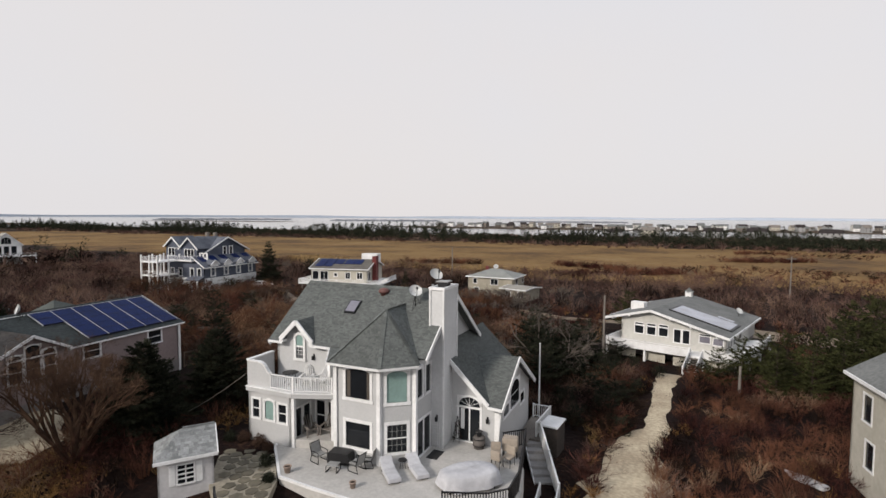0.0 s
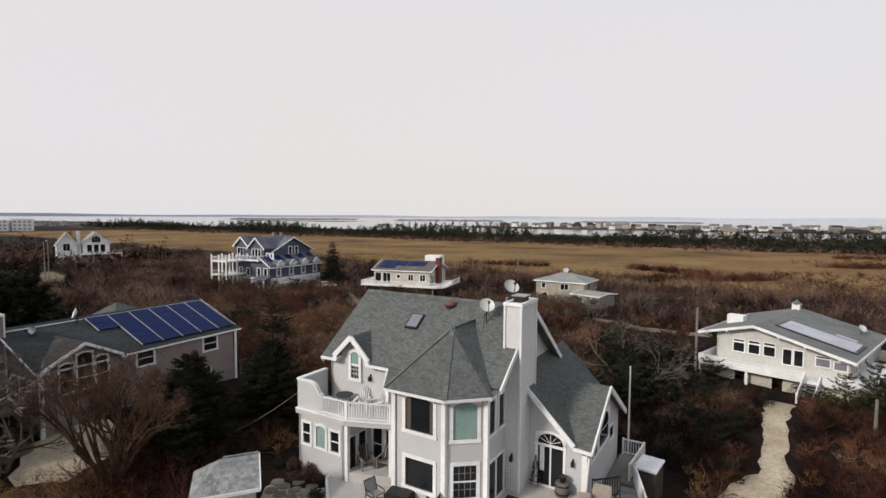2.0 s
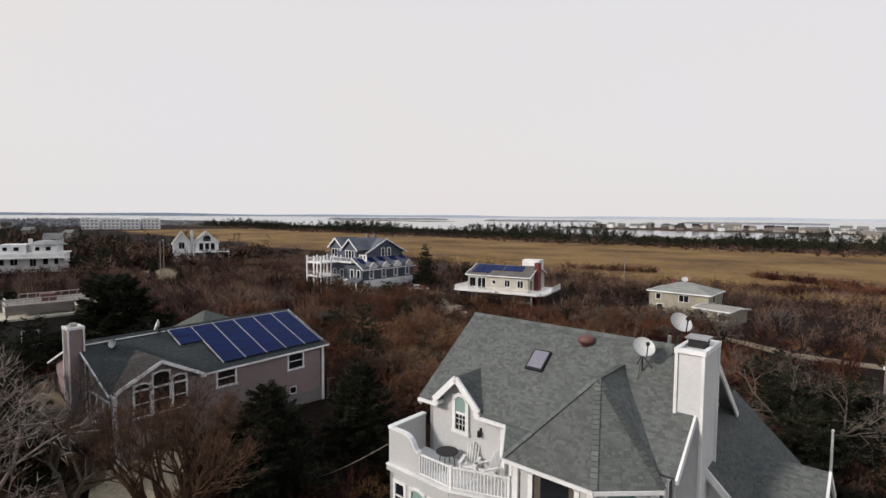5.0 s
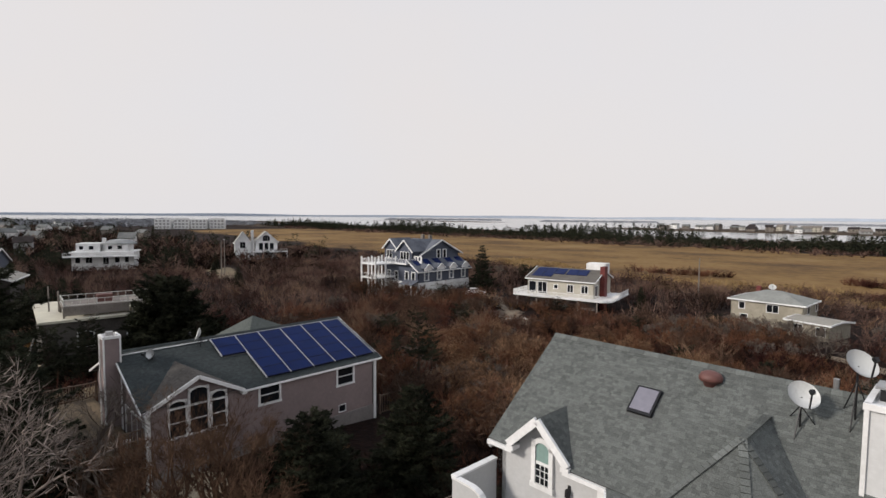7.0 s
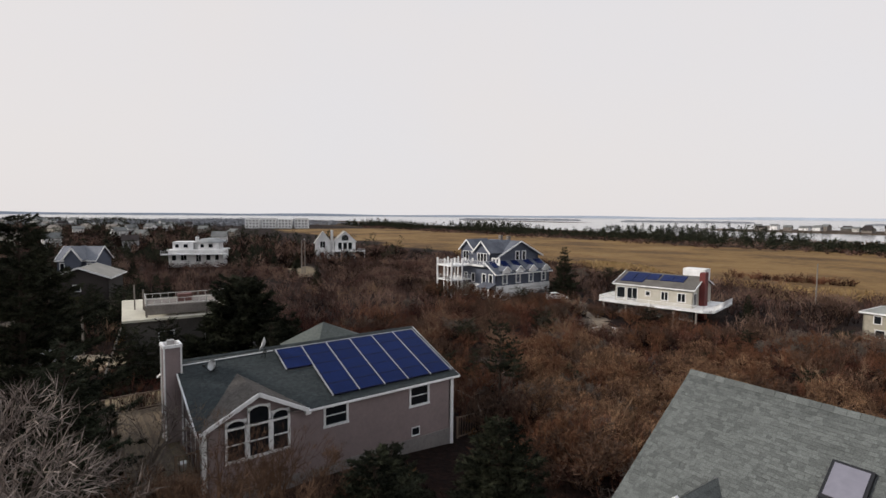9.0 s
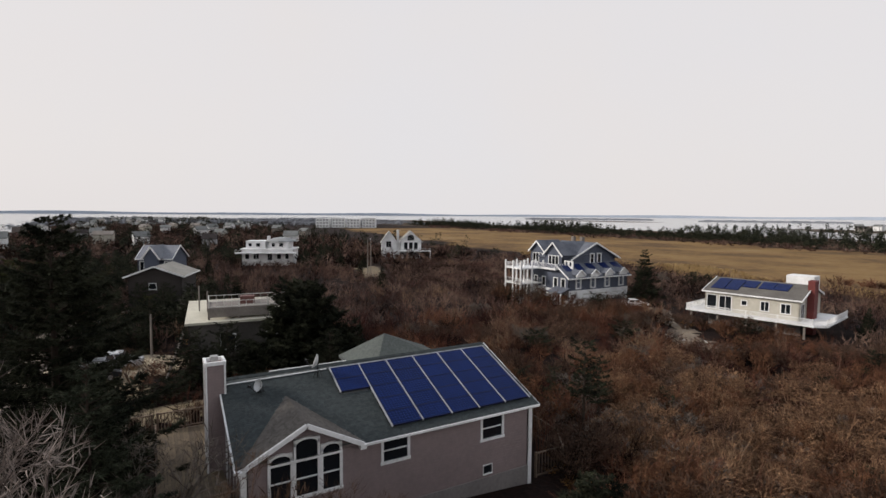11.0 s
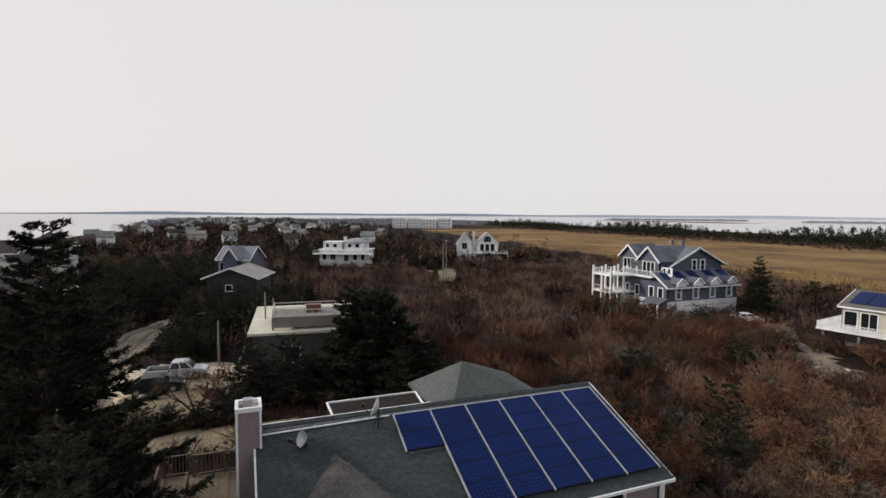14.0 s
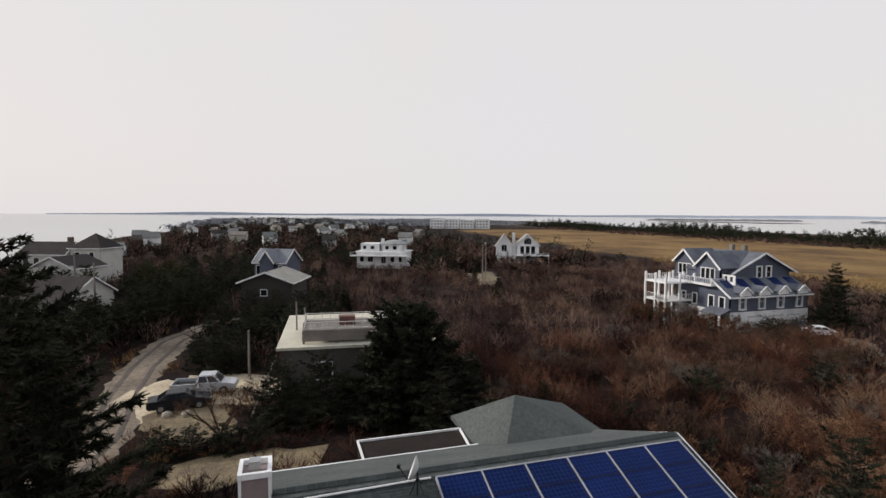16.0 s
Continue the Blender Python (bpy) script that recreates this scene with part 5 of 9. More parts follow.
part("finial", Buf().lathe((0, 0, 1.33), [(0.0, 0.0), (0.04, 0.03), (0.04, 0.07), (0.0, 0.11)], 8), DARK_METAL, obelisk)
climber = Buf()
for k in range(34):
    a, z = rnd.uniform(0, math.tau), rnd.uniform(0.05, 0.95)
    q = 0.2 - 0.12 * z
    climber.beam((q * math.cos(a), q * math.sin(a), z), (q * 1.5 * math.cos(a + 0.9), q * 1.5 * math.sin(a + 0.9), z + rnd.uniform(0.08, 0.3)), 0.018)
tagged(part("climber", climber, DARK_BARK, obelisk, "dry tangled climbing stems"), kind="stuff")
chest = in_house(thing("cushion_box", 0, 0, 0, 0, "low black storage box beside the garden door", "storage box"), 4.85, 4.75, PZ, 20)
part("body", Buf().box(-0.24, -0.15, 0, 0.24, 0.15, 0.3), RUBBER, chest, bevel=0.015)
part("lid", Buf().box(-0.26, -0.17, 0.3, 0.26, 0.17, 0.35), RUBBER, chest, bevel=0.015)
POLE = float(gh(np.float64(-11.3), np.float64(46)))
pole = in_house(thing("flagpole", 0, 0, 0, 0, "slim white flagpole beside the deck", "flagpole"), 6.7, 13.8, POLE)
part("pole", Buf().tube((0, 0, 0), (0, 0, 5.05 - POLE), 0.07, 0.045, 10), WHITE, pole)
part("finial", Buf().lathe((0, 0, 5.05 - POLE), [(0.03, 0), (0.07, 0.05), (0.03, 0.11)]), WHITE, pole, smooth=True)

# garden shed
SG = float(gh(np.float64(-23.3), np.float64(27.4)))
shed = thing("garden_shed", -23.15, 26.35, SG, 27, "small white garden shed with a weathered shingle roof", "shed")
shed.matrix_basis = place(-23.72, 26.98, SG - 0.1, 50, 1.0)
part("wall", wall((-1.15, 0), (1, 0), 2.3, -0.5, 2.05, 0.08, [(0.8, 1.45, 0.75, 1.6)]), SHED_WALL, shed)
part("wall", wall((1.15, 0), (0, 1), 2.0, -0.5, 2.05, 0.08), SHED_WALL, shed)
part("wall", wall((1.15, 2.0), (-1, 0), 2.3, -0.5, 2.05, 0.08), SHED_WALL, shed)
part("wall", wall((-1.15, 2.0), (0, -1), 2.0, -0.5, 2.05, 0.08), SHED_WALL, shed)
part("gable", Buf().slab([(1.15, 0, 2.05), (1.15, 2.0, 2.05), (1.15, 1.0, 2.86)], 0.08), SHED_WALL, shed)
window(shed, (-1.15, 0), (1, 0), 0.8, 1.45, 0.75, 1.6, 2, 4, trim=0.07, sash=0.05)
for s0 in (0.44, 1.56):
    b = Buf()
    wbox(b, on_wall((-1.15, 0), (1, 0)), s0, s0 + 0.25, 0, 0.03, 0.7, 1.65)
    part("shutter", b, WHITE, shed)
RL, RR = (-0.1, 1.0, 2.92), (1.3, 1.0, 2.92)
for F in ([(-1.3, -0.18, 2.0), (1.3, -0.18, 2.0), RR, RL], [(1.3, 2.18, 2.0), (-1.3, 2.18, 2.0), RL, RR], [(-1.3, 2.18, 2.0), (-1.3, -0.18, 2.0), RL]):
    rf = part("roof", Buf().slab(F, 0.07), SHED_ROOF, shed)
    lay(shed, rf, shingles(F, row=0.13, tab=0.16, seed=int(F[0][0] * 10) + 90), SHED_ROOF)
part("fascia", Buf().beam((-1.32, -0.2, 1.92), (1.32, -0.2, 1.92), 0.06, 0.14), WHITE, shed)
for y0 in (-0.2, 2.2):
    part("rake_board", Buf().beam((1.32, y0, 1.93), (1.32, 1.0, 2.86), 0.05, 0.12), WHITE, shed)
# low black fence by the shed
shed_fence = thing("metal_fence", 0, 0, 0, 0, "short black metal fence beside the shed", "fence")
zs = SG - 0.1
fence_run(shed_fence, [(-21.9, 26.8, zs), (-21.2, 26.2, zs), (-20.5, 25.6, zs)], 0.95, 0.3, DARK_METAL, post=0.07)


# ---- solar house ----
solar = thing("bungalow", 0, 0, 0, 0, "taupe-sided bungalow with a low grey roof carrying solar panels", "house")
PANEL_FRAME = material("anodised_panel_frame", (0.012, 0.016, 0.06), 0.5, vary=0.05, bump=0.0, spec=0.2)
RAIL = material("dull_aluminium", (0.36, 0.37, 0.4), 0.6, vary=0.1, spec=0.3)
TAR_ROOF = material("tar_roof", (0.03, 0.024, 0.021), 0.9, vary=0.3, grain=2, spec=0.1)
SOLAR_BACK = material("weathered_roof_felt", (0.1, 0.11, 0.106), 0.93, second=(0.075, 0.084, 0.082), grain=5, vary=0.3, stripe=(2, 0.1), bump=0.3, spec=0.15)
SX, SXR, SZ, SS = -39.0, -43.65, 7.22, 0.386
Y0, Y1 = 27.35, 40.0


def sz(x):
    return SZ - SS * abs(x - SXR)


BW = -48.3
fh = [(0.85, 3.5, 3.9, 5.29), (5.25, 6.3, 4.38, 5.24), (9.98, 11.03, 4.28, 5.2), (10.05, 10.5, 2.65, 3.05)]
part("wall", wall((SX, Y0), (0, 1), Y1 - Y0, 0.9, 5.3, 0.16, fh), SOLAR_WALL, solar)
part("wall", wall((BW, Y1), (0, -1), Y1 - Y0, 0.2, 5.3, 0.16), SOLAR_WALL, solar)
for y, flip in ((Y0, False), (Y1, True)):
    pts = [(BW, y, 0.2), (SX, y, 0.2), (SX, y, sz(SX) - 0.1), (SXR, y, SZ - 0.1), (BW, y, sz(BW) - 0.1)]
    part("wall", Buf().slab(pts[::-1] if flip else pts, 0.16), SOLAR_WALL, solar)
part("foundation", Buf().box(SX - 0.05, Y0 - 0.04, 0.5, SX + 0.04, Y1 + 0.04, 2.5), FOUNDATION, solar)
RY0, RY1 = 27.1, 40.45
EX = -38.9
F = [(EX, RY0, sz(EX)), (EX, RY1, sz(EX)), (SXR, RY1, SZ), (SXR, RY0, SZ)]
G = [(-39.04, RY0, sz(-39.04)), (-39.04, 31.7, sz(-39.04)), (EX, 31.7, sz(EX)), (EX, RY1, sz(EX)), (SXR, RY1, SZ), (SXR, RY0, SZ)]
sroof = part("roof", Buf().slab(G, 0.12), ROOF, solar, "low grey shingled slope facing the brush")


def under_panel(c):
    g = 6.62 - 0.52 * abs(c.y - 29.5)
    return (c.x > -39.08 and c.y < 31.75) or (33.15 < c.y < 40.1 and -43.1 < c.x < -39.4) or (31.8 < c.y < 33.2 and -43.1 < c.x < -41.6) or g > c.z + 0.02


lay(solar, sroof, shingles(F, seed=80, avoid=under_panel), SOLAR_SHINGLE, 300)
F2 = [(-48.7, RY1, sz(-48.7)), (-48.7, RY0, sz(-48.7)), (SXR, RY0, SZ), (SXR, RY1, SZ)]
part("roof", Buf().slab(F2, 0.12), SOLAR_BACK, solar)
cap = Buf()
y = RY0
while y < RY1 - 0.2:
    cap.slab([(SXR + 0.16, y, SZ - 0.02), (SXR + 0.16, y + 0.26, SZ - 0.02), (SXR, y + 0.26, SZ + 0.05), (SXR, y, SZ + 0.05)], 0.02)
    cap.slab([(SXR - 0.16, y + 0.26, SZ - 0.02), (SXR - 0.16, y, SZ - 0.02), (SXR, y, SZ + 0.05), (SXR, y + 0.26, SZ + 0.05)], 0.02)
    y += 0.27
tagged(part("ridge_cap", cap, SOLAR_SHINGLE, sroof), kind="stuff")
part("conduit", Buf().tube((-43.22, 27.3, sz(-43.22) + 0.05), (-43.3, 31.6, sz(-43.3) + 0.05), 0.03, 0.03, 6), WHITE, solar)
for y in (RY0 - 0.03, RY1 + 0.03):
    part("rake_board", Buf().beam((EX, y, sz(EX) - 0.09), (SXR, y, SZ - 0.05), 0.06, 0.1), WHITE, solar)
    part("rake_board", Buf().beam((-48.7, y, sz(-48.7) - 0.09), (SXR, y, SZ - 0.05), 0.06, 0.1), WHITE, solar)
part("gutter", Buf().beam((EX + 0.03, 31.8, sz(EX) - 0.07), (EX + 0.03, RY1, sz(EX) - 0.07), 0.09, 0.09), WHITE, solar)
part("gutter", Buf().beam((-48.74, RY0, sz(-48.7) - 0.08), (-48.74, RY1, sz(-48.7) - 0.08), 0.12, 0.13), WHITE, solar)
for y in (Y0, Y1):
    part("corner_board", Buf().box(SX - 0.1, y - 0.1, 1.2, SX + 0.06, y + 0.1, 5.25), WHITE, solar)
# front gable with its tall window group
# browner and lighter than the main slope's shingle
GABLE_SHINGLE = material("brown_gable_shingle", (0.125, 0.112, 0.1), 0.92, second=(0.085, 0.076, 0.068), grain=20, vary=0.25, island=0.22, spec=0.2, bump=0.4, bump_scale=60)
part("gable_wall", Buf().slab([(SX - 0.06, 27.4, 5.25), (SX - 0.06, 31.5, 5.25), (SX - 0.06, 31.5, 5.45), (SX - 0.06, 29.5, 6.5), (SX - 0.06, 27.4, 5.45)], 0.1), SOLAR_WALL, solar)
GPK, GEV = 6.62, 5.48
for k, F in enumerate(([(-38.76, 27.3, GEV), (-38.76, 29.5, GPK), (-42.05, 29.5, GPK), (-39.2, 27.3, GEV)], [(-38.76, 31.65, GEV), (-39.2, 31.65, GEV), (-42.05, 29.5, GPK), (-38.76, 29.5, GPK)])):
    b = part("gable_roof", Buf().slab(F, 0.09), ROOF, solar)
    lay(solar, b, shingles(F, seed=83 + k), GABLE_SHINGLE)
for y in (27.28, 31.67):
    part("rake_board", Buf().beam((-38.73, y, GEV - 0.06), (-38.73, 29.5, GPK - 0.05), 0.07, 0.17), WHITE, solar)
    part("eave_return", Buf().box(-38.98, y - 0.12, GEV - 0.26, -38.72, y + 0.12, GEV - 0.1), WHITE, solar)
GWP, GWU = (SX + 0.03, Y0), (0, 1)
for s0, s1, top, ar in ((0.9, 1.6, 5.55, 0.0), (1.8, 2.6, 6.0, 0.22), (2.8, 3.45, 5.62, 0.0)):
    window(solar, GWP, GWU, s0, s1, 3.9, 5.2, 1, 2, trim=0.1)
    window(solar, GWP, GWU, s0, s1, 5.3, top, arch=min(0.2, top - 5.31), trim=0.08, name="transom_window")
for h in fh[1:]:
    window(solar, (SX, Y0), (0, 1), *h, 1, 2 if h[3] > 4 else 1, trim=0.11 if h[3] > 4 else 0.03)
door = window(solar, (BW, Y0), (1, 0), 5.9, 8.6, 2.6, 4.7, 3, 1, name="patio_door", sash=0.1)
# chimney with corner boards
part("chimney", Buf().box(-43.55, 26.58, 0.5, -42.78, 27.24, 8.1), SOLAR_WALL, solar, "siding-clad chimney with white corners")
for x in (-43.57, -42.76):
    for y in (26.56, 27.26):
        part("corner_board", Buf().box(x - 0.035, y - 0.035, 0.6, x + 0.035, y + 0.035, 8.12), WHITE, solar)
b = Buf()
for x0, y0, x1, y1 in ((-43.62, 26.51, -42.71, 26.61), (-43.62, 27.21, -42.71, 27.31), (-43.62, 26.61, -43.52, 27.21), (-42.81, 26.61, -42.71, 27.21)):
    b.box(x0, y0, 8.1, x1, y1, 8.24)
part("chimney_trim", b, WHITE, solar)
part("chimney_cap", Buf().box(-43.3, 26.76, 8.2, -43.0, 27.04, 8.4), GALV, solar)
# back wing: hipped roof and a flat roof
HIP_ROOF = material("pale_green_grey_shingle", (0.1, 0.112, 0.104), 0.93, second=(0.076, 0.085, 0.081), grain=6, vary=0.35, stripe=(2, 0.13), bump=0.3, spec=0.15)
HX0, HX1, HY0, HY1, HZ = -52.0, -46.2, 35.1, 40.9, 5.2
part("wall", Buf().box(HX0 + 0.4, HY0 + 0.4, 0.2, HX1 - 0.4, HY1 - 0.4, HZ), SOLAR_WALL, solar)
pk = (-49.2, 37.0, 6.97)
cr = [(HX0, HY0, HZ), (HX1, HY0, HZ), (HX1, HY1, HZ), (HX0, HY1, HZ)]
for i in range(4):
    part("roof", Buf().slab([cr[i], cr[(i + 1) % 4], pk], 0.08), HIP_ROOF, solar)
    part("fascia", Buf().beam(Vector(cr[i]) - Vector((0, 0, 0.08)), Vector(cr[(i + 1) % 4]) - Vector((0, 0, 0.08)), 0.1, 0.16), SOLAR_BACK, solar)
part("flat_roof", Buf().box(-50.6, 30.5, 0.2, -48.75, 35.0, 5.12), TAR_ROOF, solar, "dark flat roof with a white rim")
for a, c in (((-50.6, 30.5), (-48.4, 30.5)), ((-50.6, 30.5), (-50.6, 35.0)), ((-48.6, 34.8), (-50.6, 35.0))):
    part("rim", Buf().beam((*a, 5.15), (*c, 5.15), 0.08, 0.1), WHITE, solar)

# solar panels
ps = Vector((1, 0, -SS)).normalized()
pn = Vector((SS, 0, 1)).normalized()


def solar_panel(y0, y1, d0, d1):
    """A panel between two distances along the slope from the ridge."""
    o = Vector((SXR, y0, SZ)) + ps * d0 + pn * 0.1
    t = thing("solar_panel", *o, 0, "dark blue solar panel with a pale frame on the roof", "solar panel", "roof solar array")
    m = Matrix((Vector((0, 1, 0)), -ps, pn)).transposed().to_4x4()
    t.matrix_basis = Matrix.Translation(o * K) @ m
    w, h = y1 - y0, d1 - d0
    part("cell_sheet", Buf().box(0.02, -h + 0.02, 0, w - 0.02, -0.02, 0.035), CELLS, t)
    b = Buf()
    for x0, a0, x1, a1 in ((0, -h, 0.022, 0), (w - 0.022, -h, w, 0), (0.022, -h, w - 0.022, -h + 0.014), (0.022, -0.014, w - 0.022, 0)):
        b.box(x0, a0, -0.02, x1, a1, 0.04)
    part("frame", b, PANEL_FRAME, t)
    for x0 in (0.25, w - 0.25):
        part("bracket", Buf().box(x0 - 0.03, -h * 0.6, -0.1, x0 + 0.03, -h * 0.4, 0), GALV, t)
    return t


PY = [33.1, 34.5, 35.92, 37.33, 38.76, 40.15]
D0, DH = 0.46, 0.84
for y0, y1 in zip(PY, PY[1:]):
    for k in range(5):
        solar_panel(y0 + 0.045, y1 - 0.045, D0 + k * DH, D0 + (k + 1) * DH - 0.015)
for k in range(2):
    solar_panel(31.75, 33.08, D0 + k * DH, D0 + (k + 1) * DH - 0.015)
for y in PY:
    a = Vector((SXR, y, SZ)) + ps * (D0 - 0.02) + pn * 0.12
    part("panel_rail", Buf().beam(a, a + ps * (5 * DH + 0.05), 0.05, 0.06, up=pn), RAIL, solar)
a = Vector((SXR, 31.72, SZ)) + ps * (D0 - 0.02) + pn * 0.12
part("panel_rail", Buf().beam(a, a + ps * (2 * DH + 0.05), 0.05, 0.06, up=pn), RAIL, solar)
part("panel_rail", Buf().beam(Vector((SXR, 31.72, SZ)) + ps * (D0 - 0.03) + pn * 0.12, Vector((SXR, 40.2, SZ)) + ps * (D0 - 0.03) + pn * 0.12, 0.05, 0.05, up=pn), RAIL, solar)


def roof_dish(x, y, az, stand, r):
    d = dish(0, 0, 0, az, stand, r, 70)
    d.matrix_basis = place(x, y, sz(x))
    return d


roof_dish(-42.9, 31.1, -20, 0.7, 0.34)
roof_dish(-42.5, 28.6, 20, 0.3, 0.26)


# ---- neighbouring houses ----
def cottage(label, x, y, z0, rz, w, d, eave, rise, style, wall_mat, roof_mat, front=(), right=(), left=(), over=0.35, name="house", base=-1.6, trim=0.09, cols=1, fascia=None):
    """A house whose front runs along its local x. style: gable_x or gable_y by the way its ridge runs, hip or flat. Heights are the plan's."""
    o = thing(name, x, y, 0, rz, label, "house")
    part("wall", wall((0, 0), (1, 0), w, base, eave, 0.15, [f[:4] for f in front]), wall_mat, o)
    part("wall", wall((w, 0), (0, 1), d, base, eave, 0.15, [f[:4] for f in right]), wall_mat, o)
    part("wall", wall((w, d), (-1, 0), w, base, eave, 0.15), wall_mat, o)
    part("wall", wall((0, d), (0, -1), d, base, eave, 0.15, [f[:4] for f in left]), wall_mat, o)
    for rows, p, u in ((front, (0, 0), (1, 0)), (right, (w, 0), (0, 1)), (left, (0, d), (0, -1))):
        for f in rows:
            window(o, p, u, *f[:4], cols=f[4] if len(f) > 4 else cols, trim=trim, sash=0.06)
    a, t = over, eave + rise
    fm = fascia or WHITE
    if style == "gable_x":
        k = rise / (d / 2)
        e = eave - k * a
        part("roof", Buf().slab([(-a, -a, e), (w + a, -a, e), (w + a, d / 2, t), (-a, d / 2, t)], 0.12), roof_mat, o)
        part("roof", Buf().slab([(w + a, d + a, e), (-a, d + a, e), (-a, d / 2, t), (w + a, d / 2, t)], 0.12), roof_mat, o)
        part("gable", Buf().slab([(0, 0, eave), (0, d / 2, t - 0.1), (0, d, eave)], 0.12), wall_mat, o)
        part("gable", Buf().slab([(w, 0, eave), (w, d, eave), (w, d / 2, t - 0.1)], 0.12), wall_mat, o)
        for xx in (-a, w + a):
            for yy in (-a, d + a):
                part("rake_board", Buf().beam((xx, yy, e - 0.06), (xx, d / 2, t - 0.04), 0.08, 0.2), fm, o)
        part("fascia", Buf().beam((-a, -a, e - 0.07), (w + a, -a, e - 0.07), 0.08, 0.18), fm, o)
    elif style == "gable_y":
        k = rise / (w / 2)
        e = eave - k * a
        part("roof", Buf().slab([(-a, d + a, e), (-a, -a, e), (w / 2, -a, t), (w / 2, d + a, t)], 0.12), roof_mat, o)
        part("roof", Buf().slab([(w + a, -a, e), (w + a, d + a, e), (w / 2, d + a, t), (w / 2, -a, t)], 0.12), roof_mat, o)
        part("gable", Buf().slab([(0, 0, eave), (w, 0, eave), (w / 2, 0, t - 0.1)], 0.12), wall_mat, o)
        part("gable", Buf().slab([(w, d, eave), (0, d, eave), (w / 2, d, t - 0.1)], 0.12), wall_mat, o)
        for xx in (-a, w + a):
            part("rake_board", Buf().beam((xx, -a, e - 0.06), (w / 2, -a, t - 0.04), 0.08, 0.22), fm, o)
            part("fascia", Buf().beam((xx, -a, e - 0.07), (xx, d + a, e - 0.07), 0.08, 0.18), fm, o)
    elif style == "hip":
        c = [(-a, -a, eave), (w + a, -a, eave), (w + a, d + a, eave), (-a, d + a, eave)]
        m = min(w, d) / 2
        r0, r1 = ((m, d / 2, t), (w - m, d / 2, t)) if w > d else ((w / 2, m, t), (w / 2, d - m, t))
        faces = [[c[0], c[1], r1, r0], [c[1], c[2], r1], [c[2], c[3], r0, r1], [c[3], c[0], r0]] if w > d else [[c[0], c[1], r0], [c[1], c[2], r1, r0], [c[2], c[3], r1], [c[3], c[0], r0, r1]]
        for f in faces:
            part("roof", Buf().slab(f, 0.1), roof_mat, o)
        for i in range(4):
            part("fascia", Buf().beam(Vector(c[i]) - Vector((0, 0, 0.06)), Vector(c[(i + 1) % 4]) - Vector((0, 0, 0.06)), 0.08, 0.18), fm, o)
    else:
        part("roof", Buf().box(-a, -a, eave, w + a, d + a, eave + rise), roof_mat, o)
    return o


# blue house with its white decks
BLUE_ROOF = material("slate_blue_roof", (0.15, 0.16, 0.185), 0.9, second=(0.09, 0.098, 0.12), grain=5, vary=0.3, stripe=(2, 0.12), bump=0.3, spec=0.2)
blue = cottage("blue-grey two-storey house with white trim, gables and dormers", -92, 83.5, 0, 0, 9.7, 13.7, 4.0, 0.1, "flat", BLUE_WALL, BLUE_ROOF,
               front=[(1.2, 1.9, 2.2, 3.6), (3.3, 4.0, 2.2, 3.6), (6.2, 7.0, 2.2, 3.7), (8.0, 8.8, 2.2, 3.7)], right=[], over=0.0, base=-1.2, trim=0.16)
part("base_wall", wall((-0.06, -0.06), (1, 0), 9.82, -1.2, 1.9, 0.1, [(7.4, 8.8, -0.6, 1.3)]), WHITE, blue)
part("base_wall", wall((9.76, -0.06), (0, 1), 13.82, -1.2, 1.9, 0.1, [(0.6, 2.0, -0.6, 1.3), (3.2, 5.6, -0.6, 1.3), (6.6, 9.0, -0.6, 1.2), (10, 12.4, -0.6, 1.2)]), WHITE, blue)
part("skirt_roof", Buf().slab([(10.2, -0.4, 3.95), (10.2, 14.1, 3.95), (6.8, 14.1, 6.1), (6.8, -0.4, 6.1)], 0.12), BLUE_ROOF, blue)
part("skirt_wall", Buf().slab([(0, -0.02, 3.9), (9.7, -0.02, 3.9), (6.8, -0.02, 5.9), (0, -0.02, 5.9)], 0.1), BLUE_WALL, blue)
part("fascia", Buf().beam((10.22, -0.4, 3.88), (10.22, 14.1, 3.88), 0.1, 0.2), WHITE, blue)
part("rake_board", Buf().beam((10.2, -0.42, 3.88), (6.8, -0.42, 6.05), 0.1, 0.22), WHITE, blue)
for yy in (1.6, 4.9, 8.2, 11.6):
    window(blue, (9.72, 0), (0, 1), yy, yy + 0.85, 2.3, 4.15, 1, 2, trim=0.16, proud=0.2, sash=0.07)
    for s in (-1, 1):
        F = [(10.45, yy + 0.42 + s * 1.0, 4.5), (10.45, yy + 0.42, 5.3), (8.1, yy + 0.42, 5.3), (9.2, yy + 0.42 + s * 1.0, 4.5)]
        part("dormer_roof", Buf().slab(F if s < 0 else F[::-1], 0.08), BLUE_ROOF, blue)
        part("dormer_trim", Buf().beam((10.47, yy + 0.42 + s * 1.03, 4.44), (10.47, yy + 0.42, 5.26), 0.12, 0.2), WHITE, blue)
    part("dormer_gable", Buf().slab([(10.32, yy - 0.45, 4.1), (10.32, yy + 1.29, 4.1), (10.32, yy + 1.29, 4.5), (10.32, yy + 0.42, 5.2), (10.32, yy - 0.45, 4.5)], 0.1), WHITE, blue)
for y0, y1 in ((0.6, 2.0), (3.2, 5.6), (6.6, 9.0), (10, 12.4)):
    gdoor = part("garage_door", Buf().box(9.69, y0 + 0.02, -1.0, 9.71, y1 - 0.02, 1.28), PALE_WALL, blue)
    for k in range(3):
        part("door_panel", Buf().box(9.71, y0 + 0.1, -0.95 + 0.7 * k, 9.73, y1 - 0.1, -0.35 + 0.7 * k), WHITE, gdoor)
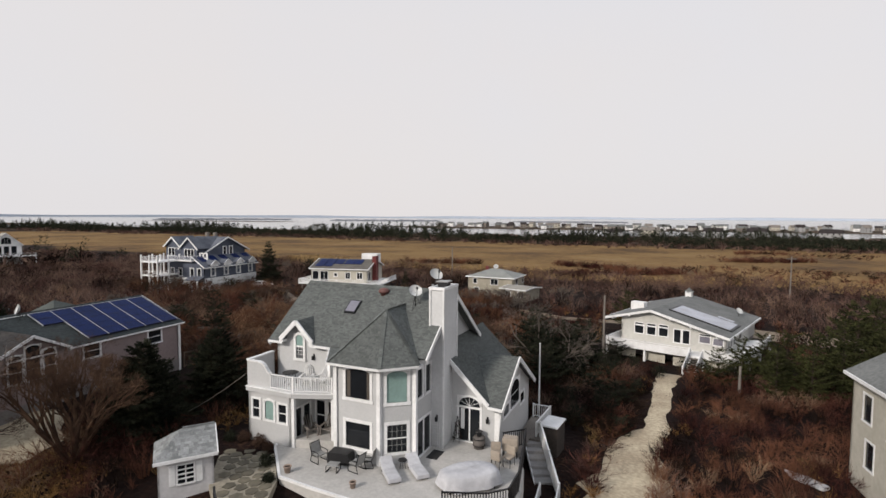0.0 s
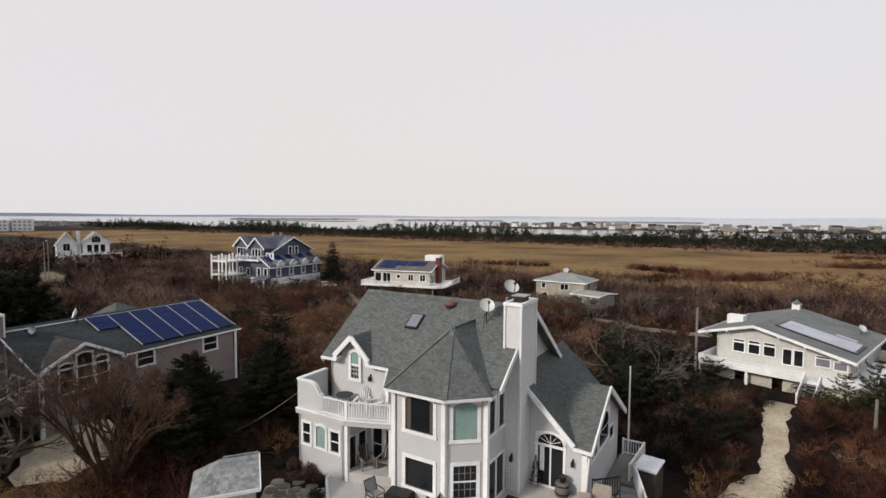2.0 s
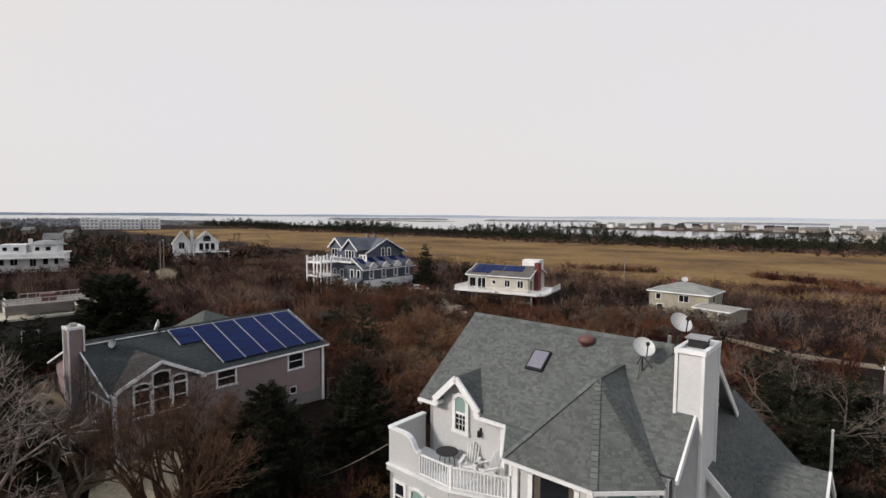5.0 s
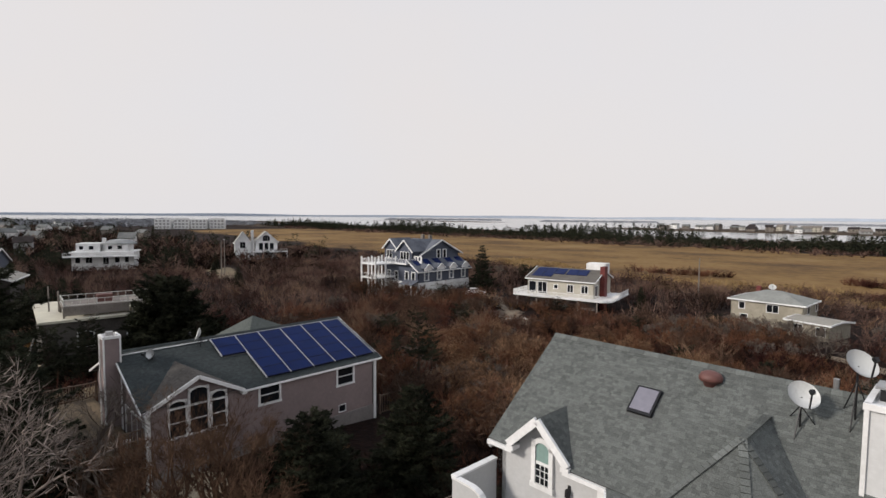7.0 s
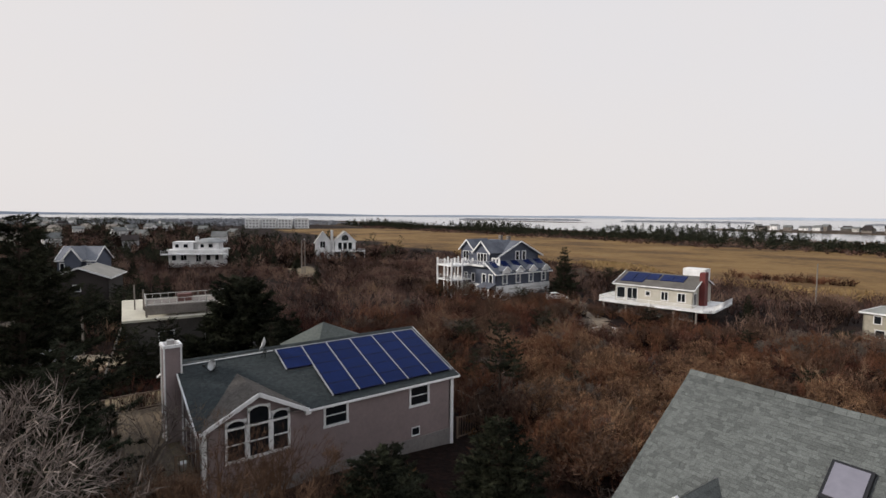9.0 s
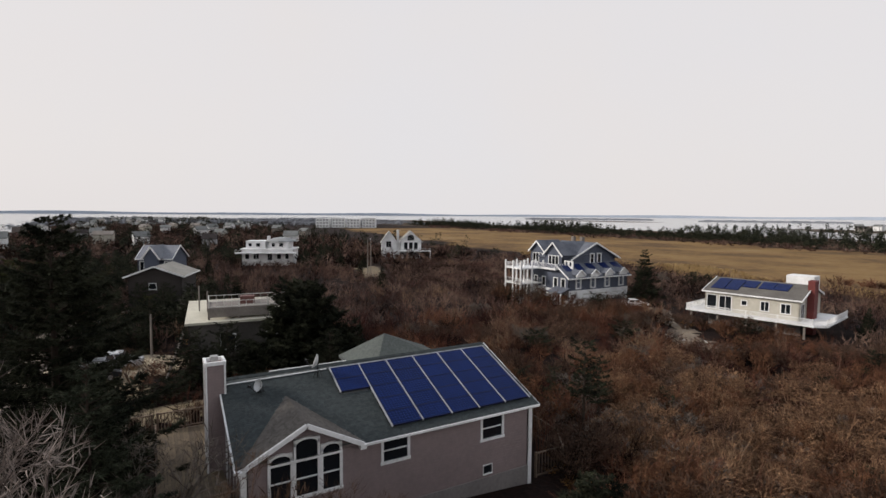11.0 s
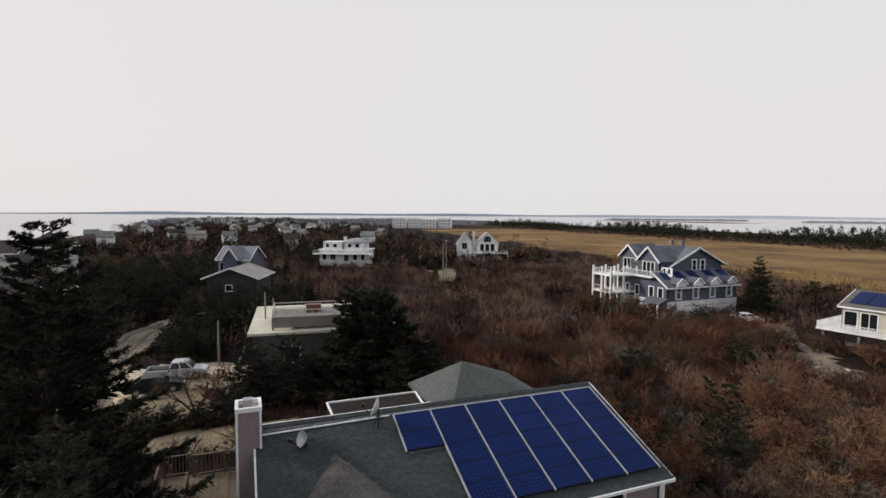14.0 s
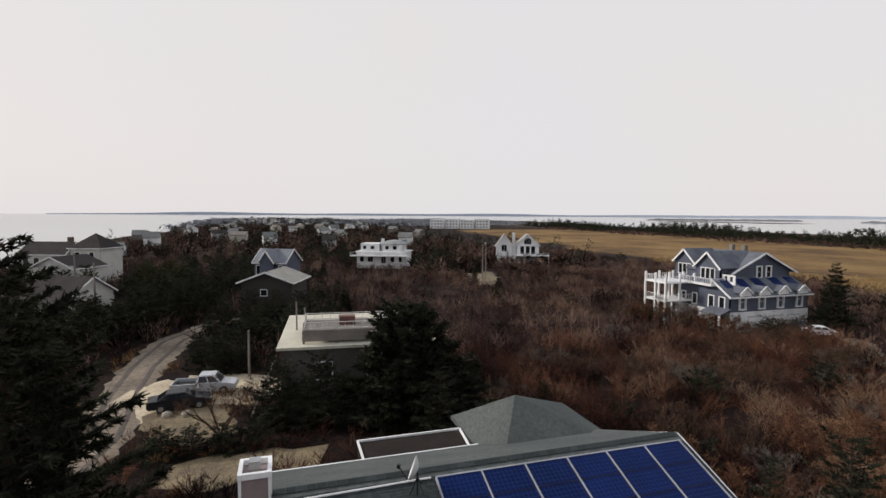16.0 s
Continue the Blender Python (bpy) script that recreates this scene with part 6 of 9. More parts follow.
# dark sheet standing in for the shade inside the front opening
part("garage_door", Buf().box(7.42, -0.03, -1.0, 8.78, -0.01, 1.28), PANE, blue)
for y0 in (0.6, 3.1, 5.9, 9.2, 12.0):
    part("roof_panel", Buf().slab([(8.6, y0, 5.02), (8.6, y0 + 1.6, 5.02), (7.1, y0 + 1.6, 5.97), (7.1, y0, 5.97)], 0.05), CELLS, blue)
part("upper_wall", Buf().slab([(6.8, 3.0, 4.0), (6.8, 13.7, 4.0), (6.8, 13.7, 6.9), (6.8, 8.6, 9.35), (6.8, 3.0, 6.9)], 0.2), BLUE_WALL, blue)
for s0 in (4.6, 6.3):
    window(blue, (6.9, 3.0), (0, 1), s0, s0 + 0.75, 6.0, 7.5, 1, 2, trim=0.16, proud=0.08)
part("upper_wall", wall((-1.2, 3.0), (1, 0), 8.0, 4.0, 6.9, 0.15), BLUE_WALL, blue)
part("upper_wall", wall((6.8, 13.7), (-1, 0), 8.0, 4.0, 6.9, 0.15), BLUE_WALL, blue)
for s in (-1, 1):
    F = [(7.3, 8.6 + s * 5.9, 6.7), (7.3, 8.6, 9.5), (-1.5, 8.6, 9.5), (-1.5, 8.6 + s * 5.9, 6.7)]
    part("roof", Buf().slab(F if s < 0 else F[::-1], 0.12), BLUE_ROOF, blue)
    part("rake_board", Buf().beam((7.34, 8.6 + s * 5.95, 6.6), (7.34, 8.6, 9.42), 0.1, 0.24), WHITE, blue)


def front_gable(cx, yf, half, z_e, z_p, back):
    part("gable_wall", Buf().slab([(cx - half, yf, 4.0), (cx + half, yf, 4.0), (cx + half, yf, z_e), (cx, yf, z_p - 0.1), (cx - half, yf, z_e)], 0.2), BLUE_WALL, blue)
    for s in (-1, 1):
        part("gable_side", wall((cx + s * half, yf), (0, 1), back - yf, 4.0, z_e, 0.15), BLUE_WALL, blue)
        F = [(cx + s * (half + 0.4), yf - 0.4, z_e - 0.3), (cx, yf - 0.4, z_p), (cx, back, z_p), (cx + s * (half + 0.4), back, z_e - 0.3)]
        part("roof", Buf().slab(F[::-1] if s < 0 else F, 0.12), BLUE_ROOF, blue)
        part("rake_board", Buf().beam((cx + s * (half + 0.42), yf - 0.44, z_e - 0.4), (cx, yf - 0.44, z_p - 0.08), 0.1, 0.24), WHITE, blue)
    for k in (-1, 0, 1):
        window(blue, (cx - half, yf - 0.1), (1, 0), half + k * 0.85 - 0.35, half + k * 0.85 + 0.35, 5.7, 7.2, 1, 1, trim=0.1, proud=0.05)


front_gable(4.3, 1.6, 2.1, 7.6, 9.55, 8.6)
front_gable(-2.3, 3.6, 1.9, 7.8, 9.5, 8.6)
part("link_wall", wall((6.4, 1.9), (1, 0), 2.2, 5.3, 6.6, 0.12, [(0.4, 0.9, 5.7, 6.4), (1.3, 1.8, 5.7, 6.4)]), WHITE, blue)
part("balcony", Buf().box(1.4, -0.9, 5.1, 7.4, 1.6, 5.3), WHITE, blue)
fence_run(blue, [(1.4, -0.85, 5.3), (4.4, -0.85, 5.3), (7.3, -0.85, 5.3), (7.3, 1.5, 5.3)], 0.8, 0.3)
for s in (-1.2, 1.0):
    part("chimney", Buf().box(s + 1.6, 9.2, 8.6, s + 2.2, 9.8, 10.3), WEATHERED, blue)
part("deck_floor", Buf().box(-1.2, -4.7, 5.0, 3.2, 0.4, 5.2), WHITE, blue)
part("deck_floor", Buf().box(-1.2, -4.7, 2.4, 3.2, 0.4, 2.6), WHITE, blue)
for x in (-1.1, 1.0, 3.1):
    for y in (-4.6, -2.2, 0.3):
        part("deck_post", Buf().box(x - 0.12, y - 0.12, -1.2, x + 0.12, y + 0.12, 6.4), WHITE, blue)
fence_run(blue, [(3.1, 0.2, 5.2), (3.1, -4.6, 5.2), (-1.1, -4.6, 5.2), (-1.1, 0.2, 5.2)], 0.8, 0.35)
fence_run(blue, [(3.1, 0.2, 2.6), (3.1, -4.6, 2.6), (-1.1, -4.6, 2.6)], 0.8, 0.35)
part("porch_roof", Buf().slab([(6.6, -2.0, 1.7), (10.0, -2.0, 1.7), (10.0, 0, 2.4), (6.6, 0, 2.4)], 0.1), BLUE_ROOF, blue)
for x in (6.8, 9.8):
    part("porch_post", Buf().box(x - 0.12, -1.9, -1.2, x + 0.12, -1.7, 1.7), WHITE, blue)

# low house with the red chimney
red = cottage("long pale bungalow with white railed deck and red brick chimney", -64.6, 92.5, 0, 11, 11.3, 9.2, 3.95, 1.45, "gable_x", CREAM_WALL, material("brown_grey_shingle", (0.15, 0.14, 0.125), 0.92, second=(0.11, 0.1, 0.09), grain=6, vary=0.3, spec=0.2),
              front=[(0.3, 1.5, 1.5, 3.3), (1.9, 3.4, 1.4, 3.3, 2), (4.7, 5.3, 2.4, 3.0), (7.0, 7.9, 2.0, 3.15, 2), (9.3, 10.3, 2.0, 3.15, 2)], right=[(0.6, 1.9, 1.5, 3.2, 2)], trim=0.1, base=0.6)
part("chimney", Buf().box(11.34, 2.9, -1.2, 12.1, 4.5, 6.1), RED_BRICK, red, "red brick chimney against the gable")
part("rooftop_box", Buf().box(8.0, 6.2, 4.2, 11.2, 8.8, 6.3), WHITE, red)
part("deck_floor", Buf().prism([(-1.9, -1.7), (13.2, -1.7), (14.4, -0.6), (14.4, 9.2), (11.32, 9.2), (11.32, -0.02), (-0.02, -0.02), (-0.02, 6), (-1.9, 6)], 1.0, 1.2), WHITE, red)
fence_run(red, [(-1.8, 6, 1.2), (-1.8, -1.6, 1.2), (2.0, -1.6, 1.2), (5.8, -1.6, 1.2), (9.4, -1.6, 1.2), (13.1, -1.6, 1.2), (14.3, -0.6, 1.2), (14.3, 9.1, 1.2)], 0.75, 0.13)
for x in (-1.3, 2.2, 5.8, 9.2, 12.2):
    part("deck_post", Buf().box(x - 0.12, -1.3, -1.3, x + 0.12, -1.1, 1.05), WEATHERED, red)
part("under_wall", wall((0.3, 0.6), (1, 0), 11, -1.3, 1.05, 0.15), FOUNDATION, red)
for i, x0 in enumerate((0.4, 2.2, 4.0, 6.0, 7.75)):
    kx = 1.45 / 4.6
    yb, yt = (0.7, 4.1) if i < 2 else (1.9, 4.0)
    part("roof_panel", Buf().slab([(x0, yb, 3.95 + yb * kx + 0.1), (x0 + 1.68, yb, 3.95 + yb * kx + 0.1), (x0 + 1.68, yt, 3.95 + yt * kx + 0.1), (x0, yt, 3.95 + yt * kx + 0.1)], 0.08), CELLS, red)

# low gabled house with the broad deck
gab = thing("house", -6.88, 69.6, 0, -20, "pale single-storey house with a broad low gable and white deck", "house")
GWID, GDEP, GRX, GRZ = 10.34, 13.3, 3.31, 4.26


def gab_z(x):
    """Height of its roof over the front wall's run."""
    return GRZ - (0.272 * (GRX - x) if x < GRX else 0.246 * (x - GRX))


gab_front = [(1.5, 2.4, 1.52, 2.32), (2.8, 3.66, 1.54, 2.34), (4.03, 4.9, 1.56, 2.38), (5.55, 6.18, 1.12, 2.44), (6.4, 7.02, 1.14, 2.46), (7.99, 8.94, 1.5, 2.12), (9.26, 10.1, 1.44, 2.06)]
gab_transom = [(1.5, 2.4, 2.46, 2.62), (2.8, 3.66, 2.48, 2.66), (4.03, 4.9, 2.52, 2.7), (7.99, 8.94, 2.2, 2.34)]
gab_right = [(0.9, 1.5, 1.0, 2.3), (1.9, 2.5, 1.0, 2.3), (3.2, 3.8, 1.0, 2.3), (5.4, 6.6, 1.2, 2.3)]
part("wall", wall((0, 0), (1, 0), GWID, 0.5, 2.42, 0.15, [h for h in gab_front[5:]]), PALE_WALL, gab)
part("gable", Buf().slab([(0, -0.02, 2.42), (GWID, -0.02, 2.42), (GWID, -0.02, gab_z(GWID) - 0.05), (GRX, -0.02, GRZ - 0.1), (0, -0.02, gab_z(0) - 0.1)], 0.15), PALE_WALL, gab)
part("wall", wall((GWID, 0), (0, 1), GDEP, 0.5, gab_z(GWID) - 0.06, 0.15, gab_right), PALE_WALL, gab)
part("wall", wall((GWID, GDEP), (-1, 0), GWID, 0.5, 2.5, 0.15), PALE_WALL, gab)
part("gable", Buf().slab([(GWID, GDEP, 2.42), (0, GDEP, 2.42), (0, GDEP, gab_z(0) - 0.1), (GRX, GDEP, GRZ - 0.1), (GWID, GDEP, gab_z(GWID) - 0.05)], 0.15), PALE_WALL, gab)
part("wall", wall((0, GDEP), (0, -1), GDEP, 0.5, gab_z(0) - 0.1, 0.15), PALE_WALL, gab)
for h in gab_front:
    window(gab, (0, -0.04), (1, 0), *h, trim=0.09, sash=0.05, inset=0.0, pane_mat=SKYLIGHT if h[0] > 7.5 else None)
for h in gab_transom:
    window(gab, (0, -0.04), (1, 0), *h, trim=0.06, inset=0.0)
for h in gab_right:
    window(gab, (GWID, 0), (0, 1), *h, trim=0.1, sash=0.05)
GL, GR, GF, GB = -1.62, GWID + 0.5, -0.75, GDEP + 0.4
part("roof", Buf().slab([(GL, GB, gab_z(GL)), (GL, GF, gab_z(GL)), (GRX, GF, GRZ), (GRX, GB, GRZ)], 0.12), SHINGLE_FAR, gab)
part("roof", Buf().slab([(GR, GF, gab_z(GR)), (GR, GB, gab_z(GR)), (GRX, GB, GRZ), (GRX, GF, GRZ)], 0.12), SHINGLE_FAR, gab)
for x0 in (GL, GR):
    part("rake_board", Buf().beam((x0, GF - 0.02, gab_z(x0) - 0.1), (GRX, GF - 0.02, GRZ - 0.1), 0.08, 0.24), WHITE, gab)
    part("fascia", Buf().beam((x0, GF, gab_z(x0) - 0.1), (x0, GB, gab_z(x0) - 0.1), 0.08, 0.22), WHITE, gab)
for k in range(5):
    x0 = GRX + (-4.0, -2.2, 2.0, 4.0, 6.4)[k]
    part("rafter_end", Buf().box(x0 - 0.07, GF - 0.1, gab_z(x0) - 0.36, x0 + 0.07, -0.02, gab_z(x0) - 0.2), WHITE, gab)
for p, u, ln in (((0.1, 0.1), (1, 0), GWID - 0.2), ((GWID - 0.1, 0.1), (0, 1), GDEP - 0.2)):
    part("base_wall", wall(p, u, ln, -1.8, 0.52, 0.2), FOUNDATION, gab)
part("deck_floor", Buf().prism([(-0.5, -2.7), (11.6, -2.0), (12.5, -0.6), (12.5, 9.4), (GWID + 0.02, 9.4), (GWID + 0.02, -0.02), (-0.02, -0.02), (-0.02, 3), (-0.5, 3)], 0.35, 0.55), WHITE, gab)
DECK_RUN = [(-0.5, 3), (-0.5, -2.7), (3.4, -2.47), (7.7, -2.22), (8.9, -2.15), (11.6, -2.0), (12.5, -0.6), (12.5, 4.2), (12.5, 9.4)]
for k, (a, c) in enumerate(zip(DECK_RUN, DECK_RUN[1:])):
    if k == 3:
        continue
    part("parapet", Buf().beam((*a, 0.82), (*c, 0.82), 0.08, 0.56), WHITE, gab)
    part("cap_rail", Buf().beam((*a, 1.22), (*c, 1.22), 0.14, 0.08), WHITE, gab)
for x0, x1 in ((0.2, 2.2), (3.0, 5.2), (6.0, 7.6), (9.0, 11.3)):
    part("deck_skirt", wall((x0, -1.6), (1, 0), x1 - x0, -1.6, 0.34, 0.08), CREAM_WALL, gab, "pale boarded panel under the deck")
for x, y in DECK_RUN:
    part("post", Buf().box(x - 0.08, y - 0.08, 0.5, x + 0.08, y + 0.08, 1.32), WHITE, gab)
    part("deck_post", Buf().box(x - 0.1, y + 0.12, -1.9, x + 0.1, y + 0.32, 0.35), WHITE, gab)
for i in range(7):
    part("step", Buf().box(7.8, -2.6 - i * 0.28, 0.3 - i * 0.2, 8.8, -2.3 - i * 0.28, 0.35 - i * 0.2), WEATHERED, gab)
for x in (7.75, 8.85):
    part("stair_rail", Buf().beam((x, -2.3, 1.2), (x, -4.4, -0.1), 0.08, 0.12).beam((x, -2.3, 0.6), (x, -4.4, -0.72), 0.06, 0.62).box(x - 0.07, -4.47, -1.5, x + 0.07, -4.33, 0.0), WHITE, gab)
GLAZE = material("pale_roof_glazing", (0.42, 0.44, 0.5), 0.25, vary=0.06, spec=0.6)
glaze = part("roof_window", Buf().slab([(10.4, 2.0, gab_z(10.4) + 0.1), (10.4, 6.0, gab_z(10.4) + 0.1), (4.3, 6.0, gab_z(4.3) + 0.1), (4.3, 2.0, gab_z(4.3) + 0.1)], 0.1), DARK_METAL, gab, "dark-edged frame round a pale roof panel")
part("pane", Buf().slab([(10.15, 2.25, gab_z(10.15) + 0.12), (10.15, 5.75, gab_z(10.15) + 0.12), (4.55, 5.75, gab_z(4.55) + 0.12), (4.55, 2.25, gab_z(4.55) + 0.12)], 0.02), GLAZE, glaze, "large pale glazed roof panel")
part("roof_strip", Buf().slab([(9.6, 6.5, gab_z(9.6) + 0.06), (9.6, 7.0, gab_z(9.6) + 0.06), (8.0, 7.0, gab_z(8.0) + 0.06), (8.0, 6.5, gab_z(8.0) + 0.06)], 0.06), GLAZE, gab)
part("chimney", Buf().box(-0.6, 4.0, 2.6, 0.9, 5.0, 4.15), WHITE, gab)
part("cupola", Buf().box(GRX - 0.35, GDEP - 1.2, GRZ - 0.15, GRX + 0.35, GDEP - 0.5, GRZ + 0.55), WHITE, gab)
part("cupola_roof", Buf().lathe((GRX, GDEP - 0.85, GRZ + 0.55), [(0.62, 0), (0.3, 0.2), (0.03, 0.5)], 4), SHINGLE_FAR, gab)
toy = single("deck_toy", Buf().lathe((0, 0, 0), [(0.05, 0), (0.28, 0.02), (0.3, 0.2), (0.18, 0.34), (0.02, 0.36)], 10), material("yellow_plastic", (0.75, 0.5, 0.04), 0.5, vary=0.05), "small rounded yellow plastic toy on a white deck", "toy", smooth=True)
toy.matrix_basis = gab.matrix_basis @ place(5.0, -1.7, 0.55)
gd = dish(0, 0, 0, 60, 0.5, 0.4)
gd.matrix_basis = gab.matrix_basis @ place(9.2, 10.6, gab_z(9.2))

HUT_WALL = material("weathered_tan_siding", (0.36, 0.33, 0.265), 0.85, second=(0.28, 0.255, 0.2), grain=3, vary=0.15, stripe=(2, 0.2), bump=0.4)
hut = cottage("small cream bungalow with a pale hipped roof", -36.2, 103.0, 0, -4, 8.9, 7.0, 2.6, 1.3, "hip", HUT_WALL, material("pale_hip_roof", (0.26, 0.268, 0.25), 0.9, vary=0.2, grain=3),
              front=[(1.1, 1.8, 1.3, 2.2), (4.6, 6.0, 1.2, 2.2, 2), (1.3, 2.2, -0.4, 0.5), (7.2, 8.0, -0.6, 1.0)], right=[(2, 3, 1.2, 2.2), (6, 7, 1.2, 2.2)], trim=0.08)
part("chimney", Buf().box(1.6, 5.2, 2.6, 2.2, 5.8, 4.1), RED_BRICK, hut)
hd = dish(0, 0, 0, 20, 0.8, 0.5)
hd.matrix_basis = hut.matrix_basis @ place(3.6, 5.6, 3.2)
garage = cottage("small cream garage among bare shrubs", -28.4, 98.8, 0, -18, 4.8, 5.0, 1.3, 0.25, "gable_x", HUT_WALL, TAN_ROOF, front=[(0.8, 1.8, -0.2, 0.8, 2), (3.4, 4.4, -0.2, 0.8, 2)], trim=0.07, name="garage")
edge = cottage("cream two-storey house with a grey shingled roof", 7.1, 37.6, 0, 6, 8, 7.2, 5.6, 2.4, "gable_y", CREAM_WALL, SHINGLE_FAR, left=[(1.2, 2.0, 3.2, 4.6), (3.6, 4.4, 3.0, 4.6), (1.6, 2.4, 0.8, 2.2), (4.6, 5.6, 0.6, 2.2)], front=[(1, 2, 3.2, 4.6), (3, 4, 3.2, 4.6)], trim=0.1)
single("rock_pile", Buf().lathe((5.6, 38.2, 0.0), [(0.7, -0.6), (0.75, 0.1), (0.5, 0.35), (0.1, 0.4)], 7), STONE, "pile of pale boulders beside the cream house", "rocks")
single("snow_patch", Buf().prism([(3.4, 43.5), (4.6, 42.6), (5.0, 43.0), (4.2, 43.9), (3.2, 44.4)], -1.0, float(gh(np.float64(4.0), np.float64(43.5))) + 0.14), SNOW, "strip of old snow lying in the brush", "snow")

# flat-roofed house with a roof deck
# weathered siding, its colour darkened for the shade on the wall
flat = cottage("weathered flat-roofed house with a cream roof and rooftop deck", -67.6, 27.3, 0, 85, 11.2, 11.6, 4.85, 0.2, "flat", material("shaded_weathered_siding", (0.1, 0.09, 0.08), 0.88, second=(0.07, 0.062, 0.055), grain=5, vary=0.25, stripe=(2, 0.18), bump=0.4), material("cream_membrane", (0.58, 0.55, 0.44), 0.8, second=(0.46, 0.43, 0.35), vary=0.12), front=[(6.2, 7.0, 2.6, 3.9), (7.6, 8.6, 2.4, 3.9), (2.5, 3.6, 2.6, 3.8)], over=0.25, trim=0.09, base=-0.5, name="flat_roofed_house")
part("roof_deck", Buf().box(1.5, 0.6, 5.9, 8.8, 4.4, 6.05), WEATHERED, flat)
part("skirt", Buf().box(1.5, 0.55, 5.25, 6.4, 0.65, 5.95), WEATHERED, flat)
for x in (1.6, 4.0, 6.4, 8.7):
    for y in (0.7, 4.3):
        part("deck_post", Buf().box(x - 0.08, y - 0.08, 4.9, x + 0.08, y + 0.08, 6.0), WEATHERED, flat)
fence_run(flat, [(1.6, 4.3, 6.05), (1.6, 0.7, 6.05), (4.0, 0.7, 6.05), (6.4, 0.7, 6.05), (8.7, 0.7, 6.05), (8.7, 4.3, 6.05), (1.6, 4.3, 6.05)], 0.55, 0.6, PALE_WALL)
part("box", Buf().box(4.2, 2.2, 6.05, 5.4, 3.0, 6.7), VENT_BROWN, flat)
part("stair", Buf().beam((6.4, 0.5, 4.9), (8.0, 0.7, 6.0), 0.5, 0.12), WEATHERED, flat)
for x, y, h in ((0.8, 5.5, 8.2), (1.5, 4.8, 7.8), (10.4, 4.5, 7.8)):
    part("vent_pipe", Buf().tube((x, y, 4.9), (x, y, h - 0.8), 0.07, 0.06, 6), WEATHERED, flat)
part("stair_rail", Buf().beam((-1.5, -3.4, 1.4), (-0.3, 0.1, 4.4), 0.1, 0.16), WEATHERED, flat)

# houses along the shore road
SHORE_ROOF = material("dark_brown_roof", (0.045, 0.037, 0.036), 0.92, second=(0.03, 0.025, 0.025), grain=4, vary=0.25, spec=0.15)
SLATE_ROOF = material("blue_grey_roof", (0.2, 0.21, 0.235), 0.9, second=(0.16, 0.17, 0.19), grain=4, vary=0.2)
navy = cottage("slate-blue house with white-edged gables", -121, 22.5, 0, 62, 6.6, 6.5, 6.3, 1.9, "gable_x", BLUE_WALL, SLATE_ROOF, front=[(0.5, 1.2, 4.2, 5.6), (5.3, 6.1, 4.2, 5.6)], trim=0.12)
part("cross_gable", Buf().slab([(1.9, -1.2, 3.0), (4.7, -1.2, 3.0), (4.7, -1.2, 6.5), (3.3, -1.2, 8.0), (1.9, -1.2, 6.5)], 0.2), BLUE_WALL, navy)
for s in (-1, 1):
    F = [(3.3 + s * 1.8, -1.5, 6.2), (3.3, -1.5, 8.2), (3.3, 3.7, 8.2), (3.3 + s * 1.8, 2.6, 6.2)]
    part("cross_roof", Buf().slab(F[::-1] if s < 0 else F, 0.12), SLATE_ROOF, navy)
    part("rake_board", Buf().beam((3.3 + s * 1.8, -1.55, 6.1), (3.3, -1.55, 8.1), 0.12, 0.26), WHITE, navy)
low = cottage("low dark house with a broad pale gable roof", -105.2, 21.9, 0, 72, 8.2, 9, 4.6, 1.3, "gable_y", material("brown_siding", (0.035, 0.028, 0.025), 0.85), TAN_ROOF, front=[(3.2, 4.2, 2.6, 3.4)], over=0.6)
hipped = cottage("grey shore house with a tall dark hipped roof", -160.2, -17, 0, 70, 7, 7, 6.7, 3.2, "hip", PALE_WALL, SHORE_ROOF, front=[(1.2, 2.2, 4.4, 5.8), (4.4, 5.4, 4.4, 5.8)], trim=0.1)
hip_wing = cottage("pale shore house with a dark roof and skylights", -163, -27.5, 0, 70, 10.5, 6.5, 5.6, 2.4, "gable_x", PALE_WALL, SHORE_ROOF, front=[(1, 2.2, 3, 4.6), (3.4, 4.6, 3, 4.6), (7, 8.2, 3, 4.6)], trim=0.1)
part("skylight", Buf().slab([(4, 1.0, 6.1), (5.6, 1.0, 6.1), (5.6, 2.2, 7.0), (4, 2.2, 7.0)], 0.1), COVER, hip_wing)
part("chimney", Buf().box(8.6, 3.2, 6.5, 9.4, 4.2, 9.0), BROWN_WOOD, hip_wing)
cottage("grey-sided gabled house above the shore road", -144, -18, 0, 66, 9, 8, 4.2, 2.0, "gable_y", PALE_WALL, SHORE_ROOF, front=[(3.7, 4.3, 3.6, 4.6), (4.7, 5.3, 3.6, 4.6)], trim=0.12)
porch_house = cottage("white house with a dark roof and a pillared porch", -112, -7.5, 0, 62, 9.5, 7, 3.6, 2.2, "gable_x", PALE_WALL, SHORE_ROOF, front=[(1.0, 3.0, 1.4, 2.8, 2), (5, 6, 1.2, 2.8)], trim=0.12)
part("porch_roof", Buf().slab([(-0.3, -2.6, 3.1), (9.8, -2.6, 3.1), (9.8, 0, 3.9), (-0.3, 0, 3.9)], 0.12), SHORE_ROOF, porch_house)
for x in (0.2, 3.2, 6.3, 9.3):
    part("porch_post", Buf().box(x - 0.12, -2.45, -0.6, x + 0.12, -2.2, 3.1), WHITE, porch_house)
part("porch_floor", Buf().box(-0.2, -2.6, 0.4, 9.7, 0, 0.6), WHITE, porch_house)
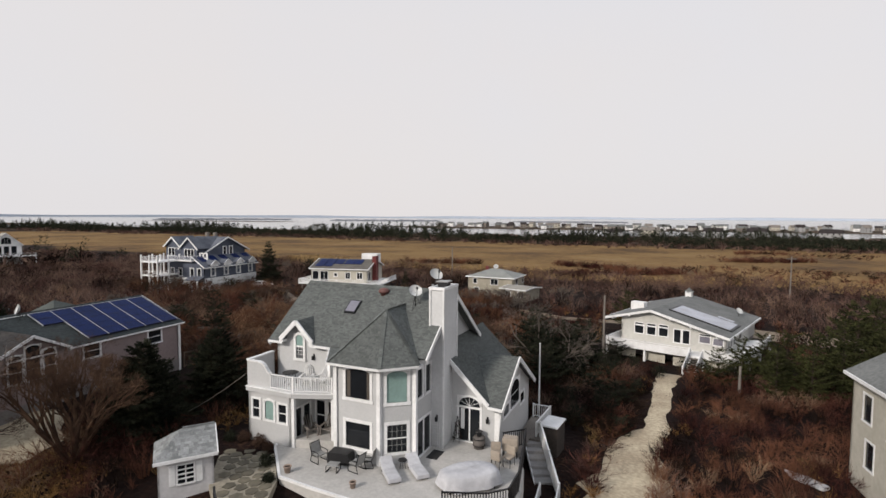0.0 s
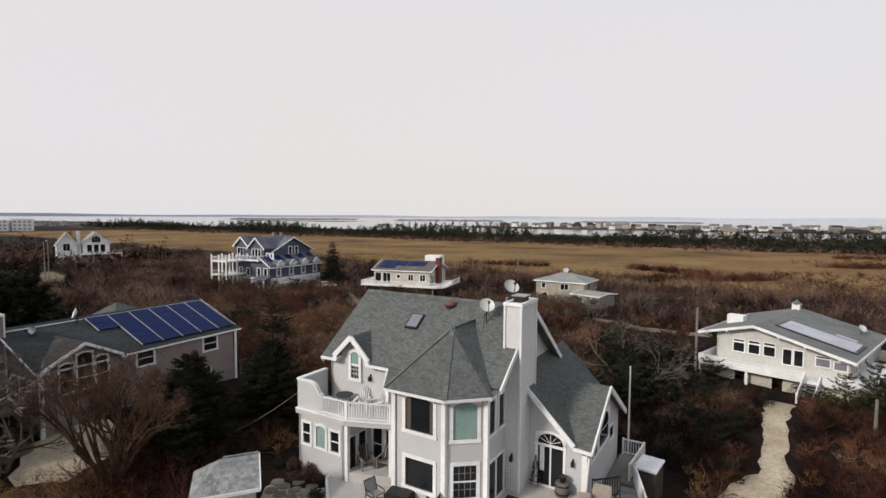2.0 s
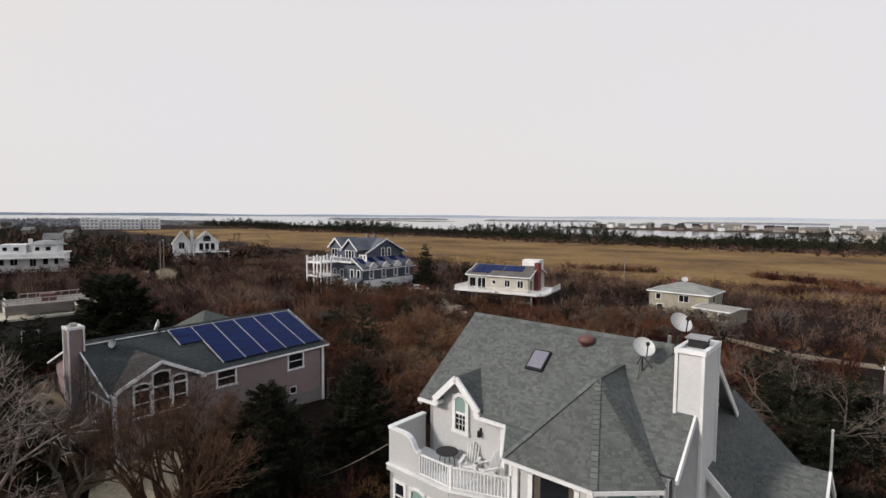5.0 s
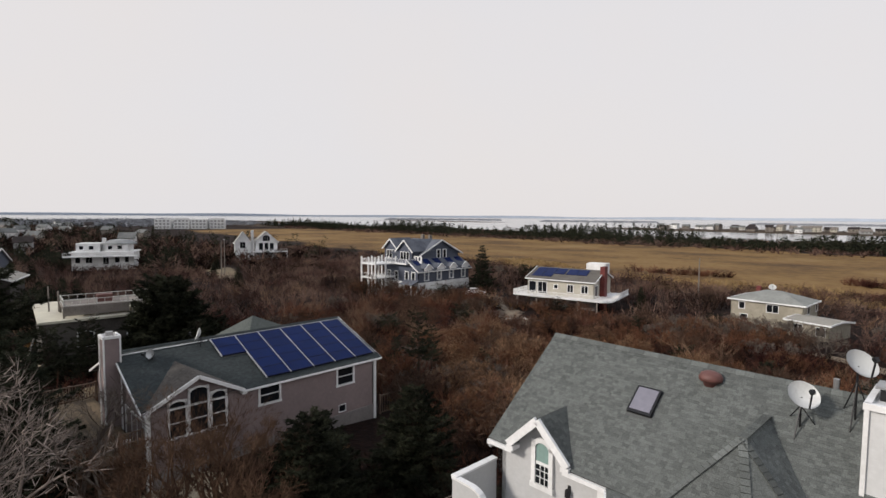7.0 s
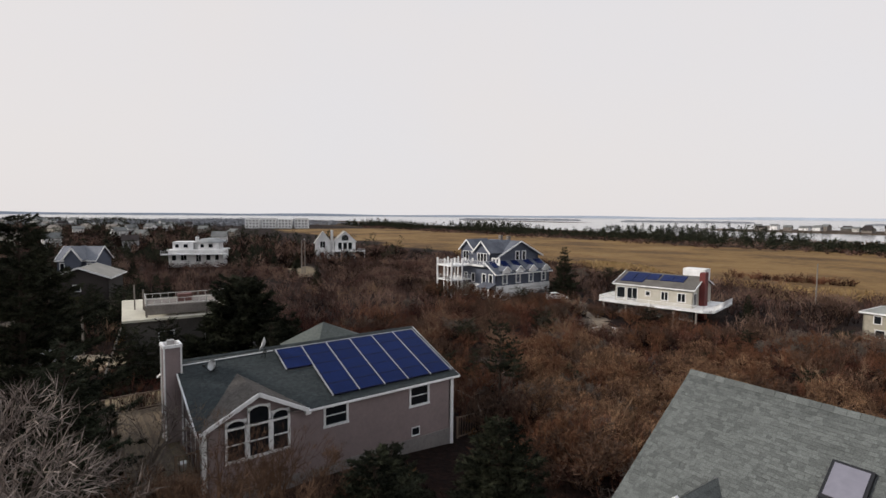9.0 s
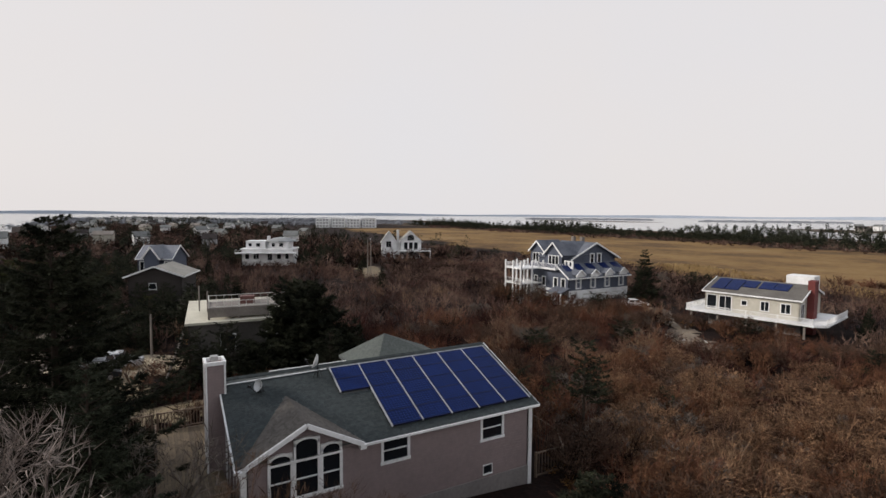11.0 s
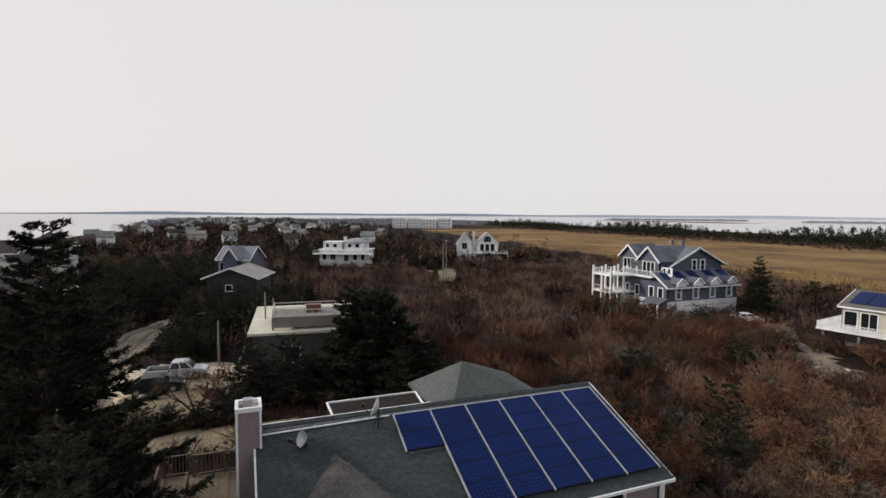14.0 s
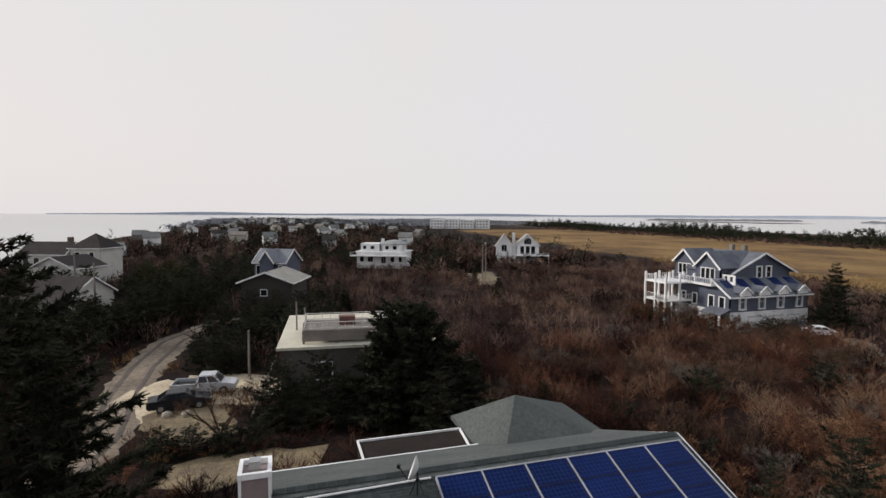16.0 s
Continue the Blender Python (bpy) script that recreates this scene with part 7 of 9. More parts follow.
mod = cottage("white modern house with stepped flat terraces", -175, 46.4, 0, 66, 16, 9, 4.0, 0.3, "flat", WHITE, WHITE, front=[(1, 2.2, 1.2, 3), (3.6, 5.2, 1.2, 3, 2), (8, 9.4, 0.8, 3, 2), (11, 12.2, 1.2, 3), (13.6, 14.6, 1.2, 3)], over=0.4, name="modern_house")
for x0, x1, y0, y1, zt in ((1.0, 7.0, 1.0, 7.0, 6.6), (8.4, 14.6, 0.6, 8.0, 6.3)):
    part("upper_storey", wall((x0, y0), (1, 0), x1 - x0, 4.3, zt, 0.2, [(0.8, 1.8, 4.9, 5.9), (3.2, 4.4, 4.9, 5.9)]), WHITE, mod)
    window(mod, (x0, y0), (1, 0), 0.8, 1.8, 4.9, 5.9, trim=0.1)
    window(mod, (x0, y0), (1, 0), 3.2, 4.4, 4.9, 5.9, trim=0.1)
    part("upper_storey", Buf().box(x0, y0 + 0.2, 4.3, x1, y1, zt), WHITE, mod)
part("upper_roof", Buf().lathe((11.5, 4.3, 6.3), [(4.9, 0), (4.7, 0.3), (2.6, 1.1), (0.3, 1.4)], 8), SHED_ROOF, mod)
part("chimney", Buf().box(7.2, 3, 4.3, 8.1, 4, 8.0), WHITE, mod)
fence_run(mod, [(-1.5, -2.2, 3.2), (5, -2.2, 3.2), (11, -2.2, 3.2), (17, -2.0, 3.2)], 0.9, 0.5)
part("terrace", Buf().box(-1.6, -2.3, 2.9, 17.2, 0, 3.2), WHITE, mod)
twin = cottage("white house with paired glazed gables and a raised deck", -177.6, 97.9, 0, 68, 7, 8, 5.2, 3.2, "gable_y", WHITE, TAN_ROOF, front=[(1.2, 2.4, 2.2, 4.6), (2.9, 4.1, 2.2, 4.6), (4.6, 5.8, 2.2, 4.6)], trim=0.14)
window(twin, (0, -0.06), (1, 0), 2.4, 4.6, 5.3, 7.2, 3, 1, arch=0.9, trim=0.1, proud=0.1)
twin_wing = cottage("white gabled wing beside the glazed house", -179.6, 91.9, 0, 68, 5, 7, 5.0, 3.4, "gable_y", WHITE, TAN_ROOF, front=[(1.6, 3.2, 3.0, 5.0, 2)], trim=0.12, name="house_wing")
part("chimney", Buf().box(5.1, 1.5, 0, 5.9, 2.5, 8.8), WHITE, twin_wing)
part("deck_floor", Buf().box(-1, -3, 1.7, 10, 0, 1.9), WHITE, twin)
fence_run(twin, [(-0.8, -2.9, 1.9), (4, -2.9, 1.9), (9.8, -2.9, 1.9)], 0.8, 0.4)
for x in (-0.8, 2.5, 6, 9.8):
    part("deck_post", Buf().box(x - 0.12, -2.9, -1.2, x + 0.12, -2.7, 1.7), WHITE, twin)

mod.matrix_basis = mod.matrix_basis @ Matrix.Translation((1.0, 0, 0)) @ Matrix.Diagonal((0.88, 0.88, 0.94, 1))
navy.matrix_basis = navy.matrix_basis @ Matrix.Translation((0.4, 0, 0)) @ Matrix.Diagonal((0.85, 0.85, 1.04, 1))
low.matrix_basis = low.matrix_basis @ Matrix.Translation((0, 0, 0.7)) @ Matrix.Diagonal((0.85, 0.85, 1, 1))

# the town strips: far houses, one by one
trnd = random.Random(11)
FAR_GREY = material("faded_siding", (0.34, 0.34, 0.34), 0.85, vary=0.15, grain=2)
FAR_WALLS = [WHITE, FAR_GREY, CREAM_WALL, WEATHERED, WEATHERED, FAR_GREY, PALE_WALL]
FAR_LABELS = ["white house", "faded grey house", "cream house", "weathered grey house", "weathered grey house", "faded grey house", "pale house"]


def far_house(x, y, rz, w, d, h, rise, k, where):
    zb = float(gh(np.float64(x), np.float64(y)))
    o = thing("far_house", x, y, zb, rz, f"distant {FAR_LABELS[k]} with a gabled roof {where}", "house", "distant houses")
    part("wall", Buf().box(-w / 2, -d / 2, -0.5, w / 2, d / 2, h), FAR_WALLS[k], o)
    part("roof", Buf().slab([(-w / 2 - 0.4, -d / 2 - 0.4, h - 0.2), (w / 2 + 0.4, -d / 2 - 0.4, h - 0.2), (w / 2 + 0.4, 0, h + rise), (-w / 2 - 0.4, 0, h + rise)], 0.2), (SHINGLE_FAR, SHORE_ROOF, WEATHERED)[k % 3], o)
    part("roof", Buf().slab([(w / 2 + 0.4, d / 2 + 0.4, h - 0.2), (-w / 2 - 0.4, d / 2 + 0.4, h - 0.2), (-w / 2 - 0.4, 0, h + rise), (w / 2 + 0.4, 0, h + rise)], 0.2), (SHINGLE_FAR, SHORE_ROOF, WEATHERED)[k % 3], o)
    for s in (-1, 1):
        g = [(s * w / 2, -d / 2, h), (s * w / 2, d / 2, h), (s * w / 2, 0, h + rise - 0.1)]
        part("gable", Buf().slab(g if s > 0 else g[::-1], 0.2), FAR_WALLS[k], o)
    n = max(2, int(w / 3))
    for i in range(n):
        xx = -w / 2 + (i + 0.5) * w / n
        for zz in ((1.2, 4.0) if h > 5 else (1.2,)):
            part("window", Buf().box(xx - 0.35, -d / 2 - 0.06, zz, xx + 0.35, -d / 2, zz + 1.1), PANE, o)


for i in range(105):
    x, y = -290 + i * 7.6 + trnd.uniform(-5, 5), trnd.uniform(650, 770)
    far_house(x, y, trnd.uniform(-25, 25), trnd.uniform(6, 11), trnd.uniform(6, 8), trnd.choice((3, 4, 5.5)), trnd.uniform(1.5, 3), trnd.randrange(7), "across the bay")
for i in range(80):
    x = -235 - i * 12 + trnd.uniform(-5, 5)
    y = trnd.choice((trnd.uniform(-38, 20), trnd.uniform(20, 130)))
    far_house(x, y, 70 + trnd.uniform(-40, 40), trnd.uniform(4.5, 7.5), trnd.uniform(4.5, 6.5), trnd.choice((3, 4.5, 5)), trnd.uniform(1.4, 2.6), trnd.choice((0, 0, 1, 3, 2, 6)), "along the barrier beach")
for i in range(9):
    far_house(-30 + i * 34 + trnd.uniform(-8, 8), 420 + trnd.uniform(-12, 25), trnd.uniform(-20, 20), 12, 8, 5.5, 2.2, trnd.randrange(3), "behind the tree line")
condo = thing("apartment_block", -545, 205, float(gh(np.float64(-545), np.float64(205))), 62, "distant white apartment block with balconies", "apartment block")
for i in range(4):
    part("wing", Buf().box(-30 + i * 16, -6 + (i % 2) * 3, -0.5, -16 + i * 16, 6, 9.5 + (i % 2)), WHITE, condo)
    for f in range(3):
        for q in range(4):
            # panes in plain grey: distance haze is put into their colour
            part("window", Buf().box(-29 + i * 16 + q * 3.3, -6.1 + (i % 2) * 3, 1 + f * 3, -27 + i * 16 + q * 3.3, -6 + (i % 2) * 3, 2.6 + f * 3), FAR_GREY, condo)


# ---- poles, lamp, vehicles ----
def utility_pole(x, y, h, label="weathered wooden utility pole with a crossarm", arm=True):
    z = float(gh(np.float64(x), np.float64(y)))
    o = thing("utility_pole", x, y, z - 0.1, 20, label, "utility pole")
    part("pole", Buf().tube((0, 0, 0), (0, 0, h), 0.13, 0.09, 8), WEATHERED, o)
    if arm:
        part("crossarm", Buf().box(-0.9, -0.05, h - 0.6, 0.9, 0.05, h - 0.48), WEATHERED, o)
        for s in (-0.8, 0.8):
            part("insulator", Buf().tube((s, 0, h - 0.48), (s, 0, h - 0.34), 0.04, 0.03, 6), DARK_METAL, o)
    return o


utility_pole(-48.5, 127, 7.2, arm=False)
utility_pole(-8.6, 67.4, 6.4, "bare weathered wooden pole beside the low house", False)
utility_pole(2.9, 58.1, 2.6, "short weathered wooden post in the brush", False)
utility_pole(20, 120, 8)
utility_pole(-100, 6, 8.5)
utility_pole(-118, -2, 9)
utility_pole(-77, 24.6, 4.2, "plain wooden post beside the parked truck", False)
utility_pole(-139.5, 71.3, 8.6, "pale concrete pole at the lot", False)
lamp = thing("street_lamp", -140.5, 72.5, float(gh(np.float64(-140.5), np.float64(72.5))), -20, "grey street lamp with a curved arm", "street lamp")
part("pole", Buf().tube((0, 0, 0), (0, 0, 8.0), 0.12, 0.08, 8), WEATHERED, lamp)
part("arm", Buf().beam((0, 0, 7.6), (-1.2, 0, 8.5), 0.08).beam((-1.2, 0, 8.5), (-2.6, 0, 8.6), 0.08), WEATHERED, lamp)
part("head", Buf().box(-3.3, -0.18, 8.5, -2.5, 0.18, 8.68), GALV, lamp)


def wheel(parent, x, y, r, w=0.22):
    t = part("wheel", Buf().tube((x, y - w / 2, r), (x, y + w / 2, r), r, r, 20), RUBBER, parent)
    part("rim", Buf().tube((x, y - w / 2 - 0.01, r), (x, y + w / 2 + 0.01, r), r * 0.6, r * 0.6, 14), GALV, t)


def vehicle(name, x, y, rz, label, paint, cat, truck):
    """Built nose towards local +x."""
    z = float(gh(np.float64(x), np.float64(y))) + 0.06
    o = thing(name, x, y, z, rz, label, cat)
    L, W = (4.75, 1.62) if truck else (4.2, 1.6)
    sec = [(-L / 2, 0.45, 0.86), (-L / 2 + 0.1, 0.3, 0.92), (-0.3, 0.28, 0.94), (1.0, 0.28, 0.94), (L / 2 - 0.5, 0.3, 0.9), (L / 2 - 0.08, 0.32, 0.78), (L / 2, 0.42, 0.66)]
    if not truck:
        sec = [(-L / 2, 0.4, 0.7), (-L / 2 + 0.15, 0.28, 0.84), (-0.8, 0.24, 0.88), (0.8, 0.24, 0.86), (L / 2 - 0.6, 0.26, 0.76), (L / 2 - 0.06, 0.3, 0.6), (L / 2, 0.38, 0.5)]
    b = Buf()
    for (x0, a0, t0), (x1, a1, t1) in zip(sec, sec[1:]):
        if truck and x1 <= -0.2:
            t0, t1 = min(t0, 0.62), min(t1, 0.62)
        b.hexa([(x0, -W / 2, a0), (x1, -W / 2, a1), (x1, W / 2, a1), (x0, W / 2, a0), (x0, -W / 2 + 0.04, t0), (x1, -W / 2 + 0.04, t1), (x1, W / 2 - 0.04, t1), (x0, W / 2 - 0.04, t0)])
    part("body", b, paint, o, weld=True, bevel=0.03, smooth=False)
    c = (-0.55, -0.35, 0.75, 1.35) if truck else (-1.5, -0.8, 0.35, 1.05)
    hz, base = (1.52, 0.93) if truck else (1.26, 0.84)
    cab = Buf().hexa([(c[0], -W / 2 + 0.05, base), (c[3], -W / 2 + 0.05, base), (c[3], W / 2 - 0.05, base), (c[0], W / 2 - 0.05, base), (c[1], -W / 2 + 0.2, hz), (c[2], -W / 2 + 0.2, hz), (c[2], W / 2 - 0.2, hz), (c[1], W / 2 - 0.2, hz)])
    part("cabin", cab, paint, o, bevel=0.04)
    for s in (-1, 1):
        for a0, a1 in ((0.08, 0.47), (0.53, 0.92)):
            lo = lambda q: c[0] + (c[3] - c[0]) * q  # noqa: E731
            hi = lambda q: c[1] + (c[2] - c[1]) * q  # noqa: E731
            f = lambda q, k: (lo(q) * (1 - k) + hi(q) * k, s * ((W / 2 - 0.05) * (1 - k) + (W / 2 - 0.2) * k + 0.012), base * (1 - k) + hz * k)  # noqa: E731
            pts = [f(a0, 0.12), f(a1, 0.12), f(a1, 0.86), f(a0, 0.86)]
            part("side_window", Buf().slab(pts if s < 0 else pts[::-1], 0.01), PANE, o)
    mixp = lambda xa, xb, k, e: (xa * (1 - k) + xb * k + e, base * (1 - k) + hz * k)  # noqa: E731
    for xa, xb, e, sgn in ((c[3], c[2], 0.012, 1), (c[0], c[1], -0.012, -1)):
        (x0, z0), (x1, z1) = mixp(xa, xb, 0.1, e), mixp(xa, xb, 0.88, e)
        pts = [(x0, -W / 2 + 0.16, z0), (x0, W / 2 - 0.16, z0), (x1, W / 2 - 0.26, z1), (x1, -W / 2 + 0.26, z1)]
        part("windscreen" if sgn > 0 else "rear_window", Buf().slab(pts if sgn > 0 else pts[::-1], 0.01), PANE, o)
    if truck:
        for s in (-1, 1):
            part("bed_side", Buf().box(-L / 2 + 0.05, s * W / 2 - 0.05, 0.6, c[0] + 0.02, s * W / 2 + 0.03 if s > 0 else s * W / 2 + 0.05, 0.94), paint, o)
        part("tailgate", Buf().box(-L / 2 + 0.02, -W / 2 + 0.05, 0.6, -L / 2 + 0.09, W / 2 - 0.05, 0.92), paint, o)
        part("bed_liner", Buf().box(-L / 2 + 0.1, -W / 2 + 0.06, 0.6, c[0] - 0.02, W / 2 - 0.06, 0.66), RUBBER, o)
    for s in (-1, 1):
        part("headlight", Buf().box(L / 2 - 0.1, s * 0.55 - 0.16, 0.56, L / 2 + 0.01, s * 0.55 + 0.16, 0.7), GALV, o)
        part("tail_light", Buf().box(-L / 2 - 0.01, s * 0.66 - 0.07, 0.6, -L / 2 + 0.06, s * 0.66 + 0.07, 0.84), RED_BRICK, o)
        for x0 in (-L / 2 + 0.9, L / 2 - 0.85):
            wheel(o, x0, s * (W / 2 - 0.08), 0.33 if truck else 0.29)
    return o


vehicle("pickup_truck", -73.0, 21.6, 84, "silver crew-cab pickup truck parked on sand", SILVER_PAINT, "truck", True)
vehicle("parked_car", -70.2, 20.3, 97, "black sedan parked beside the truck", BLACK_PAINT, "car", False)
vehicle("parked_car", -77.5, 93.5, 60, "white car parked on the sandy drive", WHITE, "car", False)
vehicle("parked_car", -80.2, 93.2, 30, "dark car parked under the house", BLACK_PAINT, "car", False)
for k, (x, y) in enumerate(((-68.6, 19.7), (-68.3, 21.0))):
    single("round_shrub", Buf().lathe((x, y, float(gh(np.float64(x), np.float64(y))) - 0.05), [(0.25, 0), (0.33, 0.15), (0.3, 0.4), (0.1, 0.5)], 10), BEIGE, "rounded tan shrub ball beside the car" , "shrub", smooth=True)

# raised wooden deck behind the bungalow, with its stair
DECK_WOOD = material("bleached_deck_boards", (0.155, 0.115, 0.068), 0.85, second=(0.085, 0.06, 0.036), grain=6, vary=0.35, object_vary=0.35, stripe=(0, 0.9), bump=0.25)
zf = lambda x, y: float(gh(np.float64(x), np.float64(y)))  # noqa: E731
DZ, DX0, DX1, DYA, DYB = 3.72, -48.15, -39.15, 24.75, 27.22
yard_deck = thing("deck", 0, 0, 0, 0, "raised deck of bleached boards with a brown picket rail", "deck")
board = Buf().box(0, 0, -0.035, DX1 - DX0, 0.118, 0).mesh("deck_board")
for k in range(int((DYB - DYA) / 0.125)):
    part("deck_board", board, DECK_WOOD, yard_deck).location = Vector((DX0, DYA + 0.125 * k, DZ)) * K
part("rim_joist", Buf().box(DX0 - 0.02, DYA - 0.05, DZ - 0.28, DX1 + 0.02, DYA - 0.005, DZ - 0.005), BROWN_WOOD, yard_deck)
part("rim_joist", Buf().box(DX0 - 0.05, DYA - 0.05, DZ - 0.28, DX0 - 0.005, DYB, DZ - 0.005), BROWN_WOOD, yard_deck)
part("rim_joist", Buf().box(DX1 + 0.005, DYA - 0.05, DZ - 0.28, DX1 + 0.05, DYB, DZ - 0.005), BROWN_WOOD, yard_deck)
for x in (DX0 + 0.1, -45.2, -42.2, DX1 - 0.1):
    for y in (DYA + 0.1, DYB - 0.3):
        part("deck_post", Buf().box(x - 0.06, y - 0.06, zf(x, y) - 0.2, x + 0.06, y + 0.06, DZ - 0.04), BROWN_WOOD, yard_deck)
fence_run(yard_deck, [(DX0, DYA + 0.1, DZ), (DX0, 26.0, DZ), (DX0, DYB, DZ)], 0.88, 0.13, BROWN_WOOD, single_bars=True)
fence_run(yard_deck, [(DX1, 26.35, DZ), (DX1, DYB - 0.05, DZ)], 0.88, 0.13, BROWN_WOOD, single_bars=True)
fence_run(yard_deck, [(-44.2, DYA, DZ), (-46.6, DYA, DZ)], 0.88, 0.13, BROWN_WOOD, single_bars=True)
# landing and flight down to the lawn
part("landing", Buf().box(-49.3, 23.55, DZ - 0.5, -47.2, DYA - 0.06, DZ - 0.42), DECK_WOOD, yard_deck)
fence_run(yard_deck, [(-47.2, 23.55, DZ - 0.42), (-49.3, 23.55, DZ - 0.42), (-49.3, 24.6, DZ - 0.42)], 0.88, 0.13, BROWN_WOOD, single_bars=True)
for k in range(9):
    zk = DZ - 0.42 - 0.165 * (k + 1)
    part("tread", Buf().box(-49.3 - 0.26 * (k + 1), 23.6, zk - 0.04, -49.3 - 0.26 * k, 24.6, zk), DECK_WOOD, yard_deck)
for y in (23.58, 24.62):
    part("stringer", Buf().beam((-49.25, y, DZ - 0.6), (-51.7, y, DZ - 2.12), 0.05, 0.26), BROWN_WOOD, yard_deck)
    part("hand_rail", Buf().beam((-49.3, y, DZ + 0.46), (-51.7, y, DZ - 1.02), 0.07, 0.05), BROWN_WOOD, yard_deck)
    part("post", Buf().box(-51.75, y - 0.05, zf(-51.7, y) - 0.1, -51.65, y + 0.05, DZ - 0.98), BROWN_WOOD, yard_deck)
single("planter", Buf().lathe((-39.75, 26.72, DZ), [(0.0, 0.0), (0.13, 0.0), (0.17, 0.3), (0.18, 0.32), (0.15, 0.32), (0.13, 0.26), (0.0, 0.26)], 14), WHITE, "white planter standing on the bungalow's deck", "planter", smooth=True)
back_fence = thing("board_fence", 0, 0, 0, 0, "brown board fence at the edge of the brush", "fence")
fence_run(back_fence, [(x, y, zf(x, y) + 0.05) for x, y in ((-39.2, 40.6), (-39.5, 42.6), (-41.5, 44.0), (-44.5, 44.5))], 1.2, 0.22, BROWN_WOOD)


lrnd = random.Random(4)
for k in range(9):
    x, y = -59.4 + lrnd.uniform(-3.0, 3.0), 81.2 + lrnd.uniform(-1.2, 1.2)
    a, ln = lrnd.uniform(0, math.pi), lrnd.uniform(0.4, 1.1)
    d = Vector((math.cos(a) * ln, math.sin(a) * ln, 0))
    c = Vector((x, y, zf(x, y) + 0.16))
    single("board", Buf().beam(c - d, c + d, 0.22, 0.1), (WEATHERED, PALE_WALL, BROWN_WOOD)[k % 3], "weathered board lying in the sandy clearing", "lumber", "boards in the clearing", bevel=0.01)


# ---- vegetation ----
HOUSES = [(-26.0, 30.0, -8.0, 45.5), (-50.9, 26.2, -38.0, 41.5), (-25.3, 25.0, -20.6, 30.2), (-93, 82.8, -82, 97.5), (-67.5, 90.4, -49, 104.5), (-9.5, 63.5, 9, 84), (-38.5, 98.5, -25, 115), (-30.2, 95.0, -21.5, 107), (6.4, 36, 16, 46), (-80, 26.2, -66.6, 39.4), (-56, 33, -46, 42)]
TRACKS = [[(-70, 19.8), (-64, 23.2)], [(-63.5, 84.5), (-55.6, 78.0)], [(-5.4, 30), (-5.2, 36), (-5.1, 41.3), (-4.85, 44.4), (-3.7, 47.6), (-3.3, 52), (-2.6, 59), (-2.0, 62.5)], [(-57, 15.5), (-66, 16.6), (-74, 15.6), (-82, 15.2), (-92, 15.8), (-101, 19)], [(-76, 16), (-75.5, 20), (-75, 25)], [(-59.2, 21.4), (-58.8, 23.5), (-58.4, 26.5), (-57.6, 29.5)], [(-47, 25.2), (-38, 25.6)], [(-38.0, 29.3), (-35.4, 26.0)], [(-24, 90), (-16, 85.6), (-10, 85.8), (4, 87.5), (11, 84), (30, 80), (60, 76)], [(-158, 78), (-133, 70)], [(-79, 99), (-72, 95), (-66, 88), (-60, 84)]]
TRACK_W = [2.2, 1.8, 1.1, 1.9, 3.2, 1.8, 1.5, 1.9, 2.2, 4.5, 0.8]


def free(x, y, margin=0.6):
    """Which points are clear of houses, paths and water."""
    ok = ~sea(x, y)
    for x0, y0, x1, y1 in HOUSES:
        ok &= ~((x > x0 - margin) & (x < x1 + margin) & (y > y0 - margin) & (y < y1 + margin))
    for line, w in zip(TRACKS, TRACK_W):
        for (xa, ya), (xb, yb) in zip(line, line[1:]):
            dx, dy = xb - xa, yb - ya
            t = np.clip(((x - xa) * dx + (y - ya) * dy) / (dx * dx + dy * dy), 0, 1)
            ok &= np.hypot(x - xa - t * dx, y - ya - t * dy) > w + margin * 0.5
    return ok


def blades(base, tip, width, rng):
    """Slim triangles from base to tip."""
    d = tip - base
    side = np.cross(d, rng.normal(size=d.shape))
    side /= np.linalg.norm(side, axis=1, keepdims=True) + 1e-9
    w = np.asarray(width).reshape(-1, 1)
    return np.stack([base - side * w / 2, base + side * w / 2, tip], 1).reshape(-1, 3)


def tri_object(name, verts, mat, label, category, kind="stuff"):
    f = np.arange(len(verts)).reshape(-1, 3)
    ob = new(name, raw_mesh(name, verts, f, mat))
    return tagged(ob, label, category, kind=kind)


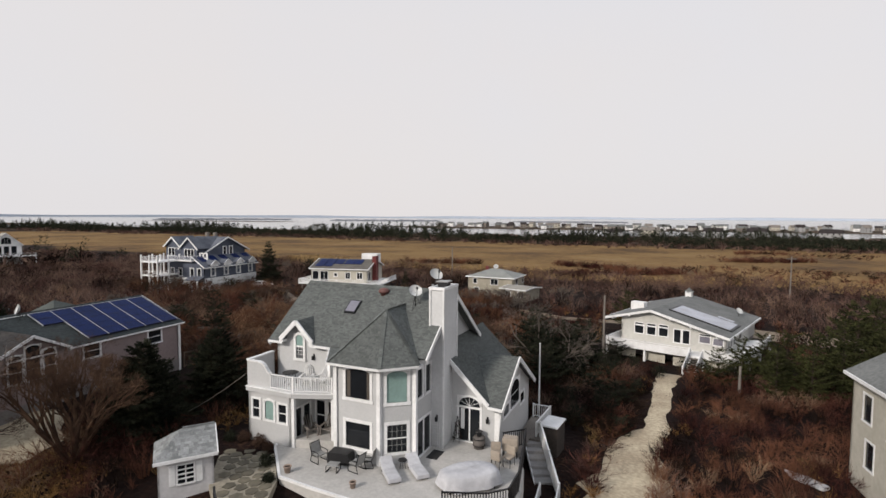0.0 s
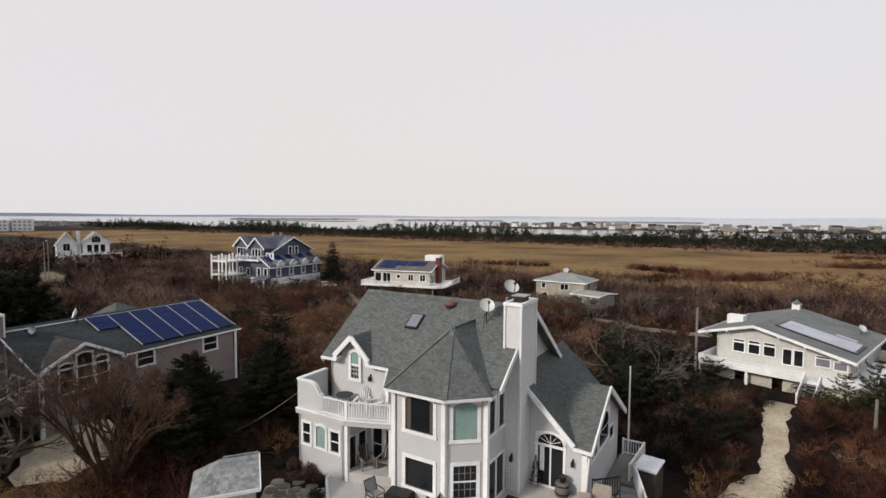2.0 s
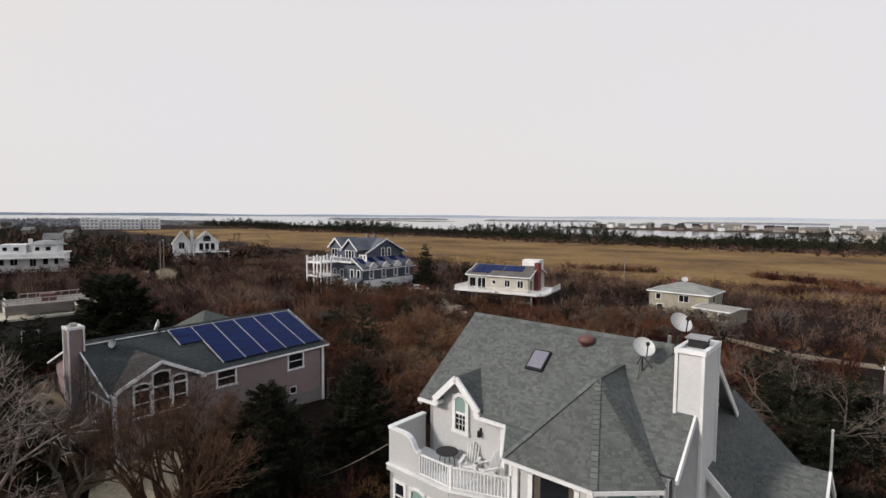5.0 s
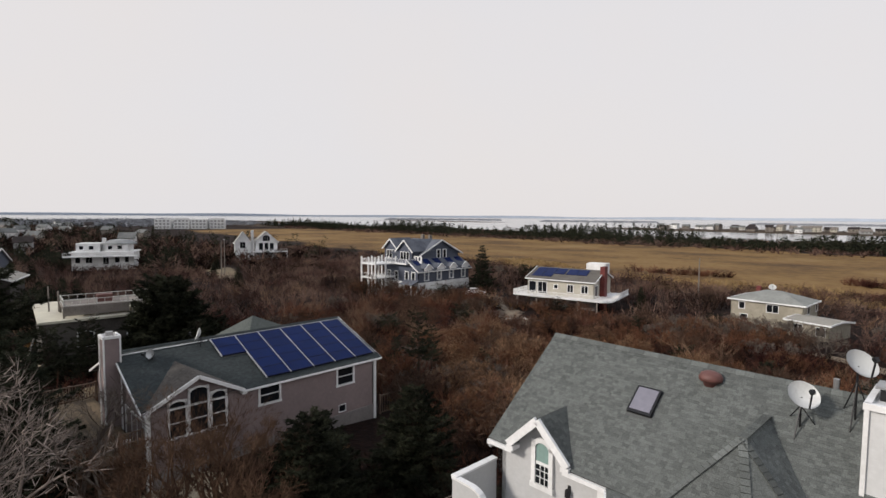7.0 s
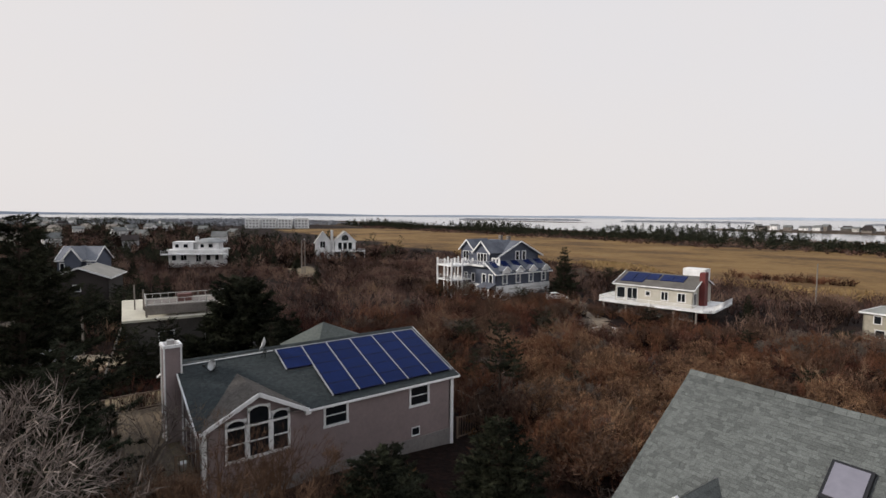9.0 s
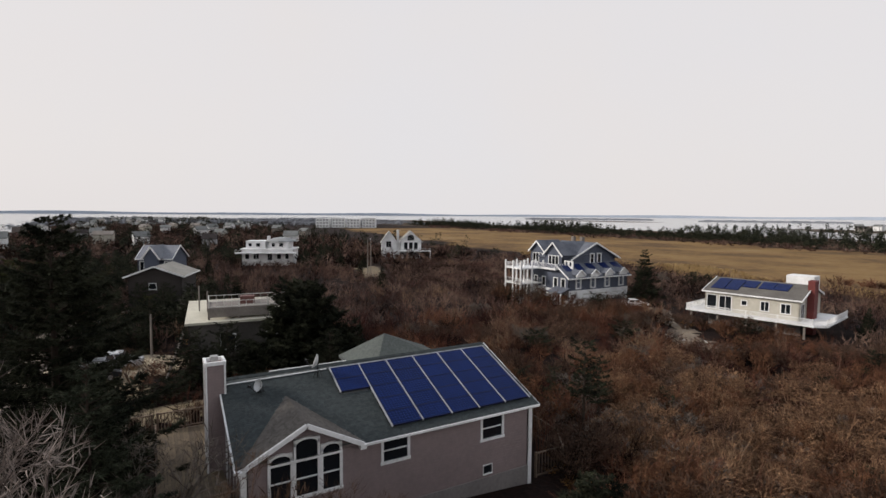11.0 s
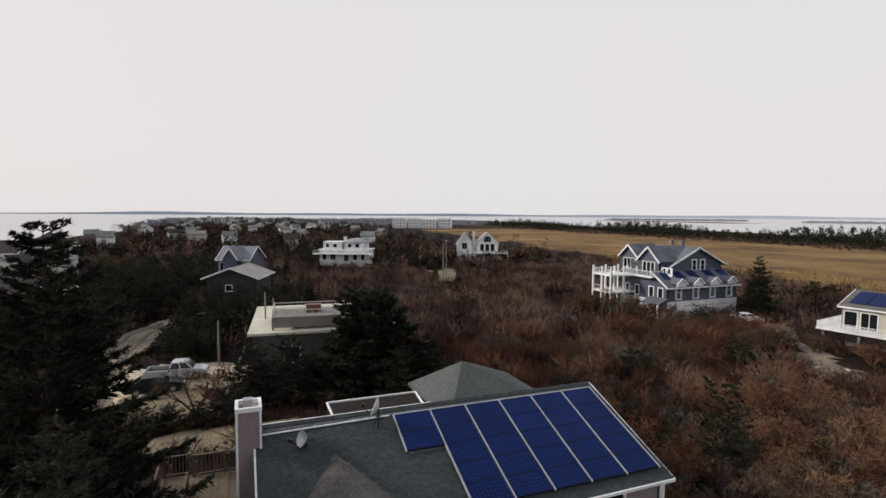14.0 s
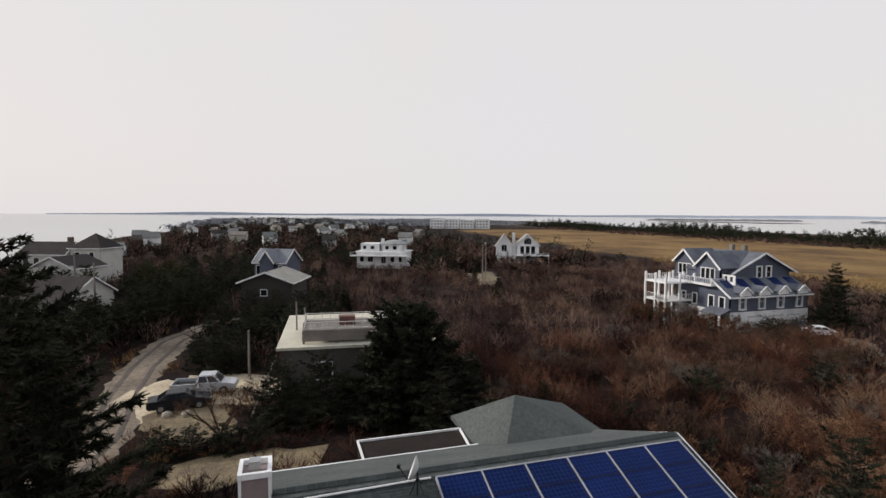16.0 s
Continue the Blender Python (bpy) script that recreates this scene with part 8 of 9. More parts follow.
def thicket(rng, cx, cy, r, h, stems, twigs, w=0.05):
    """Many-stemmed bare shrubs: stems arch outwards from each foot and end in sprays of twigs."""
    n = len(cx)
    i = np.repeat(np.arange(n), stems)
    a, q = rng.uniform(0, math.tau, len(i)), np.sqrt(rng.uniform(0.02, 1, len(i)))
    z = gh(cx, cy)[i]
    c, sn = np.cos(a), np.sin(a)
    top = h[i] * rng.uniform(0.6, 1.08, len(i)) * (1 - 0.42 * q**2)
    base = np.stack([cx[i] + 0.2 * r[i] * q * c, cy[i] + 0.2 * r[i] * q * sn, z - 0.05], 1)
    mid = np.stack([cx[i] + 0.5 * r[i] * q * c, cy[i] + 0.5 * r[i] * q * sn, z + 0.62 * top], 1) + rng.normal(0, 0.07, (len(i), 3)) * r[i][:, None]
    tip = np.stack([cx[i] + 1.1 * r[i] * q * c, cy[i] + 1.1 * r[i] * q * sn, z + top], 1) + rng.normal(0, 0.1, (len(i), 3)) * r[i][:, None]
    out = [blades(base, mid, w * rng.uniform(1.1, 2.2, len(i)), rng), blades(mid, tip, w * rng.uniform(0.9, 1.8, len(i)), rng)]
    j = np.repeat(np.arange(len(i)), twigs)
    t = rng.uniform(-0.55, 0.98, (len(j), 1))
    b = np.where(t < 0, mid[j] + (base - mid)[j] * -t, mid[j] + (tip - mid)[j] * t)
    d = rng.normal(0, 1, (len(j), 3))
    d[:, 2] = np.abs(d[:, 2]) + 0.15
    d += 1.3 * (tip - mid)[j] / (np.linalg.norm((tip - mid)[j], axis=1, keepdims=True) + 1e-9)
    d /= np.linalg.norm(d, axis=1, keepdims=True)
    ln = (rng.uniform(0.2, 0.62, len(j)) * np.minimum(1.4, 0.4 + 0.4 * h[i][j]))[:, None]
    out.append(blades(b, b + d * ln, w * rng.uniform(0.4, 0.85, len(j)), rng))
    return np.concatenate(out)


def scatter(rng, x0, y0, x1, y1, spacing):
    """Jittered points over a stretch of the plan."""
    X, Y = np.meshgrid(np.arange(x0, x1, spacing), np.arange(y0, y1, spacing))
    x, y = X.ravel(), Y.ravel()
    x = x + rng.uniform(-0.55, 0.55, len(x)) * spacing
    y = y + rng.uniform(-0.55, 0.55, len(y)) * spacing
    return x, y


def patch(x, y, s, o):
    """A slow drift between -1 and 1 over the plan."""
    return 0.5 * (np.sin(x / s + 1.7 * np.sin(y / (1.3 * s) + o)) + np.cos(y / (0.8 * s) - 0.9 * np.sin(x / s + o)))


rng = np.random.default_rng(5)


def brush(name, x, y, r, h, stems, twigs, w, label, kinds=(TWIG, TWIG_GREY, TWIG_DARK), cuts=(0.26, 0.72), category="brush"):
    """Brush of up to three kinds of shrub, mixed by slow drift and by chance."""
    # the last term darkens the shrubs round (-31, 34) in place of shade
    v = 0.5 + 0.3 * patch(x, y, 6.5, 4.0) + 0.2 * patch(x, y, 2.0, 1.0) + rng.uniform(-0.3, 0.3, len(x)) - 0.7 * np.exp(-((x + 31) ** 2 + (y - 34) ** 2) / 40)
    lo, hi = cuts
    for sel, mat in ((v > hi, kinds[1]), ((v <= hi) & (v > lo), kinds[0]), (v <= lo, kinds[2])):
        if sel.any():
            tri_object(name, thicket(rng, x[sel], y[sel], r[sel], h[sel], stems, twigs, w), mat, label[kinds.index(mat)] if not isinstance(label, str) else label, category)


BRUSH_LABELS = ("leafless red-brown brush filling the ground between houses", "pale grey-brown leafless shrubs among the brush", "tangled undergrowth, near black in place of shade in the gaps of the brush")
# tall brown brush around and between the houses
x, y = scatter(rng, -80, 24, 12, 92, 1.7)
keep = free(x, y) & ~((x > -4) & (y < 66) & (y > 20)) & ~((x > -24) & (y < 30)) & (patch(x, y, 3.0, 2.0) + 0.3 * patch(x, y, 1.1, 1) > -0.6) & ~((x < -58) & (y < 38))
x, y = x[keep], y[keep]
low = np.exp(-((x + 34) ** 2 + (y - 31) ** 2) / 30)
path_side = np.exp(-((x + 7) ** 2 / 18 + (y - 48) ** 2 / 130))
hgt = (1.55 + 0.4 * patch(x, y, 5.0, 0.4) + 0.5 * patch(x, y, 1.9, 1.0) + rng.uniform(-0.5, 0.9, len(x))) * (1 - 0.45 * low) * (1 - 0.45 * path_side)
hgt = np.maximum(0.45, hgt)
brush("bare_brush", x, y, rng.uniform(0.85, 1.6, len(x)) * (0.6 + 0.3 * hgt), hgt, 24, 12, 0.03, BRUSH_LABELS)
# taller leafless shrubs standing out of it
x, y = scatter(rng, -80, 42, -4, 92, 3.6)
keep = free(x, y, 1.2) & (rng.uniform(0, 1, len(x)) > 0.3) & ~((x > -12) & (y < 62))
x, y = x[keep], y[keep]
brush("tall_shrubs", x, y, rng.uniform(1.3, 2.4, len(x)), rng.uniform(2.1, 3.4, len(x)), 18, 24, 0.032, ("tall leafless shrubs with red-brown twigs", "tall leafless shrubs with pale tan twigs", "tall dark leafless shrubs"), cuts=(0.1, 0.5))
# dark evergreen bushes in the brush
x, y = scatter(rng, -76, 40, -14, 92, 7.5)
keep = free(x, y, 1.2) & (rng.uniform(0, 1, len(x)) > 0.62)
x, y = x[keep], y[keep]
EVERGREEN_SPOTS = list(zip(x.tolist(), y.tolist()))
x, y = scatter(rng, -150, 40, 60, 142, 1.75)
keep = free(x, y) & ((y > 90) | (x < -80) | (x > 12)) & (y < 140 - 0.09 * x + 7 * patch(x, y, 9, 1)) & (patch(x, y, 8.0, 3.0) > -0.75)
x, y = x[keep], y[keep]
hgt = 2.0 + 0.6 * patch(x, y, 7.0, 1.4) + 0.4 * patch(x, y, 2.2, 1.4) + rng.uniform(-0.3, 0.5, len(x))
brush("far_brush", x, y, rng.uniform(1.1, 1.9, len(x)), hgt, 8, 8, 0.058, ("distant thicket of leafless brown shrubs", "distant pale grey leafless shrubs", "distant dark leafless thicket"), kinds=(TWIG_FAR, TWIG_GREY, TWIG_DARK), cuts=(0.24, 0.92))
# low scrub to the near side of the path
x, y = scatter(rng, -4, 24, 24, 66, 0.95)
keep = free(x, y, 0.2)
x, y = x[keep], y[keep]
hgt = 0.85 + 0.3 * patch(x, y, 4, 2) + 0.25 * patch(x, y, 1.2, 2) + rng.uniform(-0.1, 0.4, len(x))
brush("low_scrub", x, y, rng.uniform(0.6, 1.05, len(x)), np.maximum(0.3, hgt), 18, 10, 0.026, ("low reddish scrub beside the sandy path", "pale dry stems in the scrub", "low dark undergrowth beside the path"), cuts=(0.24, 0.72))
x, y = scatter(rng, -14, 38, -2.5, 63, 1.0)
keep = free(x, y, 0.15) & ~((x < -9.5) & (y < 46))
x, y = x[keep], y[keep]
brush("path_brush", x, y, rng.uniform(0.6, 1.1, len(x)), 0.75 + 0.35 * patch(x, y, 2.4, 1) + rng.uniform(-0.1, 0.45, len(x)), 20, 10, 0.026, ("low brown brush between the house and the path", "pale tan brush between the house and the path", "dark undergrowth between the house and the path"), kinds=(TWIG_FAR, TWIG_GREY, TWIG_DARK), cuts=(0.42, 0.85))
x, y = scatter(rng, -44, 8, -22, 30, 1.1)
keep = free(x, y, 0.3) & ((x < -26) | (y < 24))
x, y = x[keep], y[keep]
brush("garden_scrub", x, y, rng.uniform(0.5, 0.9, len(x)), 0.7 + 0.3 * patch(x, y, 4, 1) + rng.uniform(-0.1, 0.3, len(x)), 9, 10, 0.03, ("low brown scrub near the shed", "pale dry stems near the shed", "dark undergrowth near the shed"), cuts=(0.1, 0.45))
x, y = scatter(rng, -215, -45, -58, 60, 1.9)
keep = free(x, y, 0.5) & ((x < -79) | (y < 12) | (y > 39)) & ~((x > -150) & (y > 40)) & (patch(x, y, 9.0, 0.7) > -0.85)
x, y = x[keep], y[keep]
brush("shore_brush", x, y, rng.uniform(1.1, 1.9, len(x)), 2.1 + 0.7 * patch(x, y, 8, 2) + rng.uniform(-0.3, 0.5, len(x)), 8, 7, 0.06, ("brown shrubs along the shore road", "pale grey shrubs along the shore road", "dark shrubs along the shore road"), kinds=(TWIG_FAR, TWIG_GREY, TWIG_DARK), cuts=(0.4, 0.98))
x, y = scatter(rng, -640, -40, -150, 150, 6.0)
keep = ~sea(x, y) & (x < -150) & (y < 115) & (rng.uniform(0, 1, len(x)) > 0.2) & ((x < -215) | (y > 60))
x, y = x[keep], y[keep]
brush("far_woods", x, y, rng.uniform(3.0, 4.8, len(x)), rng.uniform(3.0, 5.6, len(x)), 12, 8, 0.3, "brown woods along the distant barrier beach", kinds=(TWIG_FAR, TWIG_GREY, TWIG_DARK), cuts=(0.5, 1.02), category="woods")
x, y = scatter(rng, -2600, -260, -640, 420, 17.0)
keep = ~sea(x, y) & (rng.uniform(0, 1, len(x)) > 0.4 + 0.3 * patch(x, y, 60, 1))
x, y = x[keep], y[keep]
# these woods take the painted haze colour instead of twig browns
brush("horizon_woods", x, y, rng.uniform(8, 13, len(x)), rng.uniform(2, 6.5, len(x)), 12, 6, 1.0, "haze-grey woods on the horizon beyond the beach houses", kinds=(FAR_HAZE, FAR_HAZE, FAR_HAZE), category="woods")
x, y = scatter(rng, -72, 17.5, -54, 31, 1.15)
keep = free(x, y, 0.1) & (rng.uniform(0, 1, len(x)) > 0.25)
x, y = x[keep], y[keep]
brush("yard_brush", x, y, rng.uniform(0.6, 1.0, len(x)), rng.uniform(0.6, 1.5, len(x)), 10, 12, 0.034, ("brown brush between the yard and the parked cars", "pale twiggy brush between the yard and the cars", "dark undergrowth between the yard and the cars"), cuts=(0.3, 0.6))
# brush between the far white houses and the marsh
x, y = scatter(rng, -225, 62, -100, 150, 2.3)
keep = free(x, y, 0.4) & (y > 62) & (y < 128 - 0.05 * x + 7 * patch(x, y, 9, 1)) & (rng.uniform(0, 1, len(x)) > 0.2) & ((x > -170) | (y > 78))
x, y = x[keep], y[keep]
brush("marsh_side_brush", x, y, rng.uniform(1.3, 2.1, len(x)), rng.uniform(1.2, 2.6, len(x)), 10, 9, 0.06, ("brown leafless brush beside the salt marsh", "pale grey brush beside the salt marsh", "dark brush beside the salt marsh"), kinds=(TWIG_FAR, TWIG_GREY, TWIG_DARK), cuts=(0.35, 0.95))
# tawny dry grass at the edges of path, yards and clearings
x, y = scatter(rng, -104, 12, 14, 90, 0.9)
edge = free(x, y, 0.1) & ~free(x, y, 2.2)
keep = edge & (patch(x, y, 2.2, 3.3) > 0.05) & (rng.uniform(0, 1, len(x)) > 0.3)
x, y = x[keep], y[keep]
tri_object("dry_grass", thicket(rng, x, y, rng.uniform(0.35, 0.6, len(x)), rng.uniform(0.35, 0.8, len(x)), 26, 2, 0.022), GRASS, "tufts of tawny dry grass along paths and walls", "grass")
x, y = scatter(rng, -36.5, 21.5, -28.6, 27.2, 0.42)
keep = free(x, y, 0.0)
x, y = x[keep], y[keep]
tri_object("dry_grass", thicket(rng, x, y, rng.uniform(0.3, 0.5, len(x)), rng.uniform(0.25, 0.5, len(x)), 22, 1, 0.02), GRASS, "matted tawny grass below the bare trees", "grass")
# reeds along the near edge of the marsh
x, y = scatter(rng, -180, 112, 60, 168, 0.9)
edge_y = 136 - 0.1 * x + 8 * patch(x, y, 12, 1)
keep = (y > edge_y - 4) & (y < edge_y + 12) & (rng.uniform(0, 1, len(x)) > 0.35) & free(x, y)
x, y = x[keep], y[keep]
tri_object("marsh_reeds", thicket(rng, x, y, np.full(len(x), 0.5), rng.uniform(0.7, 1.3, len(x)), 9, 1, 0.07), REED, "straw-coloured reeds edging the salt marsh", "reeds")
x, y = scatter(rng, -150, 140, 120, 262, 3.2)
keep = (patch(x, y, 16, 5) + 0.4 * patch(x, y, 5, 2) + 0.012 * (x + 20) - 0.012 * (y - 165) > 0.55) & (rng.uniform(0, 1, len(x)) > 0.25)
x, y = x[keep], y[keep]
brush("marsh_shrubs", x, y, rng.uniform(1.4, 2.4, len(x)), rng.uniform(0.7, 1.5, len(x)), 9, 8, 0.1, "brown shrub patches scattered over the marsh", cuts=(0.2, 0.9))


# long low islands of brown brush in the marsh
for ax, ay, bx, by, wide, n in ((-26, 139, 4, 158, 4.5, 150), (-30, 168, -8, 160, 3.0, 70), (18, 203, 46, 214, 3.2, 110), (30, 246, 46, 256, 2.0, 40), (-75, 158, -52, 163, 2.2, 50)):
    f = rng.uniform(0, 1, n)
    x, y = ax + (bx - ax) * f + rng.normal(0, 1.2, n), ay + (by - ay) * f + rng.normal(0, 0.45, n) * wide * np.sin(np.pi * f)
    tri_object("marsh_island", thicket(rng, x, y, rng.uniform(1.2, 2.2, n), rng.uniform(0.9, 2.2, n), 12, 10, 0.09), TWIG, "long low island of red-brown brush in the marsh", "brush")


def needle_clump(rng, c, r, n, droop=0.0, w=0.09, ln=0.3):
    """A tuft of needles round each centre, as slim triangles."""
    i = np.repeat(np.arange(len(c)), n)
    d = rng.normal(size=(len(i), 3))
    d /= np.linalg.norm(d, axis=1, keepdims=True)
    rr = np.asarray(r)[i][:, None]
    b = c[i] + d * rr * rng.uniform(0.0, 0.6, (len(i), 1))
    t = b + (d + np.array([0, 0, -droop])) * rr * rng.uniform(0.5, 1.0, (len(i), 1)) * ln / 0.3
    return blades(b, t, np.full(len(i), w) * rng.uniform(0.6, 1.3, len(i)), rng)


def far_conifers(rng, x, y, h, r, n, w=0.3):
    """Rough small conifers for the woods, many in one mesh."""
    i = np.repeat(np.arange(len(x)), n)
    q = rng.uniform(0, 1, len(i)) ** 0.8
    a = rng.uniform(0, math.tau, len(i))
    rad = r[i] * (1 - q) ** 0.7 * rng.uniform(0.35, 1.0, len(i))
    z = gh(x, y)[i]
    c = np.stack([x[i] + rad * np.cos(a), y[i] + rad * np.sin(a), z + h[i] * (0.06 + 0.94 * q)], 1)
    return needle_clump(rng, c, 0.22 * r[i] + 0.1, 3, 0.15, w=w, ln=0.36)


# wooded strip behind the marsh
x, y = scatter(rng, -620, 276, 420, 385, 4.2)
band = 286 - 0.06 * x
keep = ~sea(x, y) & (y > band + 8 * patch(x, y, 25, 2)) & (y < band + 52) & (rng.uniform(0, 1, len(x)) > 0.22 + 0.5 * patch(x, y, 22, 4))
x, y = x[keep], y[keep]
tall = np.clip(0.55 + 0.6 * patch(x, y, 31, 1), 0.25, 1.2)
tri_object("wooded_strip", far_conifers(rng, x, y, tall * rng.uniform(4.5, 10.5, len(x)), rng.uniform(2.6, 4.8, len(x)), 44, 0.42), NEEDLE, "dark evergreen woods behind the salt marsh", "woods")
x, y = scatter(rng, -560, 264, 330, 400, 5.2)
keep = ~sea(x, y) & (y > 268 - 0.06 * x + 7 * patch(x, y, 18, 1)) & (rng.uniform(0, 1, len(x)) > 0.3)
x, y = x[keep], y[keep]
tri_object("strip_brush", thicket(rng, x, y, rng.uniform(2.5, 4, len(x)), rng.uniform(1.6, 3.2, len(x)), 8, 5, 0.28), TWIG_FAR, "leafless thickets in the wooded strip", "woods")
x, y = scatter(rng, -1150, -38, -150, 130, 10)
keep = ~sea(x, y) & (rng.uniform(0, 1, len(x)) > 0.42) & ((x < -200) | (y > 110))
x, y = x[keep], y[keep]
tri_object("beach_conifers", far_conifers(rng, x, y, rng.uniform(3.5, 8, len(x)), rng.uniform(2.4, 4.4, len(x)), 26), NEEDLE, "dark evergreens among the distant beach houses", "woods")
x, y = scatter(rng, -215, -40, -84, 76, 4.6)
keep = free(x, y, 1.2) & (rng.uniform(0, 1, len(x)) > 0.35 + 0.35 * patch(x, y, 17, 1.0)) & ~((x > -150) & (y > 36)) & ~((np.abs(x + 108) < 9) & (np.abs(y + 2) < 9)) & ~((np.abs(x + 122) < 6) & (np.abs(y - 26) < 5)) & ~((y < 2) & (x < -128)) & ~((np.abs(x + 166) < 14) & (y > 24) & (y < 60))
x, y = x[keep], y[keep]
tri_object("shore_evergreens", far_conifers(rng, x, y, rng.uniform(2.4, 4.6, len(x)), rng.uniform(1.7, 2.8, len(x)), 120, 0.13), NEEDLE, "dark evergreen thicket along the shore road", "woods")
x, y = scatter(rng, -300, 630, 480, 800, 14)
keep = ~sea(x, y) & (rng.uniform(0, 1, len(x)) > 0.55)
x, y = x[keep], y[keep]
tri_object("town_trees", far_conifers(rng, x, y, rng.uniform(3, 6, len(x)), rng.uniform(2.5, 4, len(x)), 10), NEEDLE, "dark trees between the houses across the bay", "woods")


def conifer(seed, h, r, mat, shape=0.8, whorls=30, droop=0.3, start=0.06, needles=5, density=7.0, ragged=0.25, fine=1.0):
    """A spruce, cedar or pine: trunk, and uneven whorls of boughs, each a flat spray of side twigs with needles. Stands at the plan's origin."""
    g = np.random.default_rng(seed)
    o = thing("conifer", 0, 0, 0, 0, "tree", "tree")
    part("trunk", Buf().tube((0, 0, -0.3), (0, 0, h * 0.97), 0.02 * h, 0.012, 9), DARK_BARK, o)
    A, L, Z, Q = [], [], [], []
    for k in range(whorls):
        q = start + (0.985 - start) * (k + g.uniform(-0.3, 0.3)) / whorls
        rr = r * (1 - q) ** shape * (0.85 + 0.18 * math.sin(k * 1.9 + seed)) + 0.1
        m = int(5 + 5 * (1 - q))
        a0 = g.uniform(0, math.tau)
        for j in range(m):
            A.append(a0 + math.tau * j / m + g.uniform(-0.35, 0.35))
            L.append(rr * g.uniform(1 - 2 * ragged, 1 + 0.6 * ragged))
            Z.append(q * h + g.uniform(-0.12, 0.12))
            Q.append(q)
    A, L, Z, Q = map(np.array, (A, L, Z, Q))

    def along(i, f):
        fall = -droop * L[i] * f**1.5 * (1 - 1.3 * Q[i]) + 0.14 * L[i] * f**3 + 0.35 * L[i] * f * Q[i]
        return np.stack([L[i] * f * np.cos(A[i]), L[i] * f * np.sin(A[i]), Z[i] + fall], 1)

    i = np.repeat(np.arange(len(L)), np.maximum(5, (L * density * 2).astype(int)))
    f = np.sqrt(g.uniform(0.02, 1.0, len(i)))
    sd = np.where(g.uniform(0, 1, len(i)) < 0.5, -1.0, 1.0)
    base = along(i, f)
    d = np.stack([0.75 * np.cos(A[i]) - 0.85 * sd * np.sin(A[i]), 0.75 * np.sin(A[i]) + 0.85 * sd * np.cos(A[i]), -0.12 + 0.3 * Q[i]], 1) + g.normal(0, 0.2, (len(i), 3))
    d /= np.linalg.norm(d, axis=1, keepdims=True)
    ln = (0.16 + 0.3 * (1.05 - f)) * np.minimum(1.25, 0.45 + 0.4 * L[i]) * g.uniform(0.7, 1.2, len(i))
    j = np.repeat(np.arange(len(i)), needles)
    nb = base[j] + d[j] * (ln[j] * g.uniform(0.0, 0.75, len(j)))[:, None]
    nd = d[j] + g.normal(0, 0.42, (len(j), 3))
    v = blades(nb, nb + nd * (ln[j] * 0.5 + 0.05)[:, None] * fine, 0.05 * fine * g.uniform(0.7, 1.5, len(j)), g)
    part("crown", raw_mesh("crown", v, np.arange(len(v)).reshape(-1, 3), mat), mat, o)
    b = np.arange(len(L))
    lb = blades(along(b, np.zeros(len(L))), along(b, np.full(len(L), 0.95)), np.full(len(L), 0.05), g)
    part("bough_frame", raw_mesh("bough_frame", lb, np.arange(len(lb)).reshape(-1, 3), DARK_BARK), DARK_BARK, o)
    return o


def put(tree, x, y, size, rz, label, first=False, sink=0.15):
    m = place(x, y, float(gh(np.float64(x), np.float64(y))) - sink, rz, size if first else size / tree.scale.x)
    if first:
        tree.matrix_basis = m
        return tagged(tree, label)
    return tagged(copy_thing(tree, m), label)


spruce = conifer(1, 12.0, 4.3, NEEDLE, 0.72, 48, 0.16, needles=12, density=12, ragged=0.24, fine=0.85)
put(spruce, -43.2, 21.7, 1.12, 0, "tall dark green spruce with drooping boughs", True)
young = conifer(5, 7.4, 2.5, NEEDLE_BLUE, 0.85, 38, 0.22, needles=13, density=15, ragged=0.2, fine=0.6)
put(young, -39.5, 22.95, 1.2, 40, "young blue-green spruce with a pale tip", True)
fir = conifer(2, 6.4, 2.3, NEEDLE, 0.85, 26, 0.2, needles=6, density=10)
put(fir, -78.3, 96.7, 1.5, 10, "dark conical fir beside the blue house", True)
snag = conifer(9, 6.6, 1.7, NEEDLE, 0.45, 11, -0.1, 0.42, needles=8, density=10, ragged=0.5, fine=0.8)
put(snag, -42.1, 46.6, 1.0, 20, "scraggly dark pine leaning out of the brush", True)
put(snag, -43.6, 49.4, 0.8, 170, "small scraggly dark pine in the brush")
put(snag, -46.0, 47.6, 0.62, 250, "small scraggly dark pine in the brush")
cone = conifer(6, 5.2, 2.9, NEEDLE, 0.72, 30, 0.16, needles=10, density=12, ragged=0.18, fine=0.85)
put(cone, -31.6, 36.6, 0.95, 0, "dense dark green conical evergreen in the brush", True)
cedar = conifer(3, 5.0, 2.5, NEEDLE, 0.5, 20, 0.12, density=8, ragged=0.4)
put(cedar, -62.2, 38.4, 0.95, 130, "dark evergreen below the flat-roofed house", True)
broad = conifer(8, 4.1, 2.65, NEEDLE, 0.5, 32, 0.14, needles=9, density=14, ragged=0.18)
put(broad, -62.8, 35.6, 1.95, 70, "large dark evergreen hiding the flat-roofed house", True)
pine = conifer(4, 6.6, 3.0, NEEDLE_OLIVE, 0.55, 13, -0.25, 0.1, needles=7, density=8, ragged=0.48)
put(pine, 8.6, 60.0, 0.85, 0, "broad olive-green pine beside the low house", True)
